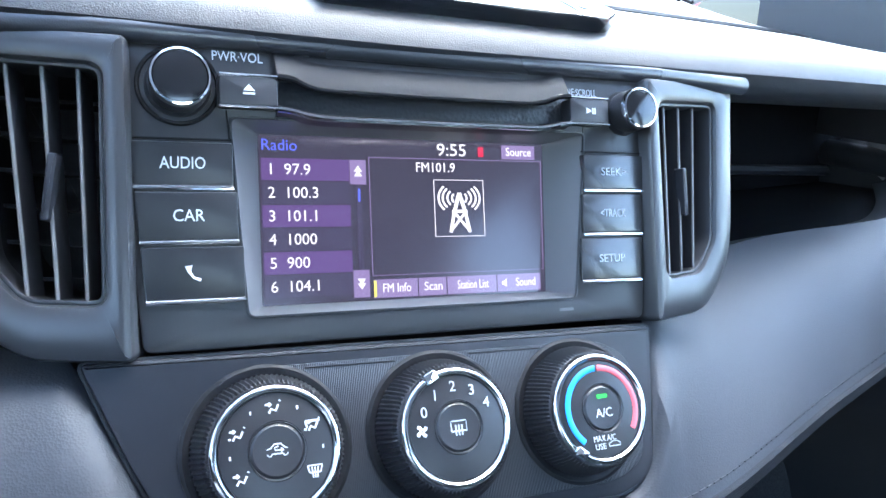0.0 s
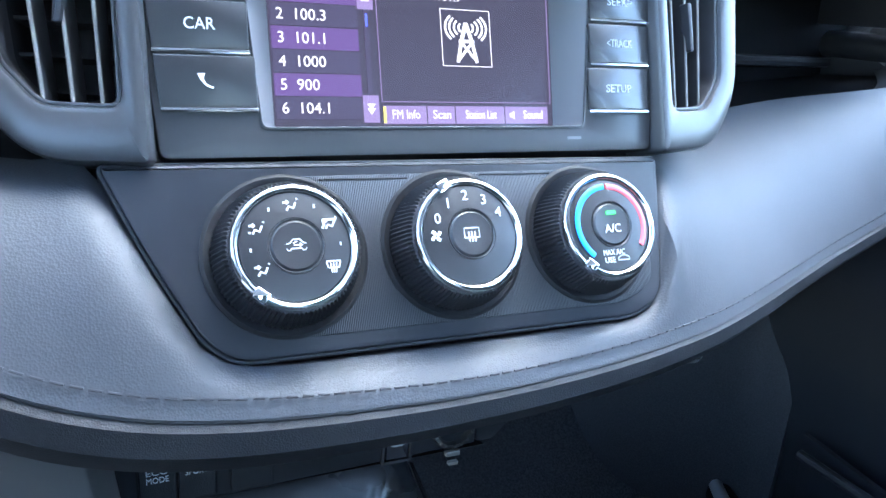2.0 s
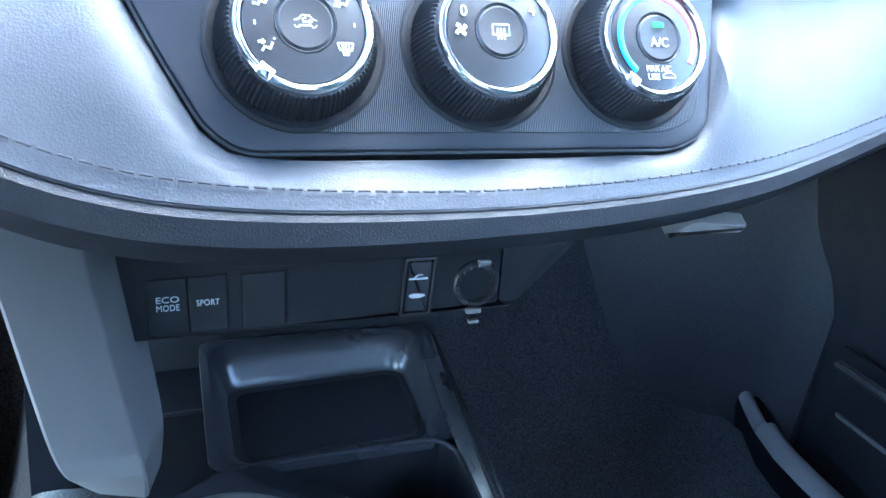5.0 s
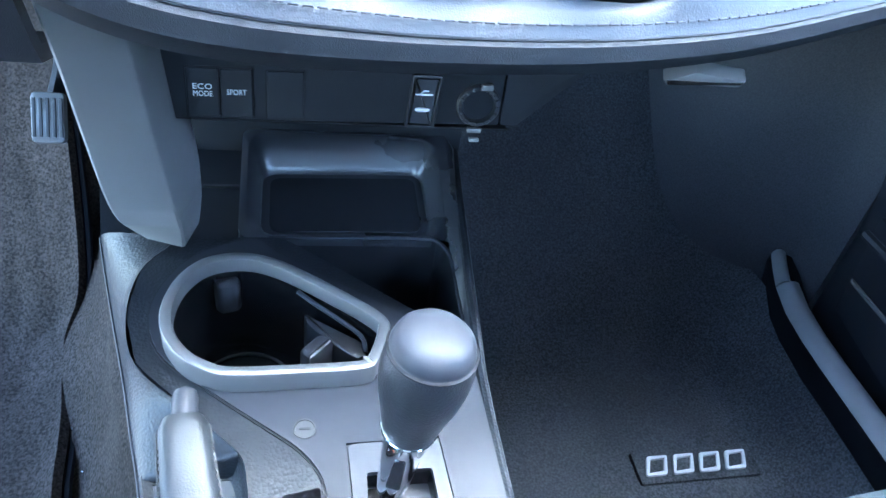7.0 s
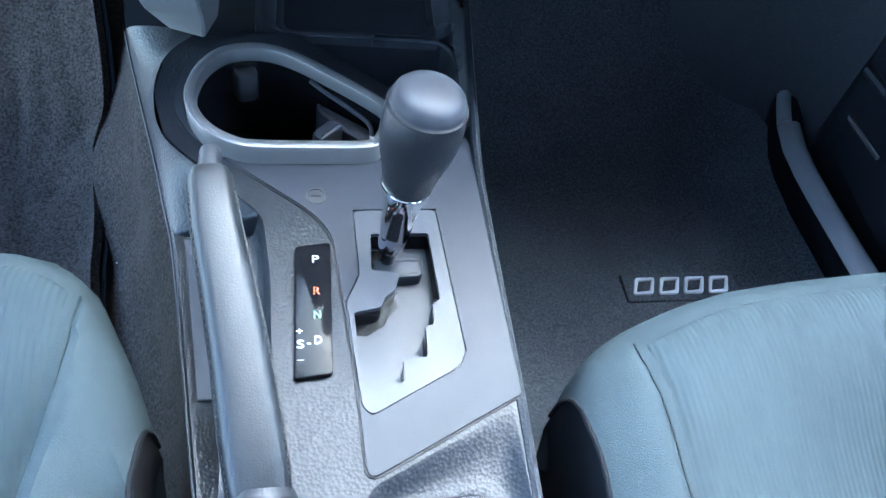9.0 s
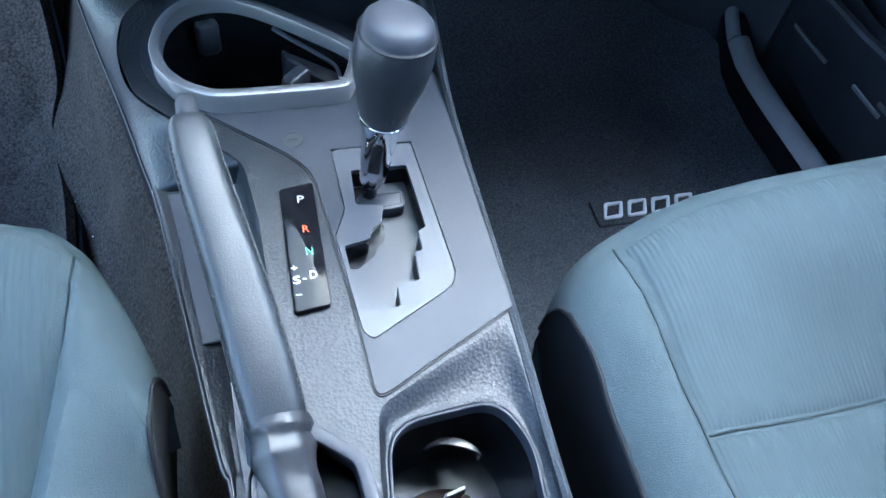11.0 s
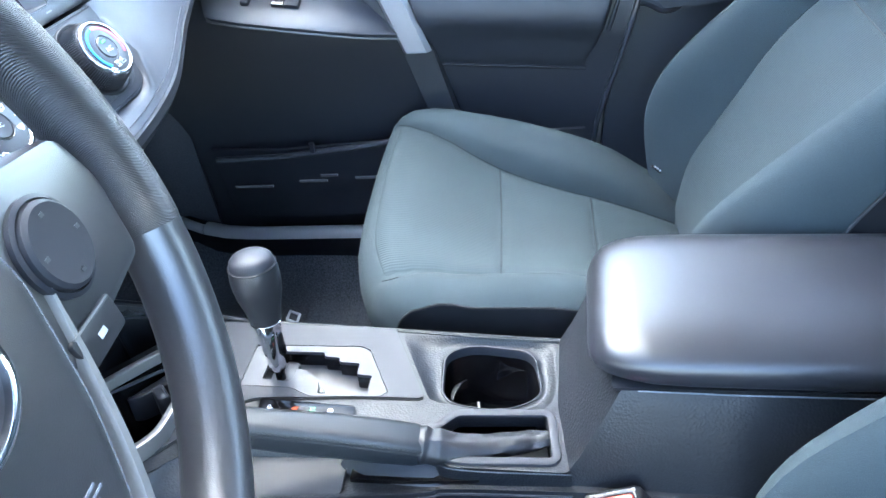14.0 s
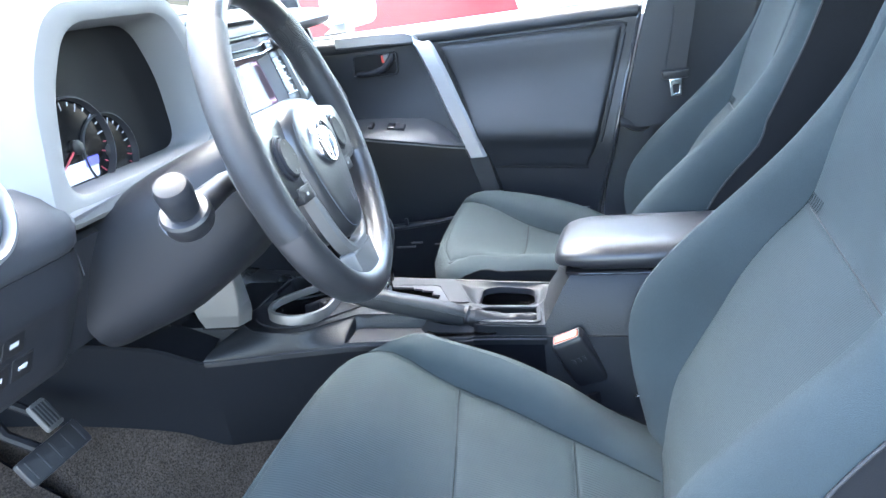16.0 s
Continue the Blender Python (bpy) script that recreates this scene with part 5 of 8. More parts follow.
ft, fl = edge_band(-0.082, 0.2)
part("left_flank", ruled(ft, *[[t.lerp(l, f) + Vector((0, 0, h)) for t, l in zip(ft, fl)] for f, h in ((0.03, -0.0004), (0.2, 0.0005), (0.45, 0.0025), (0.7, 0.0035), (0.88, 0.0030), (0.96, 0.0015), (1.0, 0.0))], [l + Vector((0, 0, -0.012)) for l in fl]), M_GRAIN, console, "grained flank sweeping round the cup holder")
rt, rl = edge_band(-0.4, -0.074)
low_f = lambda t, l, f, h: Vector((t.x + (l.x - t.x) * f, t.y + (l.y - t.y) * f, l.z + h))
part("brake_trough", ruled(rt, [t + Vector((-0.0008, 0, -0.0010)) for t in rt], [low_f(t, l, 0.06, 0.55 * (t.z - l.z)) for t, l in zip(rt, rl)], [low_f(t, l, 0.10, 0.004) for t, l in zip(rt, rl)], [low_f(t, l, 0.18, 0.0) for t, l in zip(rt, rl)], [low_f(t, l, 0.8, -0.001) for t, l in zip(rt, rl)], [low_f(t, l, 0.9, 0.002) for t, l in zip(rt, rl)], [low_f(t, l, 0.97, 0.0022) for t, l in zip(rt, rl)], list(rl), [l + Vector((0, 0, -0.012)) for l in rl]), M_GRAIN, console, "grained trough under the parking brake")
end_pts = [ft[-1].lerp(fl[-1], f) + Vector((0, 0, h)) for f, h in ((0.0, 0.0), (0.03, -0.0004), (0.2, 0.0005), (0.45, 0.0025), (0.7, 0.0035), (0.88, 0.0030), (0.96, 0.0015), (1.0, 0.0))]
part("trough_lip", ruled([p + Vector((0, 0.001, 0.0)) for p in end_pts], [p + Vector((0, -0.002, -0.0006)) for p in end_pts], [p + Vector((0, -0.0035, -0.0022)) for p in end_pts], [p + Vector((0, -0.0040, -0.0045)) for p in end_pts], [Vector((p.x, p.y - 0.0045, min(p.z - 0.006, fl[-1].z - 0.004))) for p in end_pts]), M_GRAIN, console, "rounded lip ahead of the brake trough")
part("brake_slot", loft([[Vector(p) for p in ((-0.1195, -0.202, z_), (-0.097, -0.202, z_ + 0.001), (-0.090, -0.262, z_), (-0.100, -0.318, z_ - 0.001), (-0.1135, -0.310, z_ - 0.002), (-0.1175, -0.255, z_ - 0.002))] for z_ in (0.318, 0.3285)]), M_WELL, console, "black slot that the brake lever rises from", smooth=False)
part("side_seam", tube(dense([Vector((l[0] - 0.0004, l[1], l[2] - 0.003)) for l in ledge]), 0.0014, 6), M_SATIN, console)
fwd = [Vector((-0.262, 0.52, 0.392)), Vector((-0.244, 0.36, 0.384)), Vector((-0.226, 0.22, 0.366)), Vector((-0.219, 0.165, 0.348))]
side_e = fwd + [Vector(l) for l in ledge]
drop = lambda dx, dz: dense([e + Vector((dx, 0, dz)) for e in side_e])
# footwell shade on wall and ledge is in their near-black colour
part("left_side", ruled(drop(0.004, -0.004), drop(0.001, -0.008), drop(0.002, -0.03), drop(0.004, -0.085), drop(0.004, -0.155), drop(0.012, -0.165)), M_WALL, console, "black side wall on the driver's side, darkened for shade")
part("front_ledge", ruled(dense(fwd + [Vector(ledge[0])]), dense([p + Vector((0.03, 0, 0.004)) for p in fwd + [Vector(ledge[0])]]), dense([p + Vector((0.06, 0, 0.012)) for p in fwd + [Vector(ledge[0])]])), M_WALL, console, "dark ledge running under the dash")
TUN = [(0.012, -0.150), (0.000, -0.158), (-0.006, -0.166), (-0.012, -0.178), (-0.020, -0.195), (-0.026, -0.220), (-0.036, -0.250), (-0.048, -0.275), (-0.066, -0.300), (-0.090, -0.320), (-0.125, -0.336)]
fold = lambda p, k: p + Vector((1, 0, 0.6)) * ((0.006 * noise.noise(Vector((p.y * 7, k * 0.5, 3))) + 0.004 * noise.noise(Vector((p.y * 19, k * 0.9, 5)))) * min(1.0, k / 3))
structure("trim_tunnel", ruled(*[[fold(p, k) for p in drop(*d)] for k, d in enumerate(TUN)]), M_CARPET, "dark grey carpet over the transmission tunnel", "carpet")
ct, cl = edge_band(-0.206, -0.084)
cover_rows = [[low_f(t, l, f, h) for t, l in zip(ct, cl)] for f, h in ((0.12, -0.0004), (0.13, 0.0016), (0.5, 0.0018), (0.875, 0.0014), (0.885, -0.0006))]
part("flat_cover", ruled(*cover_rows), M_COVER, console, "flat cover beside the parking brake")
for k in (0, -1):
    part("cover_seam", tube([r[k] + Vector((0, 0.0004 if k == 0 else -0.0004, 0.0002)) for r in cover_rows[1:4]], 0.0007, 5), M_DARK, console)
rr_ = [(0.0662, 0.215, 0.372), (0.0560, 0.130, 0.376), (0.0484, 0.060, 0.377), (0.0440, 0.000, 0.372), (0.0425, -0.060, 0.3595), (0.0440, -0.210, 0.347), (0.0430, -0.300, 0.341), (0.0430, -0.385, 0.336)]
part("right_rim", tube(dense([Vector(p) + Vector((0.001, 0, -0.003)) for p in rr_]), [0.0035] * 43, 8), M_GRAIN, console)
part("right_side", ruled(dense([Vector((p[0] + 0.0035, p[1], p[2] - 0.003)) for p in rr_]), dense([Vector((p[0] + 0.008, p[1], p[2] - 0.10)) for p in rr_]), dense([Vector((p[0] + 0.020, p[1], -0.02)) for p in rr_])), M_SIDE, console, "dark side wall on the passenger side")
# storage tray and pocket ahead of the shifter
def tray_ring(poly, r, zf, zb, dz=0.0):
    return [Vector((p[0], p[1], lerp([(0.095, zf), (0.20, zb)], p[1]) + dz)) for p in rpoly(poly, r, 8)]


T0 = [(-0.112, 0.094), (0.052, 0.092), (0.057, 0.205), (-0.112, 0.208)]
T1 = [(-0.107, 0.096), (0.043, 0.094), (0.047, 0.198), (-0.107, 0.201)]
T2 = [(-0.096, 0.0985), (0.030, 0.0985), (0.033, 0.181), (-0.096, 0.1785)]
mid_t = lambda f: [(a[0] + (b[0] - a[0]) * f, a[1] + (b[1] - a[1]) * f) for a, b in zip(T1, T2)]
tray_rows = [tray_ring(T0, 0.012, 0.3560, 0.3700), tray_ring(T0, 0.012, 0.3625, 0.3850), tray_ring(T1, 0.018, 0.3640, 0.3880), tray_ring(mid_t(0.12), 0.018, 0.3638, 0.3872), tray_ring(mid_t(0.35), 0.018, 0.3630, 0.3840), tray_ring(mid_t(0.6), 0.017, 0.3622, 0.3770), tray_ring(mid_t(0.85), 0.016, 0.3616, 0.3680), tray_ring(T2, 0.014, 0.3610, 0.3622), tray_ring(T2, 0.014, 0.3600, 0.3605)]
part("tray", loft(tray_rows, cap0=False), M_LIP, console, "open storage tray with softly rounded walls")
part("tray_mat", loft([tray_ring([(-0.090, 0.103), (0.024, 0.103), (0.027, 0.174), (-0.090, 0.171)], 0.010, 0.3605, 0.3608, d) for d in (0.0, 0.0012)]), M_SIDE, console, "thin black liner in the tray", smooth=False)
part("tray_back", box(IDENT, (-0.17, 0.206, 0.30), (0.070, 0.222, 0.47)), M_SIDE, console, smooth=False)
part("tray_side", box(IDENT, (-0.160, 0.082, 0.30), (-0.1115, 0.156, 0.3620), 0.001), M_SIDE, console, smooth=False)
part("tray_side", box(IDENT, (-0.160, 0.1562, 0.30), (-0.1115, 0.206, 0.3650), 0.001), M_SIDE, console, smooth=False)
part("side_line", tube([(-0.142, 0.1558, 0.3652), (-0.1118, 0.1555, 0.3652)], 0.0006, 5), M_SATIN, console)
part("tray_shoulder", ruled(dense([(0.046, 0.205, 0.386), (0.045, 0.15, 0.377), (0.0425, 0.095, 0.366), (0.0405, 0.04, 0.3635), (0.0400, -0.005, 0.3590)]), dense([(0.055, 0.205, 0.386), (0.052, 0.15, 0.379), (0.047, 0.095, 0.372), (0.0445, 0.04, 0.3690), (0.0420, -0.005, 0.3625)]), dense([(0.066, 0.207, 0.372), (0.0575, 0.15, 0.3745), (0.0515, 0.095, 0.375), (0.0470, 0.04, 0.3740), (0.0440, -0.005, 0.3705)])), M_LIP, console, "smooth shoulder beside tray and pocket")
part("pocket_lip", tube(spline([(-0.090, 0.0945, 0.3625), (-0.05, 0.0945, 0.3628), (0.020, 0.0935, 0.3632), (0.034, 0.0895, 0.3632), (0.0405, 0.076, 0.3634), (0.0408, 0.050, 0.3632), (0.0400, 0.005, 0.3600)], 6), 0.0016, 8), M_SATIN, console, "satin lip of the pocket")
part("pocket_wall", ruled(*[spline([(-0.100, 0.0945, z_), (0.020, 0.0930 - k_, z_), (0.034, 0.0890 - k_, z_), (0.0405 - k_, 0.076, z_), (0.0405 - k_, 0.040, z_), (0.0400 - k_, -0.04, z_)], 6) for z_, k_ in ((0.3625, 0.0), (0.34, 0.0006), (0.29, 0.004))]), M_SIDE, console, "dark pocket wall")
part("pocket_floor", box(IDENT, (-0.12, -0.03, 0.25), (0.044, 0.10, 0.290)), M_DARK, console, "dark pocket floor", smooth=False)
part("pocket_mat", slab(Matrix.Translation((0, 0, 0.290)), rpoly([(-0.06, 0.0), (0.028, 0.0), (0.028, 0.066), (-0.06, 0.070)], 0.012), 0.0, 0.004, 0.002), M_LIP, console, "raised pocket liner")
# the painted strut from the dash to the console
SR = []
for z_, a_, b_, c_ in ((0.600, (-0.212, 0.052), (-0.1730, 0.069), (-0.1610, 0.124)), (0.530, (-0.199, 0.054), (-0.1630, 0.068), (-0.1510, 0.120)), (0.460, (-0.1915, 0.058), (-0.1540, 0.067), (-0.1425, 0.116)), (0.420, (-0.1875, 0.062), (-0.1485, 0.0665), (-0.1375, 0.112)), (0.398, (-0.1840, 0.068), (-0.1455, 0.0665), (-0.1355, 0.108)), (0.386, (-0.1790, 0.074), (-0.1445, 0.0685), (-0.1360, 0.104)), (0.372, (-0.1720, 0.082), (-0.1455, 0.0720), (-0.1380, 0.100))):
    SR.append([(*a_, z_), (*b_, z_), (*c_, z_), (c_[0] - 0.004, 0.14, z_), (a_[0] - 0.004, 0.14, z_)])
rings = []
for r in zip(*[spline([q[k] for q in SR], 5) for k in range(5)]):
    ring_ = []
    for k in range(5):
        p0, p1, p2 = r[k - 1], r[k], r[(k + 1) % 5]
        ring_ += [p1 + (p0 - p1).normalized() * 0.0016, p1 + (p2 - p1).normalized() * 0.0016]
    rings.append(ring_)
part("strut", loft(rings), M_STRUT, console, "grey painted strut joining dash and console")
# pedestal of the armrest
ped = [[(-0.108, -0.372, 0.318), (-0.040, -0.372, 0.334), (0.043, -0.372, 0.337), (0.043, -0.62, 0.32), (-0.112, -0.62, 0.31)],
       [(-0.102, -0.390, 0.345), (-0.040, -0.385, 0.352), (0.055, -0.385, 0.352), (0.055, -0.66, 0.34), (-0.104, -0.66, 0.34)],
       [(-0.090, -0.412, 0.385), (-0.030, -0.405, 0.388), (0.070, -0.405, 0.388), (0.070, -0.74, 0.38), (-0.088, -0.74, 0.38)],
       [(-0.078, -0.424, 0.402), (-0.030, -0.420, 0.402), (0.076, -0.420, 0.402), (0.076, -0.76, 0.40), (-0.078, -0.76, 0.40)]]
part("pedestal", loft([[Vector(p) for p in r] for r in ped]), M_GRAIN, console, "grained console rising to the armrest")
part("pedestal_side", loft([[Vector(p) for p in r] for r in ([(-0.114, -0.38, 0.318), (0.046, -0.38, 0.33), (0.06, -0.80, 0.33), (-0.114, -0.80, 0.31)], [(-0.150, -0.38, -0.01), (0.10, -0.38, -0.01), (0.10, -0.85, -0.01), (-0.150, -0.85, -0.01)])]), M_SIDE, console, "dark side wall under the armrest")
part("latch", slab(axes((0.0, -0.408, 0.384), (1, 0, 0), (0, -0.35, 1)), rpoly([(-0.016, -0.016), (0.020, -0.016), (0.020, 0.016), (-0.016, 0.016)], 0.003), -0.004, 0.004, 0.0015), M_SATIN, console, "armrest latch")

# ---- armrest ----
arm = thing("armrest", (0, -0.55, 0.40), "black padded armrest lid with a worn sheen", "armrest")
rings = []
AR = [(-0.3975, 0.42, 0.010, 0.415), (-0.399, 0.60, 0.018, 0.417), (-0.404, 0.76, 0.027, 0.4205), (-0.413, 0.87, 0.034, 0.4235), (-0.426, 0.94, 0.0385, 0.4250), (-0.445, 0.985, 0.0415, 0.4255), (-0.475, 1.0, 0.0425, 0.4252), (-0.54, 1.0, 0.0425, 0.4245), (-0.62, 1.0, 0.042, 0.4238), (-0.70, 1.0, 0.041, 0.423), (-0.74, 0.98, 0.037, 0.4225), (-0.762, 0.9, 0.028, 0.422)]
for y, wx, hh, zc in AR:
    ring_ = []
    for i in range(56):
        a = 2 * math.pi * i / 56
        cx_, sz_ = math.cos(a), math.sin(a)
        e = 0.52
        px = 0.086 * wx * math.copysign(abs(cx_) ** e, cx_)
        pz = hh * 0.5 * math.copysign(abs(sz_) ** (0.85 if sz_ > 0 else 0.6), sz_)
        ring_.append(Vector((px - 0.003, y - (0.012 if sz_ < -0.3 else 0) * (1 if y > -0.43 else 0), zc + pz - 0.002)))
    rings.append(ring_)
part("lid", loft(rings), M_ARM, arm, "smooth black padded lid")
part("base", loft([[Vector(p) for p in r] for r in ([(-0.078, -0.420, 0.396), (0.072, -0.420, 0.396), (0.074, -0.76, 0.396), (-0.080, -0.76, 0.396)], [(-0.082, -0.416, 0.405), (0.076, -0.416, 0.405), (0.078, -0.76, 0.405), (-0.084, -0.76, 0.405)])]), M_PLASTIC, arm)
part("seam", tube([(-0.0835, -0.435, 0.4035), (-0.0845, -0.50, 0.4025), (-0.0845, -0.70, 0.401)], 0.0007, 5), M_GREYTHREAD, arm)

# ---- shift lever ----
lever = thing("shift_lever", (-0.023, -0.112, 0.35), "black shift lever with a chrome collar", "shift lever")
SB, ST = Vector((-0.0235, -0.1135, 0.345)), Vector((-0.0135, -0.1165, 0.482))
LV = axes(SB, (1, 0, 0), (0, 1, 0.02))
LV = Matrix.Translation(SB) @ (ST - SB).to_track_quat("Z", "Y").to_matrix().to_4x4()
part("stem", lathe(LV, [(0.0048, -0.006), (0.0044, 0.012), (0.0046, 0.024)], 20), M_GLOSS, lever, "black stem")
part("collar", lathe(LV, [(0.0078, 0.014), (0.0084, 0.017), (0.0094, 0.030), (0.0112, 0.056), (0.0120, 0.067), (0.0116, 0.069)], 32), M_CHROME, lever, "dark chrome collar")
part("collar_button", slab(LV @ Matrix.Translation((0, 0, 0.045)) @ Matrix.Rotation(radians(90), 4, "Y"), rpoly([(-0.012, -0.003), (0.012, -0.0038), (0.012, 0.0038), (-0.012, 0.003)], 0.002), -0.0118, -0.0100, 0.0006), M_GLOSS, lever)
KN = [(0.0122, 0.0690), (0.0138, 0.0702), (0.0150, 0.0770), (0.0172, 0.0880), (0.0200, 0.0990), (0.0214, 0.1080), (0.0217, 0.1160), (0.0213, 0.1230), (0.0203, 0.1285), (0.0196, 0.1300)]
part("knob", lathe(LV, KN, 44), M_KNOB, lever, "black leather knob")
part("band", lathe(LV, [(0.0136, 0.0685), (0.0144, 0.0694), (0.0144, 0.0702), (0.0136, 0.0710)], 36, cap0=False, cap1=False), M_CHROME, lever, "fine chrome band")
part("groove", lathe(LV, [(0.0200, 0.1272), (0.0211, 0.1279), (0.0211, 0.1287), (0.0200, 0.1294)], 44, cap0=False, cap1=False), M_DARK, lever, "dark groove under the cap")
part("cap", lathe(LV, [(0.0198, 0.1288), (0.0195, 0.1308), (0.0184, 0.1345), (0.0160, 0.1372), (0.0110, 0.1386), (0.0040, 0.1390)], 44), M_SATIN, lever, "satin grey cap")

# ---- parking brake ----
brake = thing("parking_brake", (-0.095, -0.28, 0.32), "charcoal parking brake lever in a leather boot", "parking brake")
HB = [(-0.1262, -0.0960, 0.4015), (-0.1258, -0.1010, 0.4005), (-0.1220, -0.1250, 0.3920), (-0.1150, -0.1580, 0.3800), (-0.1075, -0.1930, 0.3680), (-0.1010, -0.2300, 0.3560), (-0.0965, -0.2560, 0.3470), (-0.0955, -0.2620, 0.3450)]
rings = []
pts = [Vector(p) for p in HB]
dims = [(0.0098, 0.0105), (0.0124, 0.0132), (0.0134, 0.0145), (0.0142, 0.0154), (0.0152, 0.0156), (0.0160, 0.0150), (0.0156, 0.0138), (0.0140, 0.0120)]
for i, p in enumerate(pts):
    d = (pts[min(i + 1, len(pts) - 1)] - pts[max(i - 1, 0)]).normalized()
    s_ = d.cross(Vector((0, 0, 1))).normalized()
    t_ = s_.cross(d)
    rings.append([p + dims[i][0] * math.copysign(abs(math.cos(a)) ** 0.55, math.cos(a)) * s_ + dims[i][1] * math.copysign(abs(math.sin(a)) ** 0.6, math.sin(a)) * t_ for a in [2 * math.pi * k / 28 for k in range(28)]])
grip = part("grip", loft(rings), M_BRAKE, brake, "stitched charcoal grip")
part("button", tube([(-0.1268, -0.0810, 0.4060), (-0.1266, -0.0840, 0.4055), (-0.1262, -0.0990, 0.4010)], [0.0055, 0.0064, 0.0066], 20), M_SATIN, brake, "round release button")
bm = bmesh.new()
for q in (12, 2):
    fine = spline([tuple(rings[i][q]) for i in range(1, 8)], 16)
    for k in range(6, len(fine) - 3, 2):
        tube([fine[k], fine[k + 1]], 0.0005, 5, bm)
    part("seam", tube(spline([tuple(rings[i][q + (1 if q > 7 else -1)]) for i in range(1, 8)], 6), 0.0007, 5), M_DARK, grip)
tagged(part("stitching", bm, M_DARK, grip), kind="stuff")
# gathered boot: a tube with many folds, then the dark hanging skirt
rings = []
BP = spline([(-0.0952, -0.258, 0.3470), (-0.0945, -0.275, 0.3420), (-0.0900, -0.300, 0.3360), (-0.0820, -0.325, 0.3320), (-0.0740, -0.350, 0.3300), (-0.0700, -0.366, 0.3290)], 10)
for i, p in enumerate(BP):
    f = i / (len(BP) - 1)
    r = lerp([(0, 0.0150), (0.06, 0.0168), (0.12, 0.0150), (0.2, 0.0172), (0.3, 0.0150), (0.45, 0.0135), (1, 0.0095)], f)
    d = (BP[min(i + 1, len(BP) - 1)] - BP[max(i - 1, 0)]).normalized()
    s_ = d.cross(Vector((0, 0, 1))).normalized()
    t_ = s_.cross(d)
    rings.append([p + (r * (1 - 0.15 * f) + 0.0022 * noise.noise(Vector((i * 0.16, k * 0.5, 3)))) * math.cos(a) * s_ + (r * (1 - 0.45 * f) + 0.0022 * noise.noise(Vector((i * 0.16, k * 0.5, 7)))) * math.sin(a) * t_ for k, a in enumerate([2 * math.pi * k / 26 for k in range(26)])])
part("boot", loft(rings), M_BOOT, brake, "creased black leather boot")
part("skirt", loft([[Vector((x_, y_, z_)) + 0.0015 * noise.noise_vector(Vector((x_ * 90, y_ * 90, z_ * 90))) for x_, y_, z_ in row] for row in (
    [(-0.108, -0.225, 0.338), (-0.100, -0.20, 0.343), (-0.090, -0.225, 0.343), (-0.086, -0.270, 0.338), (-0.096, -0.285, 0.332), (-0.108, -0.265, 0.334)],
    [(-0.120, -0.205, 0.322), (-0.105, -0.19, 0.328), (-0.088, -0.215, 0.330), (-0.082, -0.290, 0.325), (-0.098, -0.310, 0.318), (-0.120, -0.280, 0.318)])]), M_BOOT, brake)
part("boot_frame", rim(B, shrink(BOOT, -0.0075), BOOT, -0.004, 0.0030, 0.0012), M_SATIN, brake, "grey frame round the boot")
part("boot_floor", slab(B, shrink(BOOT, -0.001), -0.040, -0.034), M_DARK, brake, smooth=False)

# ---- front seats ----
# the cushion's profile from under its front edge to the back: y and z
CUSH = [(-0.1130, 0.235), (-0.1040, 0.262), (-0.1000, 0.286), (-0.1020, 0.308), (-0.1110, 0.329), (-0.1240, 0.3405), (-0.1450, 0.3470), (-0.1750, 0.3455), (-0.2100, 0.3350), (-0.2450, 0.3190), (-0.2800, 0.3050), (-0.3200, 0.2930), (-0.3600, 0.2820), (-0.4000, 0.2690), (-0.4400, 0.2540), (-0.4800, 0.2370), (-0.5200, 0.2180), (-0.5600, 0.1980)]
# the backrest seen from the side: depth at the insert's edge and at the crest of the bolster, by height
BACK = [(0.18, -0.535), (0.235, -0.546), (0.30, -0.561), (0.35, -0.588), (0.40, -0.617), (0.45, -0.645), (0.49, -0.675), (0.53, -0.712), (0.56, -0.724), (0.595, -0.734), (0.635, -0.746), (0.70, -0.772), (0.80, -0.812), (0.95, -0.870)]
CREST = [(0.18, -0.530), (0.23, -0.519), (0.29, -0.507), (0.345, -0.503), (0.38, -0.509), (0.42, -0.528), (0.465, -0.567), (0.50, -0.604), (0.53, -0.637), (0.58, -0.690), (0.628, -0.731), (0.675, -0.762), (0.74, -0.788), (0.80, -0.812), (0.95, -0.872)]
BACKW = [(0.18, 0.80), (0.25, 0.90), (0.32, 0.97), (0.40, 1.0), (0.55, 1.0), (0.65, 0.97), (0.75, 0.90), (0.85, 0.80), (0.95, 0.66)]
OUT_RISE = [(-0.56, 0.010), (-0.50, 0.024), (-0.435, 0.046), (-0.36, 0.054), (-0.28, 0.050), (-0.22, 0.032), (-0.17, 0.016), (-0.13, 0.006), (-0.10, 0.0)]


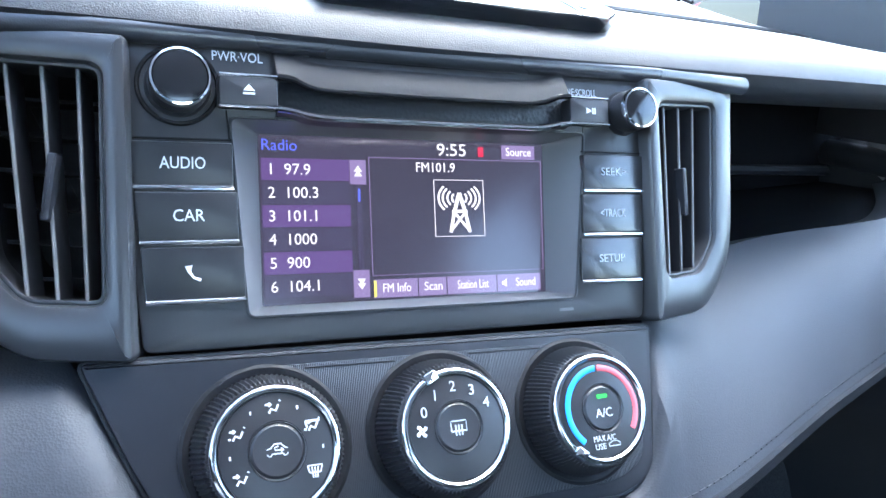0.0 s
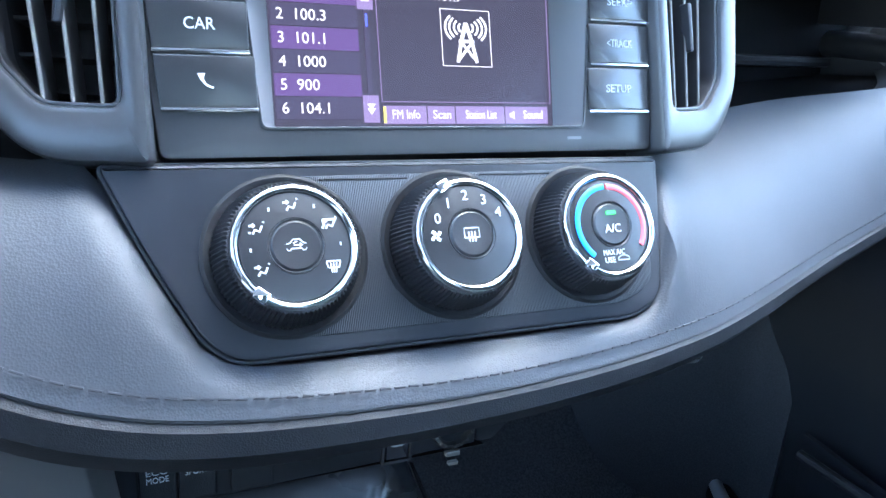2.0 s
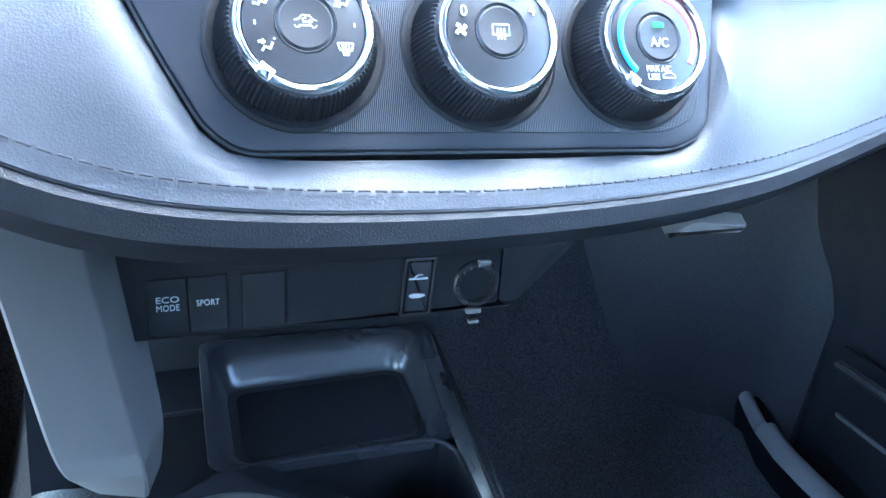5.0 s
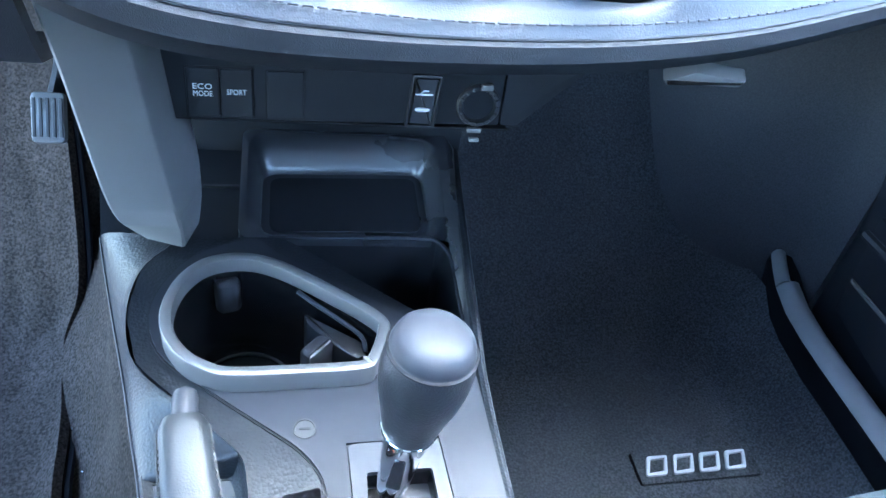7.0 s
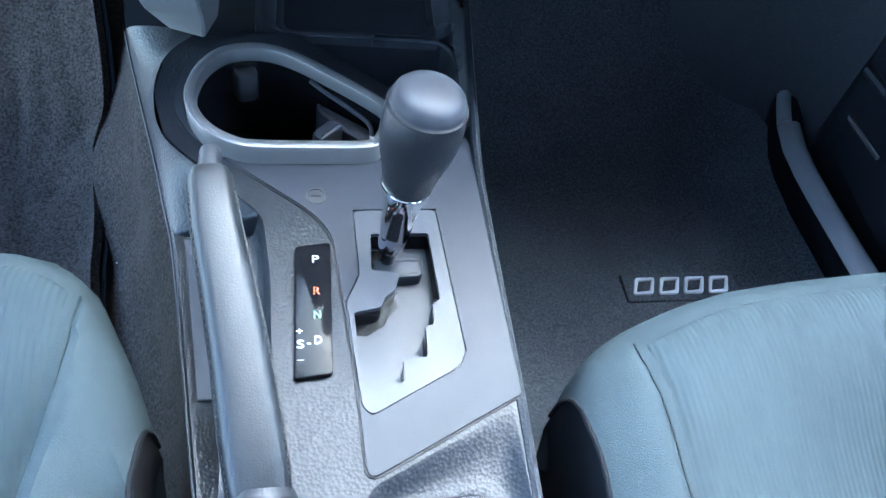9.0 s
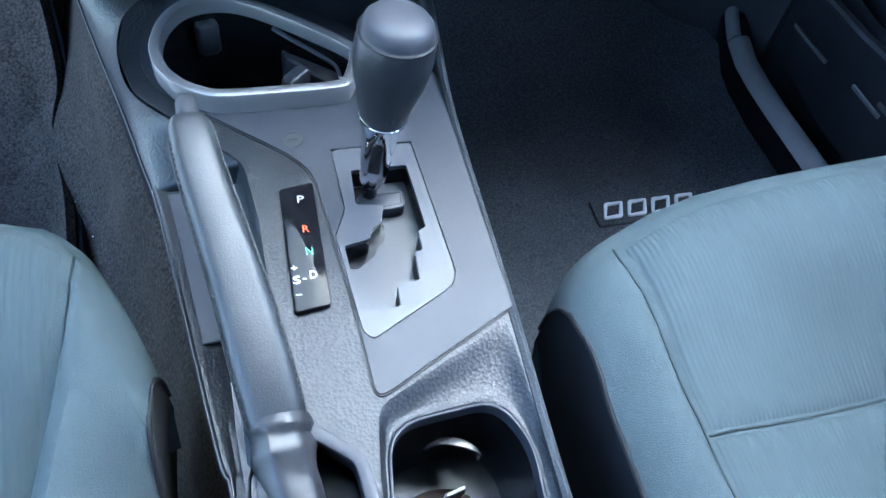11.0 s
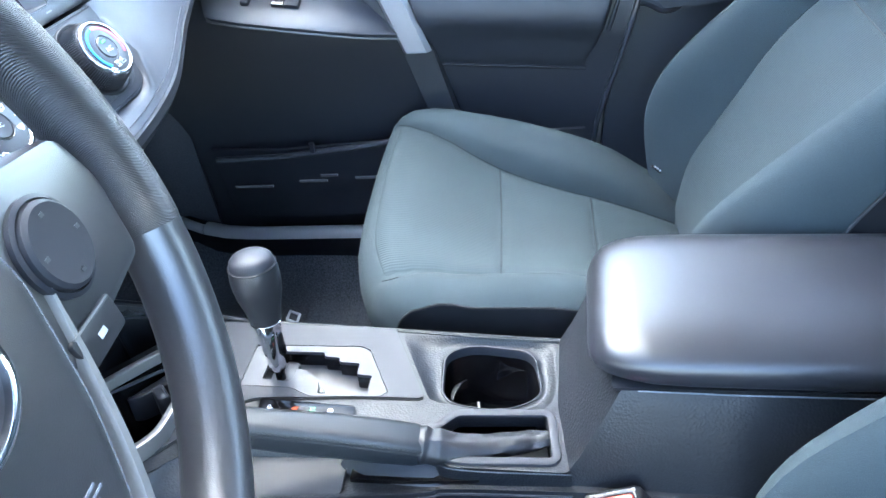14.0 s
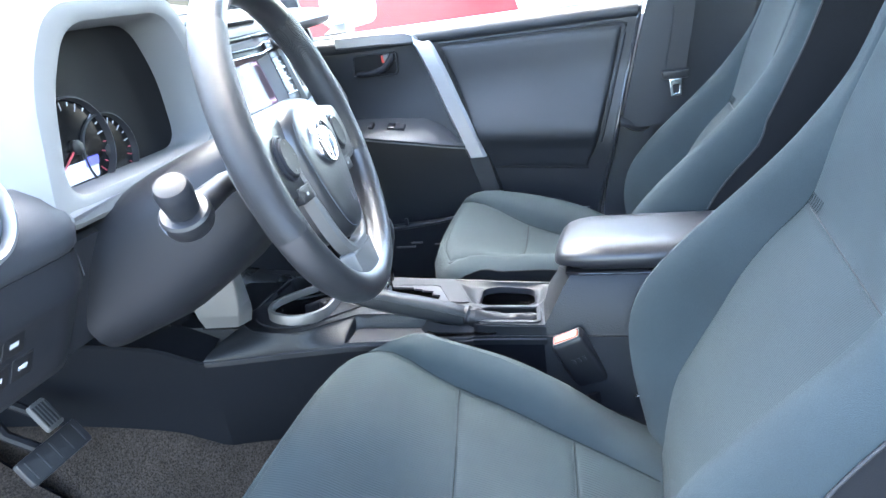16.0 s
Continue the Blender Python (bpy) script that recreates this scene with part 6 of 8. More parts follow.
def seat(cx, label, edge_in, wide, seam_in, seam_out, lift_in, rise_in, bow, cross, dy=0.0, dz=0.0, back_dy=0.0, back_x=0.0, back_wide=0.24):
    """A front seat: side bolsters, seamed inserts, dark sides. Widths run outwards from the edge beside the console."""
    s = 1 if cx > 0 else -1
    ob = thing("front_seat", (cx, -0.35, 0.0), label, "car seat", "front seats")

    def cushion(f, k):
        """f from -1, the edge beside the console, over the seams at -0.5 and 0.5, to the outer edge at 1; k along the profile."""
        i = min(int(k), len(CUSH) - 2)
        y, z = [CUSH[i][c] + (CUSH[i + 1][c] - CUSH[i][c]) * (k - i) for c in (0, 1)]
        di, do = smooth_lerp(seam_in, y), smooth_lerp(seam_out, y)
        front = max(0.0, min(1.0, (y + 0.30) / 0.16))
        li = smooth_lerp(lift_in, y)
        if f < -0.5:
            t = (-0.5 - f) / 0.5
            d = di * (1 - t)
            z += li * (1 - 0.06 * t) + smooth_lerp(rise_in, y) * math.sin(math.pi * t ** 0.8) - 0.009 * t ** 3
        elif f > 0.5:
            t = (f - 0.5) / 0.5
            d = do + (wide - do) * t
            z += smooth_lerp(OUT_RISE, y) * math.sin(math.pi * min(1.0, 0.12 + t * 0.88) ** 0.95) - 0.016 * t ** 4
        else:
            t = f + 0.5
            d = di + (do - di) * t
            z += li * (1 - t) ** 2 - 0.010 * math.sin(math.pi * t) * max(0.0, min(1.0, (-0.13 - y) / 0.10))
        z -= 0.0045 * math.exp(-((abs(f) - 0.5) / 0.045) ** 2) * max(0.0, min(1.0, (-0.115 - y) / 0.04))
        e = min(d, wide - d)
        if d > wide / 2 and e < 0.04:
            y -= front * (0.04 - math.sqrt(max(0.0, 0.0016 - (0.04 - e) ** 2))) * 0.9
        y -= front * smooth_lerp(bow, d)
        return Vector((edge_in + s * d, y + dy, z + dz))

    fs = [-1, -0.97, -0.93, -0.88, -0.82, -0.75, -0.68, -0.61, -0.56, -0.53, -0.5, -0.47, -0.44, -0.38, -0.28, -0.15, 0, 0.15, 0.28, 0.38, 0.44, 0.47, 0.5, 0.53, 0.57, 0.62, 0.68, 0.75, 0.82, 0.88, 0.93, 0.97, 1]
    ks = span(0, len(CUSH) - 1, 2 * (len(CUSH) - 1))
    bm = sheet(cushion, fs, ks, 0.008, side=-s)
    part("cushion", bm, M_FABRIC, ob, "grey-blue woven cloth cushion with raised bolsters")
    # ribbed insert panels laid into the cushion
    line = [lambda f: 5.2, lambda f: cross[0][0] + cross[0][1] * (f + 0.5), lambda f: cross[1][0] + cross[1][1] * (f + 0.5), lambda f: 16.9]
    for lo, hi in zip(line, line[1:]):
        def inset(f, v):
            a, b = lo(f) + 0.03, hi(f) - 0.03
            k = a + (b - a) * v
            return cushion(f, k) + Vector((0, 0, 0.0024 - 0.0034 * math.exp(-min((0.487 - abs(f)) / 0.012, (k - a) / 0.10, (b - k) / 0.10))))

        bm = sheet(inset, [-0.487, -0.48, -0.47, -0.455] + span(-0.43, 0.43, 24) + [0.455, 0.47, 0.48, 0.487], [0, 0.012, 0.03, 0.06] + span(0.12, 0.88, 12) + [0.94, 0.97, 0.988, 1], 0.0)
        part("insert", bm, M_INSERT, ob, "finely ribbed grey cloth insert")
    for k in line[1:3]:
        part("seam", tube([cushion(f, k(f)) + Vector((0, 0, 0.0002)) for f in span(-0.49, 0.49, 30)], 0.0009, 5), M_SEAM, ob)
    for f in (-0.5, 0.5):
        part("seam", tube([cushion(f, k) + Vector((0, 0, 0.0006)) for k in span(5.0, 16.9, 40)], 0.0009, 5), M_SEAM, ob)
    part("piping", tube([cushion(-1, k) + Vector((-s * 0.0006, 0, 0.0)) for k in span(2.0, 16.9, 40)], 0.0016, 6), M_SEATSIDE, ob)
    # dark skirt under the cushion
    up = [cushion(-1, k) for k in span(16.5, 2.5, 16)] + [cushion(f, 0) for f in span(-0.9, 0.9, 8)] + [cushion(1, k) for k in span(2.5, 16.5, 16)]
    up = [p - Vector((0, 0, 0.001)) for p in up]
    xm = edge_in + s * wide / 2
    rows = [up, [Vector((p.x + (0.001 if p.x > xm else -0.001), p.y, p.z - 0.025)) for p in up], [Vector((xm + (p.x - xm) * 0.99, p.y, min(p.z - 0.05, 0.27))) for p in up], [Vector((xm + (p.x - xm) * 0.96, p.y - 0.012 * (1 if p.y > -0.2 else 0), min(p.z - 0.09, 0.22))) for p in up], [Vector((xm + (p.x - xm) * 0.90, p.y - 0.03, 0.10)) for p in up]]
    part("skirt", ruled(*rows), M_SEATSIDE, ob, "dark cloth side of the cushion")
    part("frame", box(Matrix.Translation((cx, -0.33, 0)), (-0.13, -0.20, 0.03), (0.13, 0.16, 0.17)), M_DARK, ob, smooth=False)
    for d in (-0.13, 0.13):
        part("rail", box(Matrix.Translation((cx + d, -0.33, 0)), (-0.02, -0.26, -0.005), (0.02, 0.20, 0.032), 0.004), M_DARK, ob, "black seat rail")
    # backrest
    fs = [-1, -0.997, -0.988, -0.972, -0.95, -0.925, -0.90, -0.87, -0.84, -0.81, -0.78, -0.755, -0.73, -0.715, -0.70, -0.685, -0.66, -0.60, -0.5, -0.4, -0.3, -0.15, 0]
    fs = fs + [-f for f in fs[-2::-1]]
    zs = [0.18 + 0.0175 * k for k in range(45)]

    def back(f, z):
        a = abs(f)
        w = back_wide * smooth_lerp(BACKW, z)
        y0 = smooth_lerp(BACK, z)
        deep = smooth_lerp(CREST, z) - y0
        y = y0 - 0.020 * (1 - min(1.0, a / 0.70) ** 2) * lerp([(0.2, 0.2), (0.4, 0.6), (0.55, 1.0), (0.8, 0.4), (0.95, 0.0)], z)
        if a > 0.70:
            t = (a - 0.70) / 0.30
            if t < 0.5:
                b = (t / 0.5) ** 1.4 * (2.4 - 1.4 * t / 0.5)
            else:
                b = -0.12 + 1.12 * math.sqrt(max(0.0, 1 - ((t - 0.5) / 0.5) ** 2))
            y += deep * b * (1.0 if f * s < 0 or s > 0 else 0.72) - 0.024 * max(0.0, t - 0.5) ** 2 * 4 * (1 - max(0.0, min(1.0, deep / 0.05)))
        y -= 0.005 * math.exp(-((a - 0.70) / 0.018) ** 2)
        return Vector((back_x + f * w, y + back_dy, z))

    bm = sheet(back, fs, zs, 0.02, side=-1)
    part("backrest", bm, M_FABRIC, ob, "grey-blue woven cloth backrest with raised bolsters")
    zmid = lambda f: 0.531 - 0.012 * (1 - (f / 0.69) ** 2)
    for lo, hi in ((lambda f: 0.225, lambda f: zmid(f) - 0.0025), (lambda f: zmid(f) + 0.0025, lambda f: 0.90)):
        bm = sheet(lambda f, v: back(f, lo(f) + (hi(f) - lo(f)) * v) + Vector((0, 0.0030 - 0.0030 * max(abs(f) / 0.69, abs(2 * v - 1)) ** 10, 0)), [-0.69, -0.685, -0.67, -0.65] + span(-0.6, 0.6, 14) + [0.65, 0.67, 0.685, 0.69], [0, 0.01, 0.03, 0.06] + span(0.1, 0.9, 14) + [0.94, 0.97, 0.99, 1], 0.0)
        part("back_insert", bm, M_INSERT, ob, "finely ribbed grey cloth insert")
    for f in (-0.70, 0.70):
        part("seam", tube([back(f, z) + Vector((0, 0.0010, 0)) for z in span(0.22, 0.90, 40)], 0.0009, 5), M_SEAM, ob)
    part("seam", tube([back(f, zmid(f)) + Vector((0, 0.0006, 0)) for f in span(-0.69, 0.69, 20)], 0.0010, 5), M_THREAD, ob)
    gather = bmesh.new()
    for f in [-0.64 + 0.022 * k for k in range(6)] + [0.53 + 0.022 * k for k in range(6)]:
        tube([back(f, zmid(f) + 0.003 + d) + Vector((0, 0.0034, 0)) for d in (0.0, 0.006, 0.012)], 0.0005, 4, gather)
    tagged(part("gathers", gather, M_SEAM, ob, "short gathered stitches above the cross seam"), kind="stuff")
    # dark sides and shell behind
    for sg in (-1, 1):
        e0 = [back(sg, z) for z in zs]
        rows = [[p + Vector((0, 0.001, 0)) for p in e0], [p + Vector((sg * 0.004, -0.020, 0)) for p in e0], [p + Vector((0, -0.07, 0)) for p in e0], [p + Vector((-sg * 0.02, -0.13, -0.01)) for p in e0]]
        part("side_panel", ruled(*rows), M_SEATSIDE, ob, "black cloth side of the backrest")
        part("piping", tube([p + Vector((sg * 0.001, 0.000, 0)) for p in e0], 0.0016, 6), M_THREAD, ob)
    bm = sheet(lambda f, z: Vector((back_x + f * 0.94 * back_wide * smooth_lerp(BACKW, z), smooth_lerp(BACK, z) + back_dy - 0.13, z)), span(-1, 1, 10), zs, 0.004)
    part("back_shell", bm, M_SEATSIDE, ob)
    # headrest on two posts
    for d in (-0.06, 0.06):
        part("headrest_post", tube([(cx + d, -0.93, 0.93), (cx + d, -0.95, 1.02)], 0.006, 8), M_CHROME, ob)
    rings = []
    for z, w, dpt in ((0.985, 0.085, 0.030), (1.0, 0.115, 0.045), (1.05, 0.128, 0.052), (1.10, 0.122, 0.048), (1.13, 0.10, 0.035)):
        rings.append([Vector((cx + w * math.copysign(abs(math.cos(a)) ** 0.6, math.cos(a)), -0.955 + dpt * math.copysign(abs(math.sin(a)) ** 0.7, math.sin(a)), z)) for a in [2 * math.pi * k / 24 for k in range(24)]])
    part("headrest", loft(rings), M_FABRIC, ob)
    return ob


seat(-0.365, "grey-blue cloth driver's seat with raised side bolsters", -0.160, 0.430, [(-0.56, 0.118), (-0.44, 0.103), (-0.36, 0.080), (-0.27, 0.058), (-0.18, 0.042), (-0.10, 0.04)], [(-0.56, 0.335), (-0.36, 0.335), (-0.27, 0.360), (-0.17, 0.395), (-0.10, 0.415)], [(-0.56, 0.0), (-0.1, 0.0)], OUT_RISE, [(0.0, 0.120), (0.012, 0.088), (0.025, 0.060), (0.045, 0.025), (0.08, 0.005), (0.2, 0.0), (0.44, 0.012)], ((10.375, 1.28), (14.27, 0.73)), 0.020, 0.0, 0.0, -0.365, 0.245)
seat(0.300, "grey-blue cloth passenger seat with raised side bolsters", 0.083, 0.462, [(-0.56, 0.045), (-0.40, 0.042), (-0.17, 0.042), (-0.13, 0.040), (-0.10, 0.038)], [(-0.56, 0.330), (-0.42, 0.325), (-0.36, 0.325), (-0.27, 0.347), (-0.17, 0.390), (-0.10, 0.430)], [(-0.56, 0.035), (-0.48, 0.060), (-0.40, 0.074), (-0.31, 0.052), (-0.25, 0.030), (-0.20, 0.012), (-0.15, 0.0), (-0.10, 0.0)], [(-0.56, 0.004), (-0.4, 0.008), (-0.2, 0.007), (-0.1, 0.0)], [(0.0, 0.095), (0.010, 0.080), (0.025, 0.066), (0.055, 0.048), (0.115, 0.026), (0.215, 0.012), (0.32, 0.004), (0.46, 0.0)], ((10.75, -0.75), (13.45, -0.30)), 0.0, 0.007, 0.022, 0.305, 0.215)

# seat belt buckle beside the driver's cushion
BK = Matrix.Translation((-0.122, -0.425, 0.300)) @ Matrix.Rotation(radians(-22), 4, "X") @ Matrix.Rotation(radians(-14), 4, "Y")
buckle = thing("seat_belt_buckle", (-0.12, -0.43, 0.25), "black seat belt buckle with a red release button", "belt buckle")
BO = rpoly([(-0.014, -0.024), (0.014, -0.024), (0.014, 0.024), (-0.014, 0.024)], 0.006)
part("housing", loft([place(BK, BO, -0.085), place(BK, shrink(BO, -0.001), -0.03), place(BK, BO, 0.020), place(BK, shrink(BO, 0.0015), 0.026), place(BK, shrink(BO, 0.004), 0.0285)]), M_UNIT, buckle)
part("release", slab(BK, rpoly([(-0.0095, -0.0185), (0.0055, -0.0185), (0.0055, 0.0185), (-0.0095, 0.0185)], 0.004), 0.026, 0.0315, 0.0025), M_RED, buckle, "red release button")
part("surround", rim(BK, rpoly([(-0.0118, -0.0210), (0.0078, -0.0210), (0.0078, 0.0210), (-0.0118, 0.0210)], 0.005), rpoly([(-0.0098, -0.0188), (0.0058, -0.0188), (0.0058, 0.0188), (-0.0098, 0.0188)], 0.004), 0.024, 0.0300, 0.001), M_BEZEL, buckle, "grey surround")
for k in range(3):
    part("print", box(BK, (-0.0152, -0.012 + 0.008 * k, -0.012), (-0.0140, -0.0075 + 0.008 * k, -0.004)), M_BEZEL, buckle, smooth=False)
part("stalk", tube([(-0.118, -0.445, 0.23), (-0.112, -0.47, 0.12), (-0.11, -0.48, 0.02)], 0.012, 8), M_DARK, buckle)

# plastic cover clips where cushion and backrest meet
def seat_clip(x, y, z, turn, label):
    K_ = Matrix.Translation((x, y, z)) @ Matrix.Rotation(radians(turn), 4, "Z")
    ob = thing("trim_clip", (x, y, z), label, "clip", "seat cover clips")
    for k in range(3):
        part("tooth", box(K_ @ Matrix.Translation((-0.004 + 0.005 * k, 0.005 - 0.004 * k, 0.006 - 0.006 * k)) @ Matrix.Rotation(radians(30), 4, "Y"), (-0.0055, -0.0015, -0.0012), (0.0055, 0.0015, 0.0012), 0.0005), M_GREYPRINT, ob, smooth=False)
    part("strap", tube([K_ @ Vector(p) for p in ((-0.008, 0.009, 0.010), (0.0, 0.002, 0.001), (0.009, -0.004, -0.010))], 0.0022, 6), M_DARK, ob)


seat_clip(0.444, -0.499, 0.290, 0, "pale plastic seat cover clip beside the passenger cushion")
seat_clip(-0.1165, -0.512, 0.218, 20, "pale plastic seat cover clip beside the driver's cushion")

# ---- passenger door ----
door = thing("door_1", (0.62, -0.1, 0.1), "charcoal passenger door with a silver diagonal trim and pull handle", "car door", kind="structure")


def skin(y, z):
    """The inner face of the door: upper roll, hollow for the handle, lower wall."""
    x = lerp([(0.05, 0.635), (0.20, 0.628), (0.33, 0.612), (0.45, 0.585), (0.52, 0.592), (0.60, 0.612), (0.66, 0.610), (0.70, 0.606), (0.72, 0.610), (0.735, 0.640)], z)
    return Vector((x + 0.12 * max(0.0, y - 0.25) ** 1.2, y, z))


REAR = [(0.05, -0.405), (0.26, -0.412), (0.41, -0.452), (0.49, -0.472), (0.69, -0.524), (0.74, -0.536)]
bm = sheet(lambda u, z: skin(0.50 + (smooth_lerp(REAR, z) - 0.50) * u, z), span(0, 1, 40), [0.06, 0.12, 0.2, 0.28, 0.33, 0.38, 0.42, 0.45, 0.48, 0.52, 0.56, 0.6, 0.64, 0.67, 0.69, 0.70, 0.71, 0.72, 0.728, 0.735], 0.03)
part("panel", bm, M_DOOR, door, "charcoal moulded door panel")
part("outer_skin", box(IDENT, (0.68, -0.62, -0.05), (0.71, 0.55, 0.70)), M_BODY, door, smooth=False)
part("belt_roll", tube([skin(y, 0.712) + Vector((0.003, 0, 0.002)) for y in span(-0.53, 0.46, 24)], 0.015, 12), M_DOORSOFT, door, "padded roll under the window")
# soft panel behind the diagonal
FRONT = [(0.395, -0.178), (0.42, -0.171), (0.494, -0.150), (0.60, -0.114), (0.689, -0.086)]
BACKE = [(0.395, -0.402), (0.42, -0.418), (0.45, -0.430), (0.56, -0.462), (0.689, -0.497)]
PUFF = [(0.0, -0.002), (0.03, 0.002), (0.10, 0.005), (0.18, 0.010), (0.24, 0.021), (0.29, 0.026), (0.35, 0.025), (0.45, 0.017), (0.60, 0.010), (0.80, 0.007), (0.97, 0.005), (1.0, -0.002)]


def soft(u, v):
    """The padded panel: u from the diagonal to the rear, v from its lower edge up."""
    z = 0.402 - 0.022 * u + (0.288 + 0.020 * u) * v
    y = smooth_lerp(FRONT, z) + (smooth_lerp(BACKE, z) - smooth_lerp(FRONT, z)) * u
    end = min(1.0, min(u, 1 - u) / 0.035)
    return skin(y, z) + Vector((-(smooth_lerp(PUFF, v) + 0.002) * math.sqrt(max(0.0, end * (2 - end))) + 0.002, 0, 0))


bm = sheet(soft, [0, 0.006, 0.015, 0.025, 0.04] + span(0.08, 0.92, 16) + [0.96, 0.975, 0.985, 0.994, 1], [0, 0.015, 0.03, 0.06, 0.1, 0.14, 0.18, 0.21, 0.24, 0.265, 0.29, 0.32, 0.35, 0.4, 0.46, 0.53, 0.6, 0.7, 0.8, 0.9, 0.96, 0.985, 1], 0.0)
part("soft_panel", bm, M_DOORSOFT, door, "soft padded panel with a rolled lower ledge")
edge_l = [soft(1.0, v) + Vector((-0.003, -0.007, 0)) for v in span(0.20, 1.0, 14)]
part("panel_edge", tube(edge_l + [soft(u, 1.0) + Vector((-0.003, 0, 0.006)) for u in span(0.97, 0.0, 16)], 0.0034, 8), M_DOORSOFT, door, "raised moulding round the padded panel")
part("panel_groove", tube([soft(u, 0.0) + Vector((-0.001, 0, -0.001)) for u in span(0, 1, 16)], 0.0022, 6), M_DARK, door)
# silver diagonal strip
DG = [(0.600, 0.16, 0.726), (0.590, 0.02, 0.722), (0.582, -0.045, 0.712), (0.575, -0.075, 0.66), (0.572, -0.11, 0.56), (0.568, -0.150, 0.445), (0.568, -0.153, 0.437)]
rows_ = []
for i, p in enumerate(spline(DG, 6)):
    f = i / 36
    w = 0.022 if f > 0.4 else 0.015 + 0.007 * f / 0.4
    d = Vector((0, 1, 0)) if f > 0.35 else Vector((0, 0.5 * f / 0.35 * 2, 1)).normalized()
    rows_.append([p + d * w, p + Vector((-0.008, 0, 0)) + d * w * 0.7, p + Vector((-0.008, 0, 0)) - d * w * 0.7, p - d * w, p + Vector((0.02, 0, 0))])
part("diagonal_trim", loft(rows_), M_SILVER, door, "satin silver diagonal grip")
part("diagonal_foot", loft([[Vector(p) for p in r] for r in ([(0.575, -0.128, 0.437), (0.575, -0.175, 0.437), (0.600, -0.175, 0.437), (0.600, -0.128, 0.437)], [(0.580, -0.165, 0.30), (0.580, -0.205, 0.30), (0.605, -0.205, 0.30), (0.605, -0.165, 0.30)])]), M_DOORSOFT, door)
# armrest with switches
AM = [(0.185, 0.545, 0.150, 0.524, 0.530), (0.17, 0.547, 0.138, 0.522, 0.524), (0.10, 0.545, 0.090, 0.513, 0.521), (0.03, 0.541, 0.030, 0.503, 0.521), (-0.03, 0.537, -0.035, 0.491, 0.525), (-0.065, 0.522, -0.080, 0.480, 0.536), (-0.095, 0.490, -0.112, 0.472, 0.550), (-0.112, 0.462, -0.131, 0.466, 0.562)]
rows_ = []
for yo, zo, yi, zi, xi in AM:
    o_, i_ = Vector((0.604, yo, zo)), Vector((xi, yi, zi))
    rows_.append([o_, o_.lerp(i_, 0.5), o_.lerp(i_, 0.94), i_ + Vector((0, 0, -0.003)), i_ + Vector((0.004, 0, -0.009)), i_ + Vector((0.030, 0, -0.016)), Vector((0.604, yo, zi - 0.02))])
arm_d = part("door_armrest", loft(rows_), M_DOORARM, door, "grey switch armrest")
part("armrest_line", tube([r[4] + Vector((-0.001, 0, -0.001)) for r in rows_], 0.0016, 6), M_STRUT, door, "pale edge under the armrest")
SWM = axes((0.562, 0.045, 0.5245), (0, -1, -0.13), (1, 0, 0.44))
for u0, u1, m, lb in ((-0.055, -0.043, M_SATIN, "door lock switch"), (-0.008, 0.012, M_GLOSS, "black window switch"), (0.012, 0.034, M_SATIN, "window switch surround")):
    part("switch", slab(SWM, rpoly([(u0, -0.010), (u1, -0.010), (u1, 0.010), (u0, 0.010)], 0.002), -0.004, 0.005, 0.001), m, arm_d, lb)
# inner handle in its cup
HM = axes((0.606, 0.075, 0.668), (0, -1, 0), (0, 0, 1))
cup = rpoly([(-0.060, -0.026), (0.055, -0.030), (0.060, 0.024), (-0.052, 0.026)], 0.012, 6)
hc = part("handle_cup", rim(HM, cup, shrink(cup, 0.004), -0.004, 0.006, 0.002), M_DOOR, door, "rounded handle recess")
part("cup_floor", slab(HM, shrink(cup, 0.003), -0.002, 0.001), M_DARK, hc)
part("pull_handle", tube([HM @ Vector(p) for p in ((-0.045, -0.018, 0.006), (-0.01, -0.020, 0.010), (0.025, -0.012, 0.012), (0.045, 0.008, 0.010), (0.048, 0.020, 0.008))], [0.006, 0.007, 0.008, 0.009, 0.007], 10), M_SATIN, hc, "dark grey pull handle")
part("lock_tab", box(HM, (0.028, 0.004, 0.004), (0.040, 0.020, 0.014), 0.002), M_STRUT, hc, "grey lock tab")
part("lock_mark", box(HM, (0.022, 0.002, 0.006), (0.0275, 0.018, 0.012), 0.001), M_RED, hc, "red unlocked mark")
# map pocket and bottle holder low on the door
part("pocket_edge", tube([(0.555, 0.22, 0.268), (0.552, 0.10, 0.272), (0.548, 0.0, 0.283), (0.545, -0.06, 0.292), (0.545, -0.12, 0.30)], 0.006, 8), M_DOOR, door, "upper edge of the map pocket")
bm = sheet(lambda y, v: (0.566 + 0.020 * v + 0.03 * max(0.0, y - 0.1) / 0.15, y, 0.268 + 0.02 * lerp([(-0.4, 1.4), (0.0, 0.8), (0.25, 0)], y) - 0.15 * v), span(-0.40, 0.25, 16), span(0, 1, 4), 0.006)
part("map_pocket", bm, M_DOOR, door, "dark map pocket")
for (y0, y1, z) in ((0.20, 0.13, 0.214), (0.08, 0.03, 0.222), (0.04, 0.01, 0.232), (-0.02, -0.10, 0.226)):
    part("pocket_slot", box(IDENT, (0.5515, min(y0, y1), z), (0.5545, max(y0, y1), z + 0.004)), M_STRUT, door, smooth=False)
part("pocket_clip", box(IDENT, (0.540, 0.035, 0.284), (0.546, 0.043, 0.302), 0.001), M_SATIN, door, smooth=False)
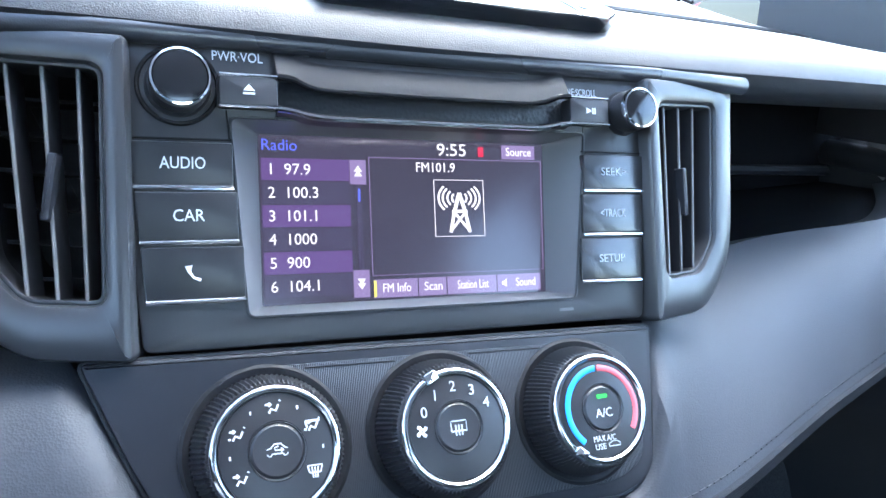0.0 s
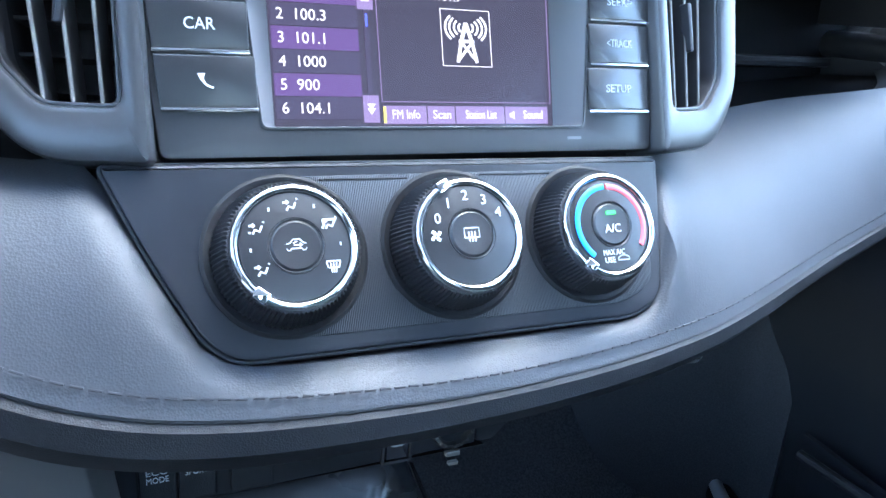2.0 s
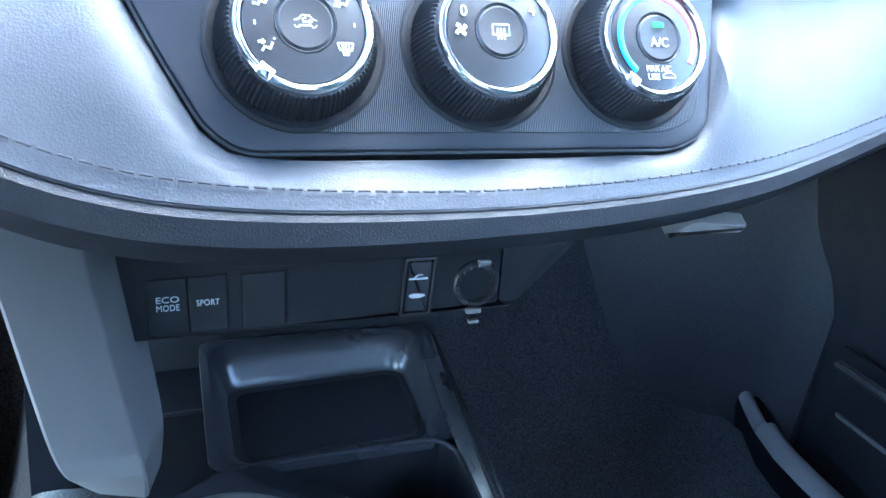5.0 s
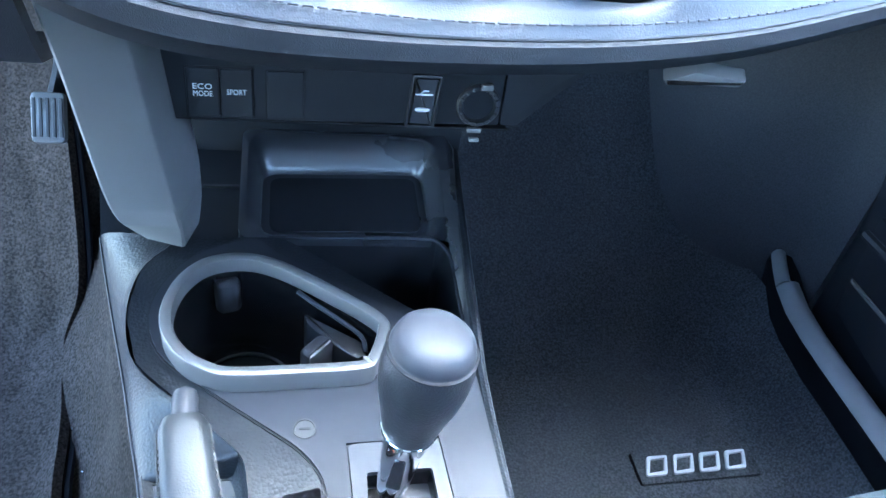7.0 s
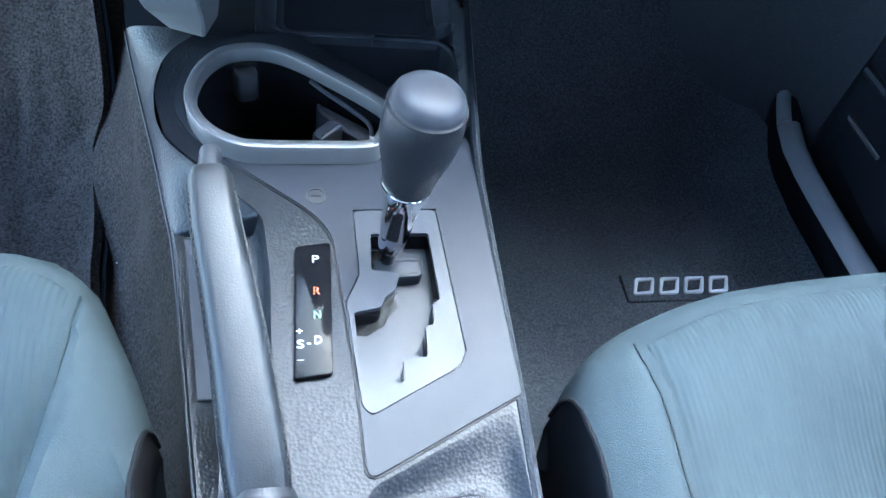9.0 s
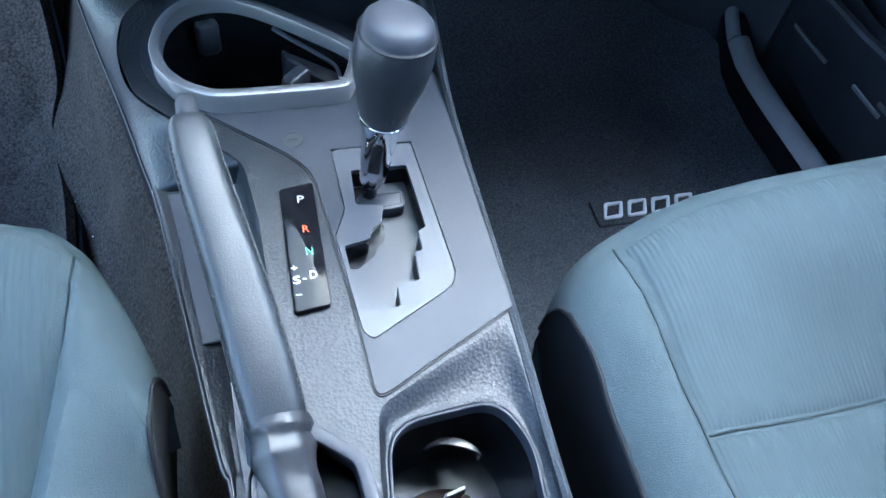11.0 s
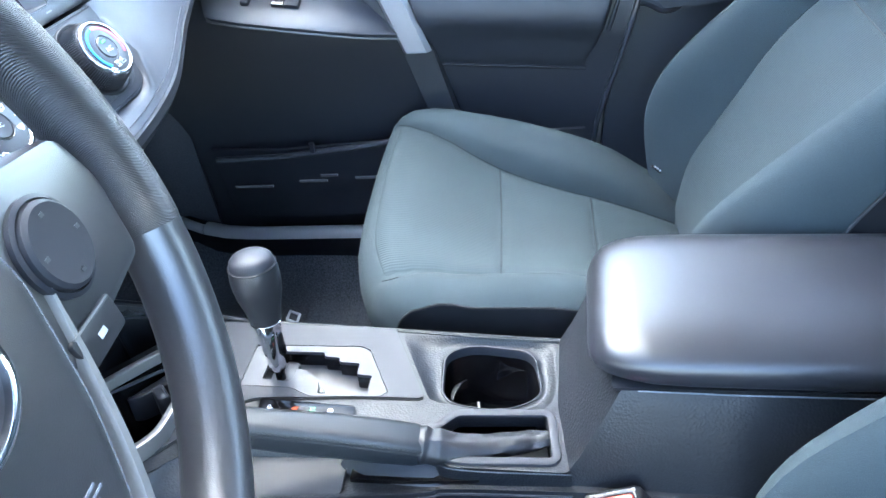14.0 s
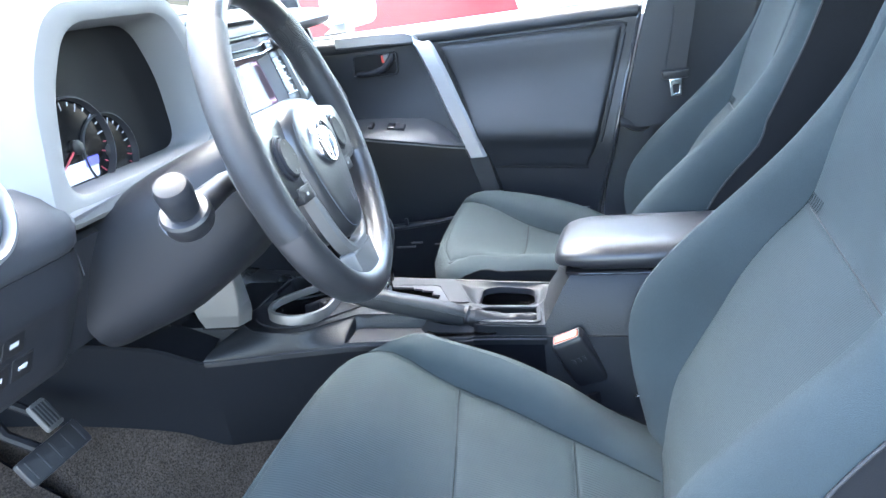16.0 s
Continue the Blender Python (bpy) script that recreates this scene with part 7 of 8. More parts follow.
# window frame seal and rear edge
part("rear_seal", tube([skin(smooth_lerp(REAR, z), z) + Vector((-0.004, -0.004, 0)) for z in span(0.08, 0.74, 30)], 0.0040, 8), M_LIP, door, "shiny rubber edge of the door")
SAIL = rpoly([(0.215, 0.737), (0.47, 0.737), (0.47, 0.945), (0.24, 0.865)], 0.006, 4)
part("sail_trim", slab(axes((0.652, 0, 0), (0, 1, 0), (-0.07, 0, 1)), SAIL, -0.006, 0.006, 0.002), M_DOOR, door, "dark triangular trim ahead of the window")
part("window_frame", tube(spline([(0.665, -0.585, 0.735), (0.650, -0.60, 0.9), (0.615, -0.61, 1.12)], 5), 0.014, 8), M_UNIT, door, "black window frame")
part("window_seal", tube([(0.655, y, 0.737) for y in span(-0.58, 0.50, 8)], 0.006, 8), M_BODY, door, "pale window ledge")

# B pillar, belt and sill on the passenger side
bm = sheet(lambda u, v: (0.596 + 0.05 * u - 0.012 * math.sin(math.pi * u) + 0.02 * max(0, v - 0.7) + (0.022 if v < 0.462 else 0.0), smooth_lerp([(0.0, -0.415), (0.30, -0.432), (0.44, -0.470), (0.50, -0.488), (0.70, -0.540), (0.80, -0.57), (1.15, -0.66)], v) - u * lerp([(0, 0.26), (0.5, 0.24), (1.1, 0.20)], v), v), span(0, 1, 16), [0.02, 0.1, 0.2, 0.3, 0.38, 0.43, 0.450, 0.4600, 0.4640, 0.468, 0.475, 0.5, 0.55, 0.65, 0.75, 0.9, 1.15], 0.02)
structure("trim_b_pillar", bm, M_DOORSOFT, "dark lower trim of the middle pillar", "pillar trim")
step = [[Vector((0.594 + 0.05 * u - 0.012 * math.sin(math.pi * u) + dx, -0.478 - 0.085 * u, 0.470 - 0.012 * u + 0.006 * math.cos(u * 6.28) + dz)) for u in span(0.0, 1.0, 16)] for dx, dz in ((0.004, 0.020), (-0.002, 0.012), (-0.0045, 0.004), (-0.002, -0.003), (0.006, -0.007), (0.020, -0.008))]
structure("trim_b_pillar_step", ruled(*step), M_LIP, "worn moulded step of the pillar trim", "pillar trim")
belt = thing("seat_belt", (0.63, -0.63, 0.6), "black seat belt hanging on the pillar with a steel tongue", "seat belt")
bm = loft([[Vector((x + a - 0.030, y + b + 0.004, z)) for a, b in ((-0.001, -0.020), (-0.001, 0.020), (0.001, 0.020), (0.001, -0.020))] for x, y, z in ((0.612, -0.605, 0.585), (0.606, -0.618, 0.66), (0.600, -0.632, 0.75), (0.590, -0.66, 0.95), (0.575, -0.68, 1.08))])
part("webbing", bm, M_BELT, belt)
TG = axes((0.574, -0.599, 0.560), (0.1, -1, 0), (0, -0.12, 1))
part("tongue_cover", slab(TG, rpoly([(-0.026, 0.006), (0.026, 0.006), (0.028, 0.024), (-0.028, 0.024)], 0.004), -0.005, 0.007, 0.003), M_UNIT, belt, "black plastic tongue cover")
tgo = rpoly([(-0.011, -0.030), (0.011, -0.030), (0.013, 0.006), (-0.013, 0.006)], 0.002)
part("tongue", rim(TG, tgo, rpoly([(-0.006, -0.024), (0.006, -0.024), (0.007, -0.006), (-0.007, -0.006)], 0.002), 0.0, 0.003, 0.0006), M_CHROME, belt, "steel tongue")
SILL = ((0.570, -0.01), (0.552, 0.050), (0.541, 0.098), (0.543, 0.111), (0.549, 0.116), (0.557, 0.118), (0.570, 0.1175), (0.588, 0.104), (0.594, 0.05), (0.596, -0.01))
RUN = [(y, 0.0, 0.0) for y in span(-0.62, 0.18, 9)] + [(0.24, 0.004, 0.0), (0.28, 0.011, 0.001), (0.32, 0.024, 0.004), (0.36, 0.040, 0.010), (0.40, 0.062, 0.022), (0.43, 0.085, 0.04)]
bm = loft([[Vector((x + dx, y, z + (dz if z > 0 else 0))) for x, z in SILL] for y, dx, dz in RUN])
sill = structure("trim_sill", bm, M_WALL, "black door sill with its edge highlight as a pale strip", "sill trim")
# highlight along the sill's rounded edge, laid on as a pale strip
STRIP = ((0.5425, 0.111), (0.5450, 0.1165), (0.5500, 0.1205), (0.5580, 0.1225), (0.5660, 0.1222), (0.5730, 0.1190), (0.5760, 0.1140))
for y0, y1, w in ((-0.62, 0.298, 1.0), (0.300, 0.43, 0.62)):
    rows_ = []
    for y in span(y0, y1, 20):
        dx = smooth_lerp([(a, b) for a, b, c in RUN], y)
        dz = smooth_lerp([(a, c) for a, b, c in RUN], y)
        rows_.append([Vector((0.5425 + (x - 0.5425) * w + dx, y, z + dz)) for x, z in STRIP] + [Vector((0.560 + dx, y, 0.108 + dz))])
    part("sill_highlight", loft(rows_), M_SILL, sill, "rounded sill edge coloured pale for its sky highlight")
KICK = [(0.30, 0.640), (0.36, 0.618), (0.385, 0.575), (0.41, 0.515), (0.44, 0.475), (0.48, 0.458), (0.60, 0.450), (0.78, 0.445)]
bm = sheet(lambda y, z: (smooth_lerp(KICK, y) + 0.10 * max(0.0, z - 0.30) ** 1.2, y, z), span(0.30, 0.78, 40), span(-0.01, 0.62, 14), 0.02)
structure("trim_kick", bm, M_KICK, "dark carpeted kick panel at the side of the footwell", "kick panel")
# driver's side sill and kick
bm = loft([[Vector((-x, y, z)) for x, z in ((0.500, 0.0), (0.515, 0.06), (0.530, 0.08), (0.552, 0.085), (0.575, 0.07), (0.60, 0.02), (0.60, -0.05))] for y in span(-0.62, 0.45, 6)])
structure("trim_sill_driver", bm, M_PLASTIC, "dark door sill trim on the driver's side", "sill trim")

# ---- floor mat with a sewn badge ----
mat_ = thing("floor_mat", (0.33, 0.1, 0.0), "black carpet floor mat with a silver badge", "floor mat")



def matz(x, y):
    return smooth_lerp(FLOOR, y) + 0.012


bm = sheet(lambda u, v: (0.095 + 0.475 * u, -0.25 + 0.97 * v, matz(0, -0.25 + 0.97 * v) + 0.110 * max(0.0, (u - 0.82) / 0.18) ** 1.6 * smooth_lerp([(0.0, 1.0), (0.48, 1.0), (0.58, 0.55), (0.66, 0.0), (1.0, 0.0)], v) + 0.004 * noise.noise(Vector((u * 5, v * 6, 2)))), span(0, 1, 24), span(0, 1, 30), 0.010)
part("carpet", bm, M_MAT, mat_)
part("binding", tube([(0.095, y, matz(0, y) + 0.001) for y in span(-0.25, 0.72, 24)], 0.0025, 6), M_THREAD, mat_)
GM = axes((0.3990, 0.112, matz(0, 0.112)), (1, 0.02, 0), (0, 1, 0.05))
badge = part("badge", slab(GM, rpoly([(-0.078, -0.021), (0.078, -0.021), (0.078, 0.021), (-0.078, 0.021)], 0.003), -0.003, 0.0050, 0.0005), M_MAT, mat_, "dark sewn badge patch")
for k in range(4):
    u0 = -0.070 + 0.0345 * k
    bar_o = [(u0, -0.0125), (u0 + 0.0270, -0.0125), (u0 + 0.0360, 0.0125), (u0 + 0.0090, 0.0125)]
    part("badge_bar", rim(GM, rpoly(bar_o, 0.004), rpoly(shrink(bar_o, 0.0062), 0.001), 0.004, 0.0078, 0.0008), M_WHITE, badge, "plain silver-white slanted shape")
# driver's mat folds
dm = thing("floor_mat", (-0.38, 0.1, 0.0), "dark worn carpet mat in the driver's footwell with lint", "floor mat")
MEDGE = [(-0.24, -0.262), (-0.05, -0.272), (0.06, -0.281), (0.116, -0.288), (0.19, -0.296), (0.24, -0.306), (0.286, -0.311), (0.33, -0.303), (0.38, -0.306), (0.44, -0.316), (0.55, -0.335), (0.70, -0.36)]


def mat_d(u, y):
    """The driver's mat: u from its wavy edge beside the tunnel to the sill."""
    x = smooth_lerp(MEDGE, y)
    return Vector((x + (-0.50 - x) * u, y, matz(0, y) + 0.045 * math.exp(-u / 0.22) + 0.006 * noise.noise(Vector((u * 5, y * 9, 8))) + 0.004 * noise.noise(Vector((u * 12, y * 22, 1)))))


part("carpet", sheet(mat_d, [0, 0.006, 0.016, 0.03] + span(0.05, 1, 24), span(-0.24, 0.70, 66), 0.010), M_CARPET, dm)
# black tube draws the shadow gap between mat edge and tunnel
part("binding", tube([mat_d(0, y) + Vector((0.0035, 0, -0.007)) for y in span(-0.24, 0.70, 56)], 0.0042, 6), M_WALL, dm, "shadow gap at the mat's edge, as a black strip")
lint = bmesh.new()
rnd = random.Random(4)
for _ in range(80):
    x, y = rnd.uniform(-0.5, -0.24), rnd.uniform(-0.2, 0.38)
    z = matz(0, y) + 0.046 * math.exp(-max(0.0, (-0.29 - x) / 0.21) / 0.22) + 0.002
    a = rnd.uniform(0, 6.28)
    l = rnd.uniform(0.001, 0.005)
    tube([(x, y, z), (x + l * math.cos(a), y + l * math.sin(a), z + 0.0008)], 0.0006, 4, lint)
tagged(part("lint", lint, M_GREYPRINT, dm), kind="stuff")
# pedals
for (x, y, z, w, h, nm, lb) in ((-0.308, 0.36, 0.297, 0.0155, 0.050, "accelerator_pedal", "ribbed grey accelerator pedal"), (-0.40, 0.26, 0.30, 0.055, 0.040, "brake_pedal", "ribbed black brake pedal")):
    PM = axes((x, y, z), (1, 0, 0), (0, 0.55, 0.83))
    pd = thing(nm, (x, y, z), lb, "pedal")
    part("pad", slab(PM, rpoly([(-w, -h / 2), (w, -h / 2), (w, h / 2), (-w, h / 2)], 0.006), -0.006, 0.004, 0.002), M_STRUT if nm[0] == "a" else M_RUBBER, pd)
    for k in range(5):
        u0 = -w + 2 * w * (k + 0.5) / 5
        part("rib", box(PM, (u0 - 0.0015, -h / 2 + 0.006, 0.003), (u0 + 0.0015, h / 2 - 0.006, 0.0055), 0.0005), M_RUBBER, pd, smooth=False)
    part("arm", tube([PM @ Vector((0, 0, -0.006)), PM @ Vector((0, 0.06, -0.05)), PM @ Vector((0, 0.25, -0.04))], 0.008, 8), M_DARK, pd)

# ---- steering wheel ----
WC, WR, WT, WY = Vector((-0.358, -0.188, 0.687)), 0.170, radians(16.1), radians(10.6)
W = axes(WC, (math.cos(WY), math.sin(WY), 0), (-math.sin(WY) * math.sin(WT), math.cos(WY) * math.sin(WT), math.cos(WT)))
wheel = thing("steering_wheel", tuple(WC), "black three-spoke steering wheel with silver lower spoke", "steering wheel")
bm = bmesh.new()
n = 96
rings = []
for i in range(n):
    a = 2 * math.pi * i / n
    flat = 0.0
    c = Vector((math.cos(a), math.sin(a), 0))
    up = Vector((0, 0, 1))
    ring_ = []
    for k in range(28):
        b = 2 * math.pi * k / 28
        ring_.append(W @ (c * (WR + 0.0162 * math.cos(b)) + up * 0.0180 * math.sin(b)))
    rings.append(ring_)
loft(rings + rings[:1], cap0=False, cap1=False, bm=bm)
part("rim", bm, M_WHEEL, wheel, "black grained rim")
WH = W @ Matrix.Translation((-0.013, -0.010, 0.0)) @ Matrix.Rotation(radians(-4.4), 4, "Z")
# knurled thumb grips on the upper rim
for a0, a1 in ((-20, 52), (128, 200)):
    rings = []
    for i in range(31):
        a = radians(a0 + (a1 - a0) * i / 30)
        g = 0.0006 if 0 < i < 30 else -0.0006
        c = Vector((math.cos(a), math.sin(a), 0))
        rings.append([W @ (c * (WR + (0.0162 + g) * math.cos(b)) + Vector((0, 0, (0.0180 + g) * math.sin(b)))) for b in [2 * math.pi * k / 28 for k in range(28)]])
    part("grip", loft(rings), M_GRIP, wheel, "knurled leather thumb grip")
hub = rpoly([(-0.062, 0.044), (-0.076, 0.014), (-0.060, -0.046), (-0.040, -0.086), (-0.020, -0.101), (0.020, -0.101), (0.040, -0.086), (0.060, -0.046), (0.076, 0.014), (0.062, 0.044), (0.032, 0.056), (-0.032, 0.056)], 0.016, 5)
part("airbag_cover", loft([place(WH, hub, -0.03), place(WH, hub, 0.006), place(WH, shrink(hub, 0.004), 0.014), place(WH, shrink(hub, 0.010), 0.0185), place(WH, shrink(hub, 0.015), 0.0200)]), M_WHEEL, wheel, "grained airbag cover")
bm = bmesh.new()
edge = shrink(hub, 0.009)
for i in range(len(edge)):
    p, q = edge[i], edge[(i + 1) % len(edge)]
    if p[1] > 0.03 and q[1] > 0.03:
        continue
    L = math.hypot(q[0] - p[0], q[1] - p[1])
    k = max(1, round(L / 0.0036))
    for j in range(k):
        c0, c1 = (j + 0.1) / k, (j + 0.75) / k
        tube([WH @ Vector((p[0] + (q[0] - p[0]) * c, p[1] + (q[1] - p[1]) * c, 0.0179)) for c in (c0, c1)], 0.0006, 5, bm)
tagged(part("stitching", bm, M_GREYTHREAD, wheel), kind="stuff")
el = [(0.031 * math.cos(2 * math.pi * k / 48), 0.002 + 0.0245 * math.sin(2 * math.pi * k / 48)) for k in range(48)]
badge_ = part("badge", rim(WH, el, shrink(el, 0.0034), 0.018, 0.0255, 0.0012), M_CHROME, wheel, "plain chrome oval badge")
part("badge_ground", slab(WH, shrink(el, 0.002), 0.017, 0.0215, 0.0005), M_SATIN, badge_)
for rx, ry, cy in ((0.0215, 0.0085, 0.010), (0.0085, 0.0205, 0.003)):
    oval = [(rx * math.cos(2 * math.pi * k / 40), cy + ry * math.sin(2 * math.pi * k / 40)) for k in range(40)]
    part("badge_oval", rim(WH, oval, shrink(oval, 0.0026), 0.020, 0.0250, 0.001), M_CHROME, badge_, "plain chrome oval")
for k in range(5):
    part("airbag_print", box(WH, (0.016 + 0.0015 * (k % 2), -0.070 + 0.0030 * k, 0.0200), (0.026 - 0.002 * (k % 3), -0.0688 + 0.0030 * k, 0.0204)), M_GREYTHREAD, wheel, "faint moulded airbag mark", smooth=False)
for s in (-1, 1):
    sp = [(s * 0.060, 0.044), (s * 0.148, 0.036), (s * 0.158, 0.010), (s * 0.150, -0.030), (s * 0.066, -0.040)]
    sp = sp if s < 0 else sp[::-1]
    spo = part("spoke", slab(WH, rpoly(sp, 0.008), -0.022, 0.009, 0.005), M_WHEEL, wheel, "black spoke")
    PB = WH @ Matrix.Translation((s * 0.0985, 0.004, 0))
    part("button_pad", lathe(PB, [(0.0225, 0.007), (0.0225, 0.0115), (0.0205, 0.0125), (0.0202, 0.0105), (0.0195, 0.0105), (0.0193, 0.0140), (0.0175, 0.0155), (0.010, 0.0150)], 40), M_SATIN, spo, "round grey button pad")
    for q in range(4):
        cx_, cy_ = 0.0135 * math.cos(q * math.pi / 2), 0.0135 * math.sin(q * math.pi / 2)
        part("pad_print", box(PB, (cx_ - 0.0014, cy_ - 0.0009, 0.0146), (cx_ + 0.0014, cy_ + 0.0009, 0.01565)), M_BEZEL, spo, smooth=False)
    bb = part("button_bar", slab(WH, rpoly([(s * 0.088 - 0.017, -0.042), (s * 0.088 + 0.017, -0.042), (s * 0.088 + 0.019, -0.026), (s * 0.088 - 0.019, -0.026)], 0.003), 0.002, 0.0112, 0.0015), M_UNIT, spo, "small black button bar")
    part("button_print", box(WH, (s * 0.088 - 0.003, -0.036, 0.0110), (s * 0.088 + 0.003, -0.033, 0.0115)), M_GREYPRINT, bb, smooth=False)
    part("button_line", box(WH, (s * 0.088 - 0.016, -0.0265, 0.0110), (s * 0.088 + 0.016, -0.0255, 0.0120)), M_STRUT, bb, smooth=False)
    trim = [(s * 0.0800, -0.006), (s * 0.0665, -0.046), (s * 0.0460, -0.090), (s * 0.0230, -0.1075), (0.0, -0.1090)]
    rows_ = []
    for i, p in enumerate(spline([(a, b, 0) for a, b in trim], 6)):
        q = Vector((-p.x, -0.02 - p.y, 0)).normalized()
        wd = lerp([(0, 0.003), (8, 0.007), (16, 0.010), (24, 0.012)], i)
        rows_.append([WH @ (p + q * a + Vector((0, 0, b))) for a, b in ((0.002, -0.004), (0.002, 0.0085), (0.0, 0.0115), (-wd * 0.5, 0.0120), (-wd, 0.0085), (-wd, -0.004))])
    part("lower_trim", loft(rows_), M_STRUT, wheel, "satin grey trim round the airbag cover")
low = [(-0.040, -0.1130), (0.040, -0.1130), (0.036, -0.152), (-0.036, -0.152)]
part("lower_spoke", slab(WH, rpoly(low[::-1], 0.006), -0.006, 0.0115, 0.005), M_STRUT, wheel, "satin grey lower spoke")

# steering column, stalks and instrument hood
column = thing("steering_column", (-0.345, -0.02, 0.60), "charcoal steering column shroud with stalks", "steering column")
rows_ = []
for d, r, dz in ((0.030, 0.060, 0.0), (0.045, 0.074, -0.004), (0.10, 0.084, -0.012), (0.17, 0.088, -0.020), (0.26, 0.084, -0.03)):
    c = W @ Vector((0, dz, -d))
    rows_.append([c + Vector((r * 1.05 * math.copysign(abs(math.cos(a)) ** 0.7, math.cos(a)), 0, r * (0.82 if math.sin(a) > 0 else 0.82 + 2.8 * max(0.0, min(0.10, d - 0.04))) * math.copysign(abs(math.sin(a)) ** 0.7, math.sin(a)) - 0.012)) for a in [2 * math.pi * k / 28 for k in range(28)]])
part("shroud", loft(rows_), M_PLASTIC, column, "charcoal shroud")
sl = part("stalk", tube([W @ Vector(p) for p in ((-0.070, 0.0, -0.050), (-0.115, 0.004, -0.054), (-0.190, 0.000, -0.062))], [0.010, 0.011, 0.014], 16), M_UNIT, column, "black lamp stalk")
TP = W @ Matrix.Translation((-0.193, 0.0, -0.062)) @ Vector((-0.55, 0.75, 0.30)).to_track_quat("Z", "Y").to_matrix().to_4x4()
part("collar", lathe(TP, [(0.014, -0.012), (0.0205, -0.010), (0.0225, -0.004), (0.0225, 0.006), (0.0205, 0.0085), (0.0150, 0.0095)], 32), M_UNIT, sl, "ribbed black collar")
part("tip", lathe(TP, [(0.0130, 0.006), (0.0140, 0.010), (0.0158, 0.028), (0.0156, 0.036), (0.0135, 0.0405), (0.0070, 0.042)], 32), M_PLASTIC, sl, "rounded knob end")
for k in range(3):
    part("tip_mark", box(TP @ Matrix.Rotation(radians(-100 + 24 * k), 4, "Z"), (0.0222, -0.0022, -0.002), (0.0230, 0.0022, 0.003)), M_GREYTHREAD, sl, smooth=False)
sr = part("stalk", tube([W @ Vector(p) for p in ((0.070, 0.0, -0.050), (0.110, 0.012, -0.048), (0.160, 0.024, -0.046))], [0.010, 0.011, 0.013], 16), M_UNIT, column, "black wiper stalk")
for k in range(3):
    part("print", box(W @ Matrix.Translation((0.115 + 0.014 * k, 0.014 + 0.003 * k, -0.036)), (-0.004, -0.003, 0), (0.004, 0.003, 0.0008)), M_WHITE, sr, smooth=False)

cluster = thing("instrument_cluster", (-0.36, 0.10, 0.70), "hooded instrument cluster with two lit round gauges", "instrument cluster")
CL = axes((-0.365, 0.055, 0.745), (1, 0, 0), (0, 0.06, 1))
hood_i = rpoly([(-0.142, -0.068), (0.118, -0.068), (0.120, 0.02), (0.094, 0.088), (-0.070, 0.088), (-0.112, 0.030)], 0.030, 7)
hood_o = rpoly([(-0.180, -0.100), (0.152, -0.100), (0.152, 0.035), (0.112, 0.118), (-0.095, 0.118), (-0.148, 0.045)], 0.040, 7)
rings_ = [place(CL, hood_i, 0.0), place(CL, shrink(hood_i, -0.001), 0.045), place(CL, shrink(hood_i, -0.004), 0.056), place(CL, shrink(hood_i, -0.012), 0.060), place(CL, shrink(hood_o, 0.006), 0.058), place(CL, hood_o, 0.050), place(CL, shrink(hood_o, -0.006), 0.0), place(CL, shrink(hood_o, -0.010), -0.10)]
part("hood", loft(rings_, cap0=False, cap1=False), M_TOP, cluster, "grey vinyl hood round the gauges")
part("face", slab(CL, shrink(hood_i, -0.003), -0.012, 0.0), M_DARK, cluster, "black gauge face")
for (u, v, r, w0) in ((-0.062, -0.030, 0.054, 0.004), (-0.012, -0.046, 0.044, 0.0)):
    G_ = CL @ Matrix.Translation((u, v, w0))
    g = part("gauge", lathe(G_, [(r, 0.0005), (r, 0.010), (r * 0.96, 0.011), (r * 0.94, 0.002), (r * 0.2, 0.001)], 48, cap0=False, cap1=True), M_BEZEL, cluster, "silver-ringed gauge")
    part("dial_face", lathe(G_, [(r * 0.935, 0.0), (r * 0.935, 0.0026), (r * 0.1, 0.0026)], 40), M_GLOSS, g, "black dial face")
    for k in range(21):
        a = radians(225 - 270 * k / 20)
        r0 = r * (0.74 if k % 2 == 0 else 0.82)
        part("tick", tube([G_ @ Vector((r0 * math.cos(a), r0 * math.sin(a), 0.003)), G_ @ Vector((r * 0.9 * math.cos(a), r * 0.9 * math.sin(a), 0.003))], 0.0008, 4), M_WHITE if k < 17 else M_REDARC, g)
    a = radians(215 if w0 > 0 else 75)
    part("needle", tube([G_ @ Vector((0, 0, 0.005)), G_ @ Vector((r * 0.8 * math.cos(a), r * 0.8 * math.sin(a), 0.005))], [0.0018, 0.0006], 6), M_REDARC, g, "red needle")
    part("needle_hub", lathe(G_, [(0.008, 0.002), (0.008, 0.008), (0.006, 0.009)], 20), M_UNIT, g)
DPL = part("display", slab(CL, rpoly([(-0.092, -0.066), (-0.042, -0.066), (-0.036, -0.046), (-0.090, -0.046)], 0.003), 0.006, 0.009), M_LCD, cluster, "white and blue lit display")
part("display_band", slab(CL, rpoly([(-0.058, -0.054), (-0.038, -0.054), (-0.035, -0.044), (-0.056, -0.044)], 0.002), 0.0085, 0.0098), M_SCRBLUE, DPL, "blue corner of the display")
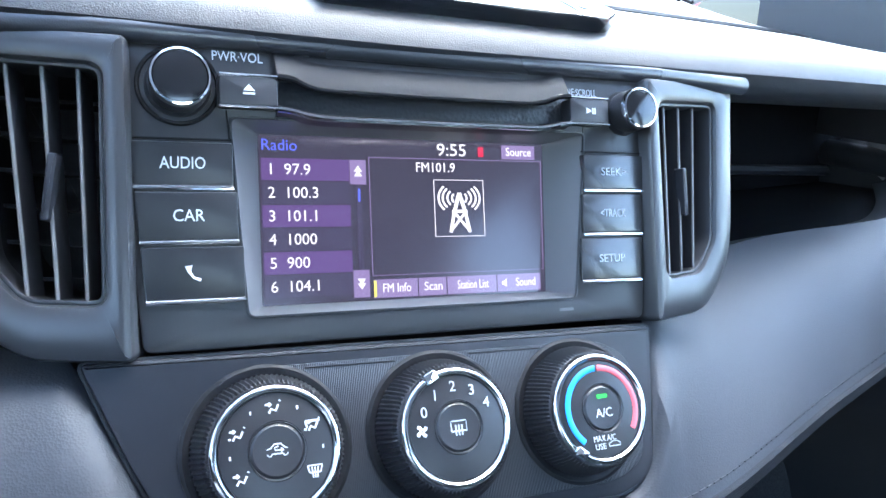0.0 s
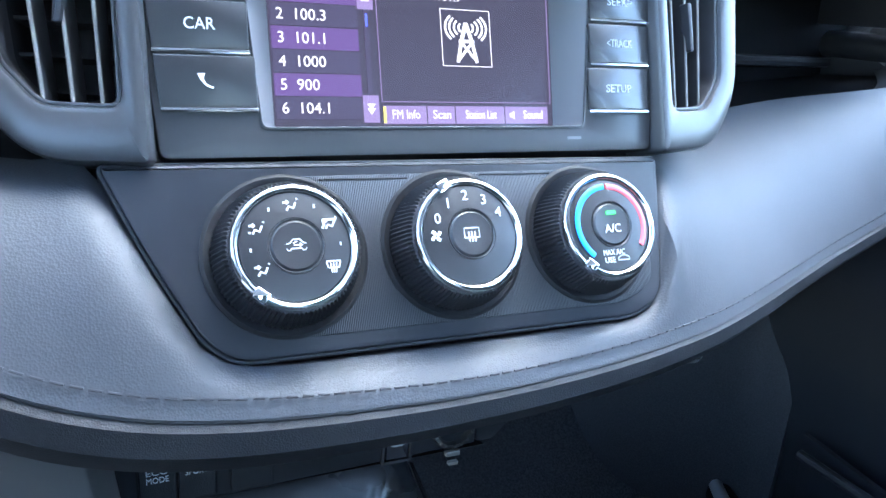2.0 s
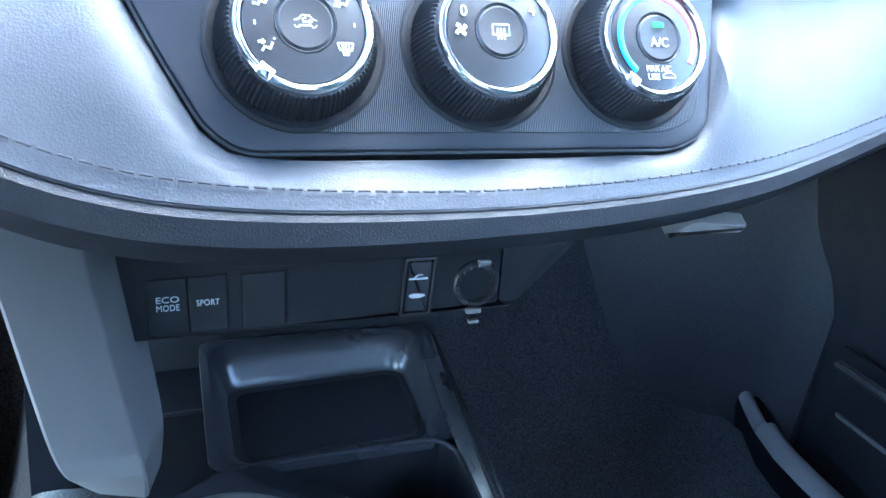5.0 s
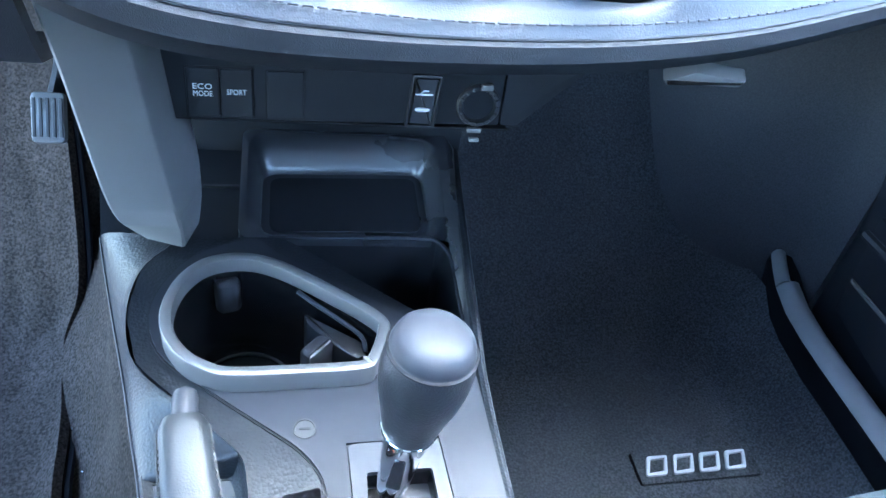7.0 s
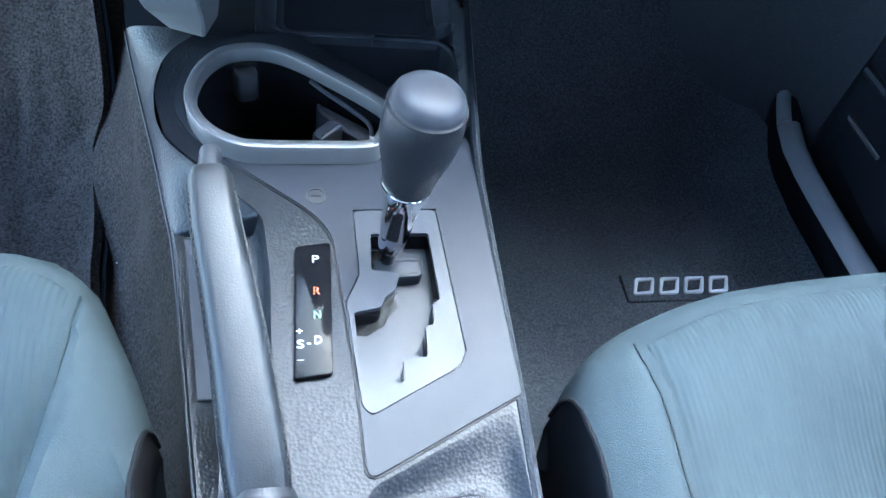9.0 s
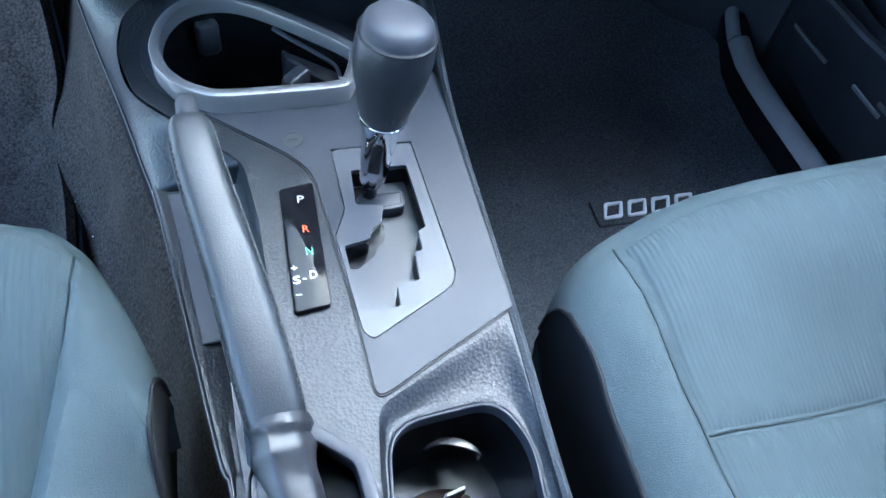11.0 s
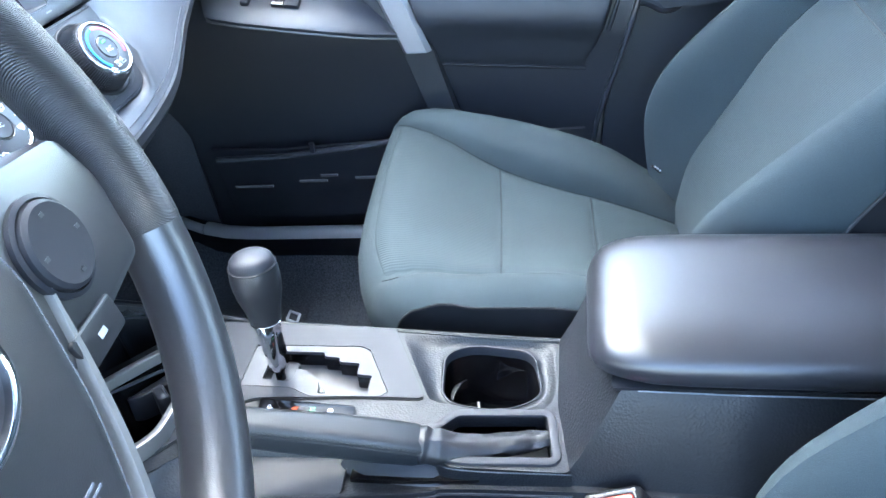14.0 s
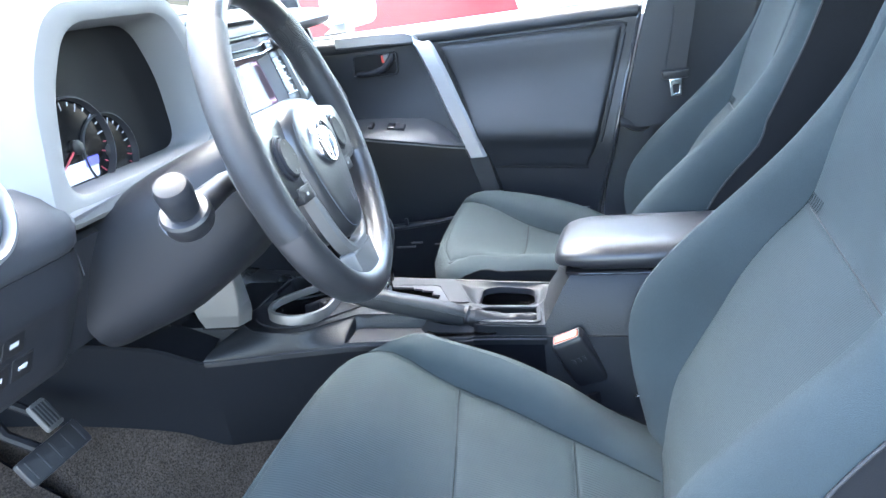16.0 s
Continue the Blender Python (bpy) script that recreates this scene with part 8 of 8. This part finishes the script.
# trim strip and knee panel under the cluster
knee = thing("knee_panel", (-0.45, 0.1, 0.5), "charcoal lower dash panel on the driver's side with switches", "knee panel")
bm = sheet(lambda u, v: (u, 0.014 + 0.060 * v + 0.14 * max(0.0, v - 0.85), 0.640 - 0.142 * v + 0.12 * max(0.0, v - 0.88)), span(-0.52, -0.205, 30), span(0, 1, 14), 0.01)
part("panel", bm, M_DOOR, knee)
PADP = [(0.12, 0.700), (0.03, 0.697), (0.004, 0.686), (-0.010, 0.670), (-0.014, 0.655), (-0.010, 0.642), (-0.003, 0.636), (0.004, 0.634)]
KNEP = [(0.006, 0.634), (-0.001, 0.631), (-0.001, 0.614), (0.001, 0.599), (0.005, 0.593), (0.012, 0.585), (0.032, 0.550), (0.050, 0.519), (0.056, 0.511), (0.066, 0.507), (0.12, 0.512), (0.20, 0.520)]
endcurve = lambda u: 0.05 * max(0.0, (u + 0.54) / 0.05) ** 2
part("pad_end", sheet(lambda u, k: (u, PADP[k][0] + endcurve(u), PADP[k][1]), span(-0.74, -0.49, 24), range(len(PADP)), 0.004), M_PAD, knee, "charcoal soft pad at the end of the dash")
part("outer_panel", sheet(lambda u, k: (u, KNEP[k][0] + endcurve(u), KNEP[k][1]), span(-0.74, -0.49, 24), range(len(KNEP)), 0.006), M_DOOR, knee, "moulded knee panel below the pad")
for k in range(2):
    part("panel_rib", tube([(-0.520 + 0.014 * k, 0.004 + 0.008 * k, 0.622), (-0.515 + 0.014 * k, 0.008 + 0.008 * k, 0.598)], 0.0016, 6), M_DOORARM, knee)
part("trim_strip", tube(spline([(-0.518, -0.003, 0.662), (-0.508, -0.004, 0.664), (-0.42, -0.002, 0.668), (-0.32, 0.0, 0.670), (-0.22, 0.01, 0.668)], 5), 0.007, 8), M_SILVER, knee, "silver trim strip under the gauges")
KM = axes((-0.596, 0.0300, 0.5480), (1, 0, 0), (0, -0.50, 0.86))
for k, (u, v) in enumerate(((-0.030, 0.0), (0.000, 0.0), (-0.015, 0.035), (-0.045, 0.03))):
    sw_ = part("switch", slab(KM, rpoly([(u - 0.013, v - 0.014), (u + 0.013, v - 0.014), (u + 0.013, v + 0.014), (u - 0.013, v + 0.014)], 0.002), -0.004, 0.004, 0.001), M_UNIT, knee, "black dash switch")
    part("print", box(KM, (u - 0.005, v - 0.0025, 0.004), (u + 0.005, v + 0.0025, 0.0046)), M_WHITE, sw_, smooth=False)
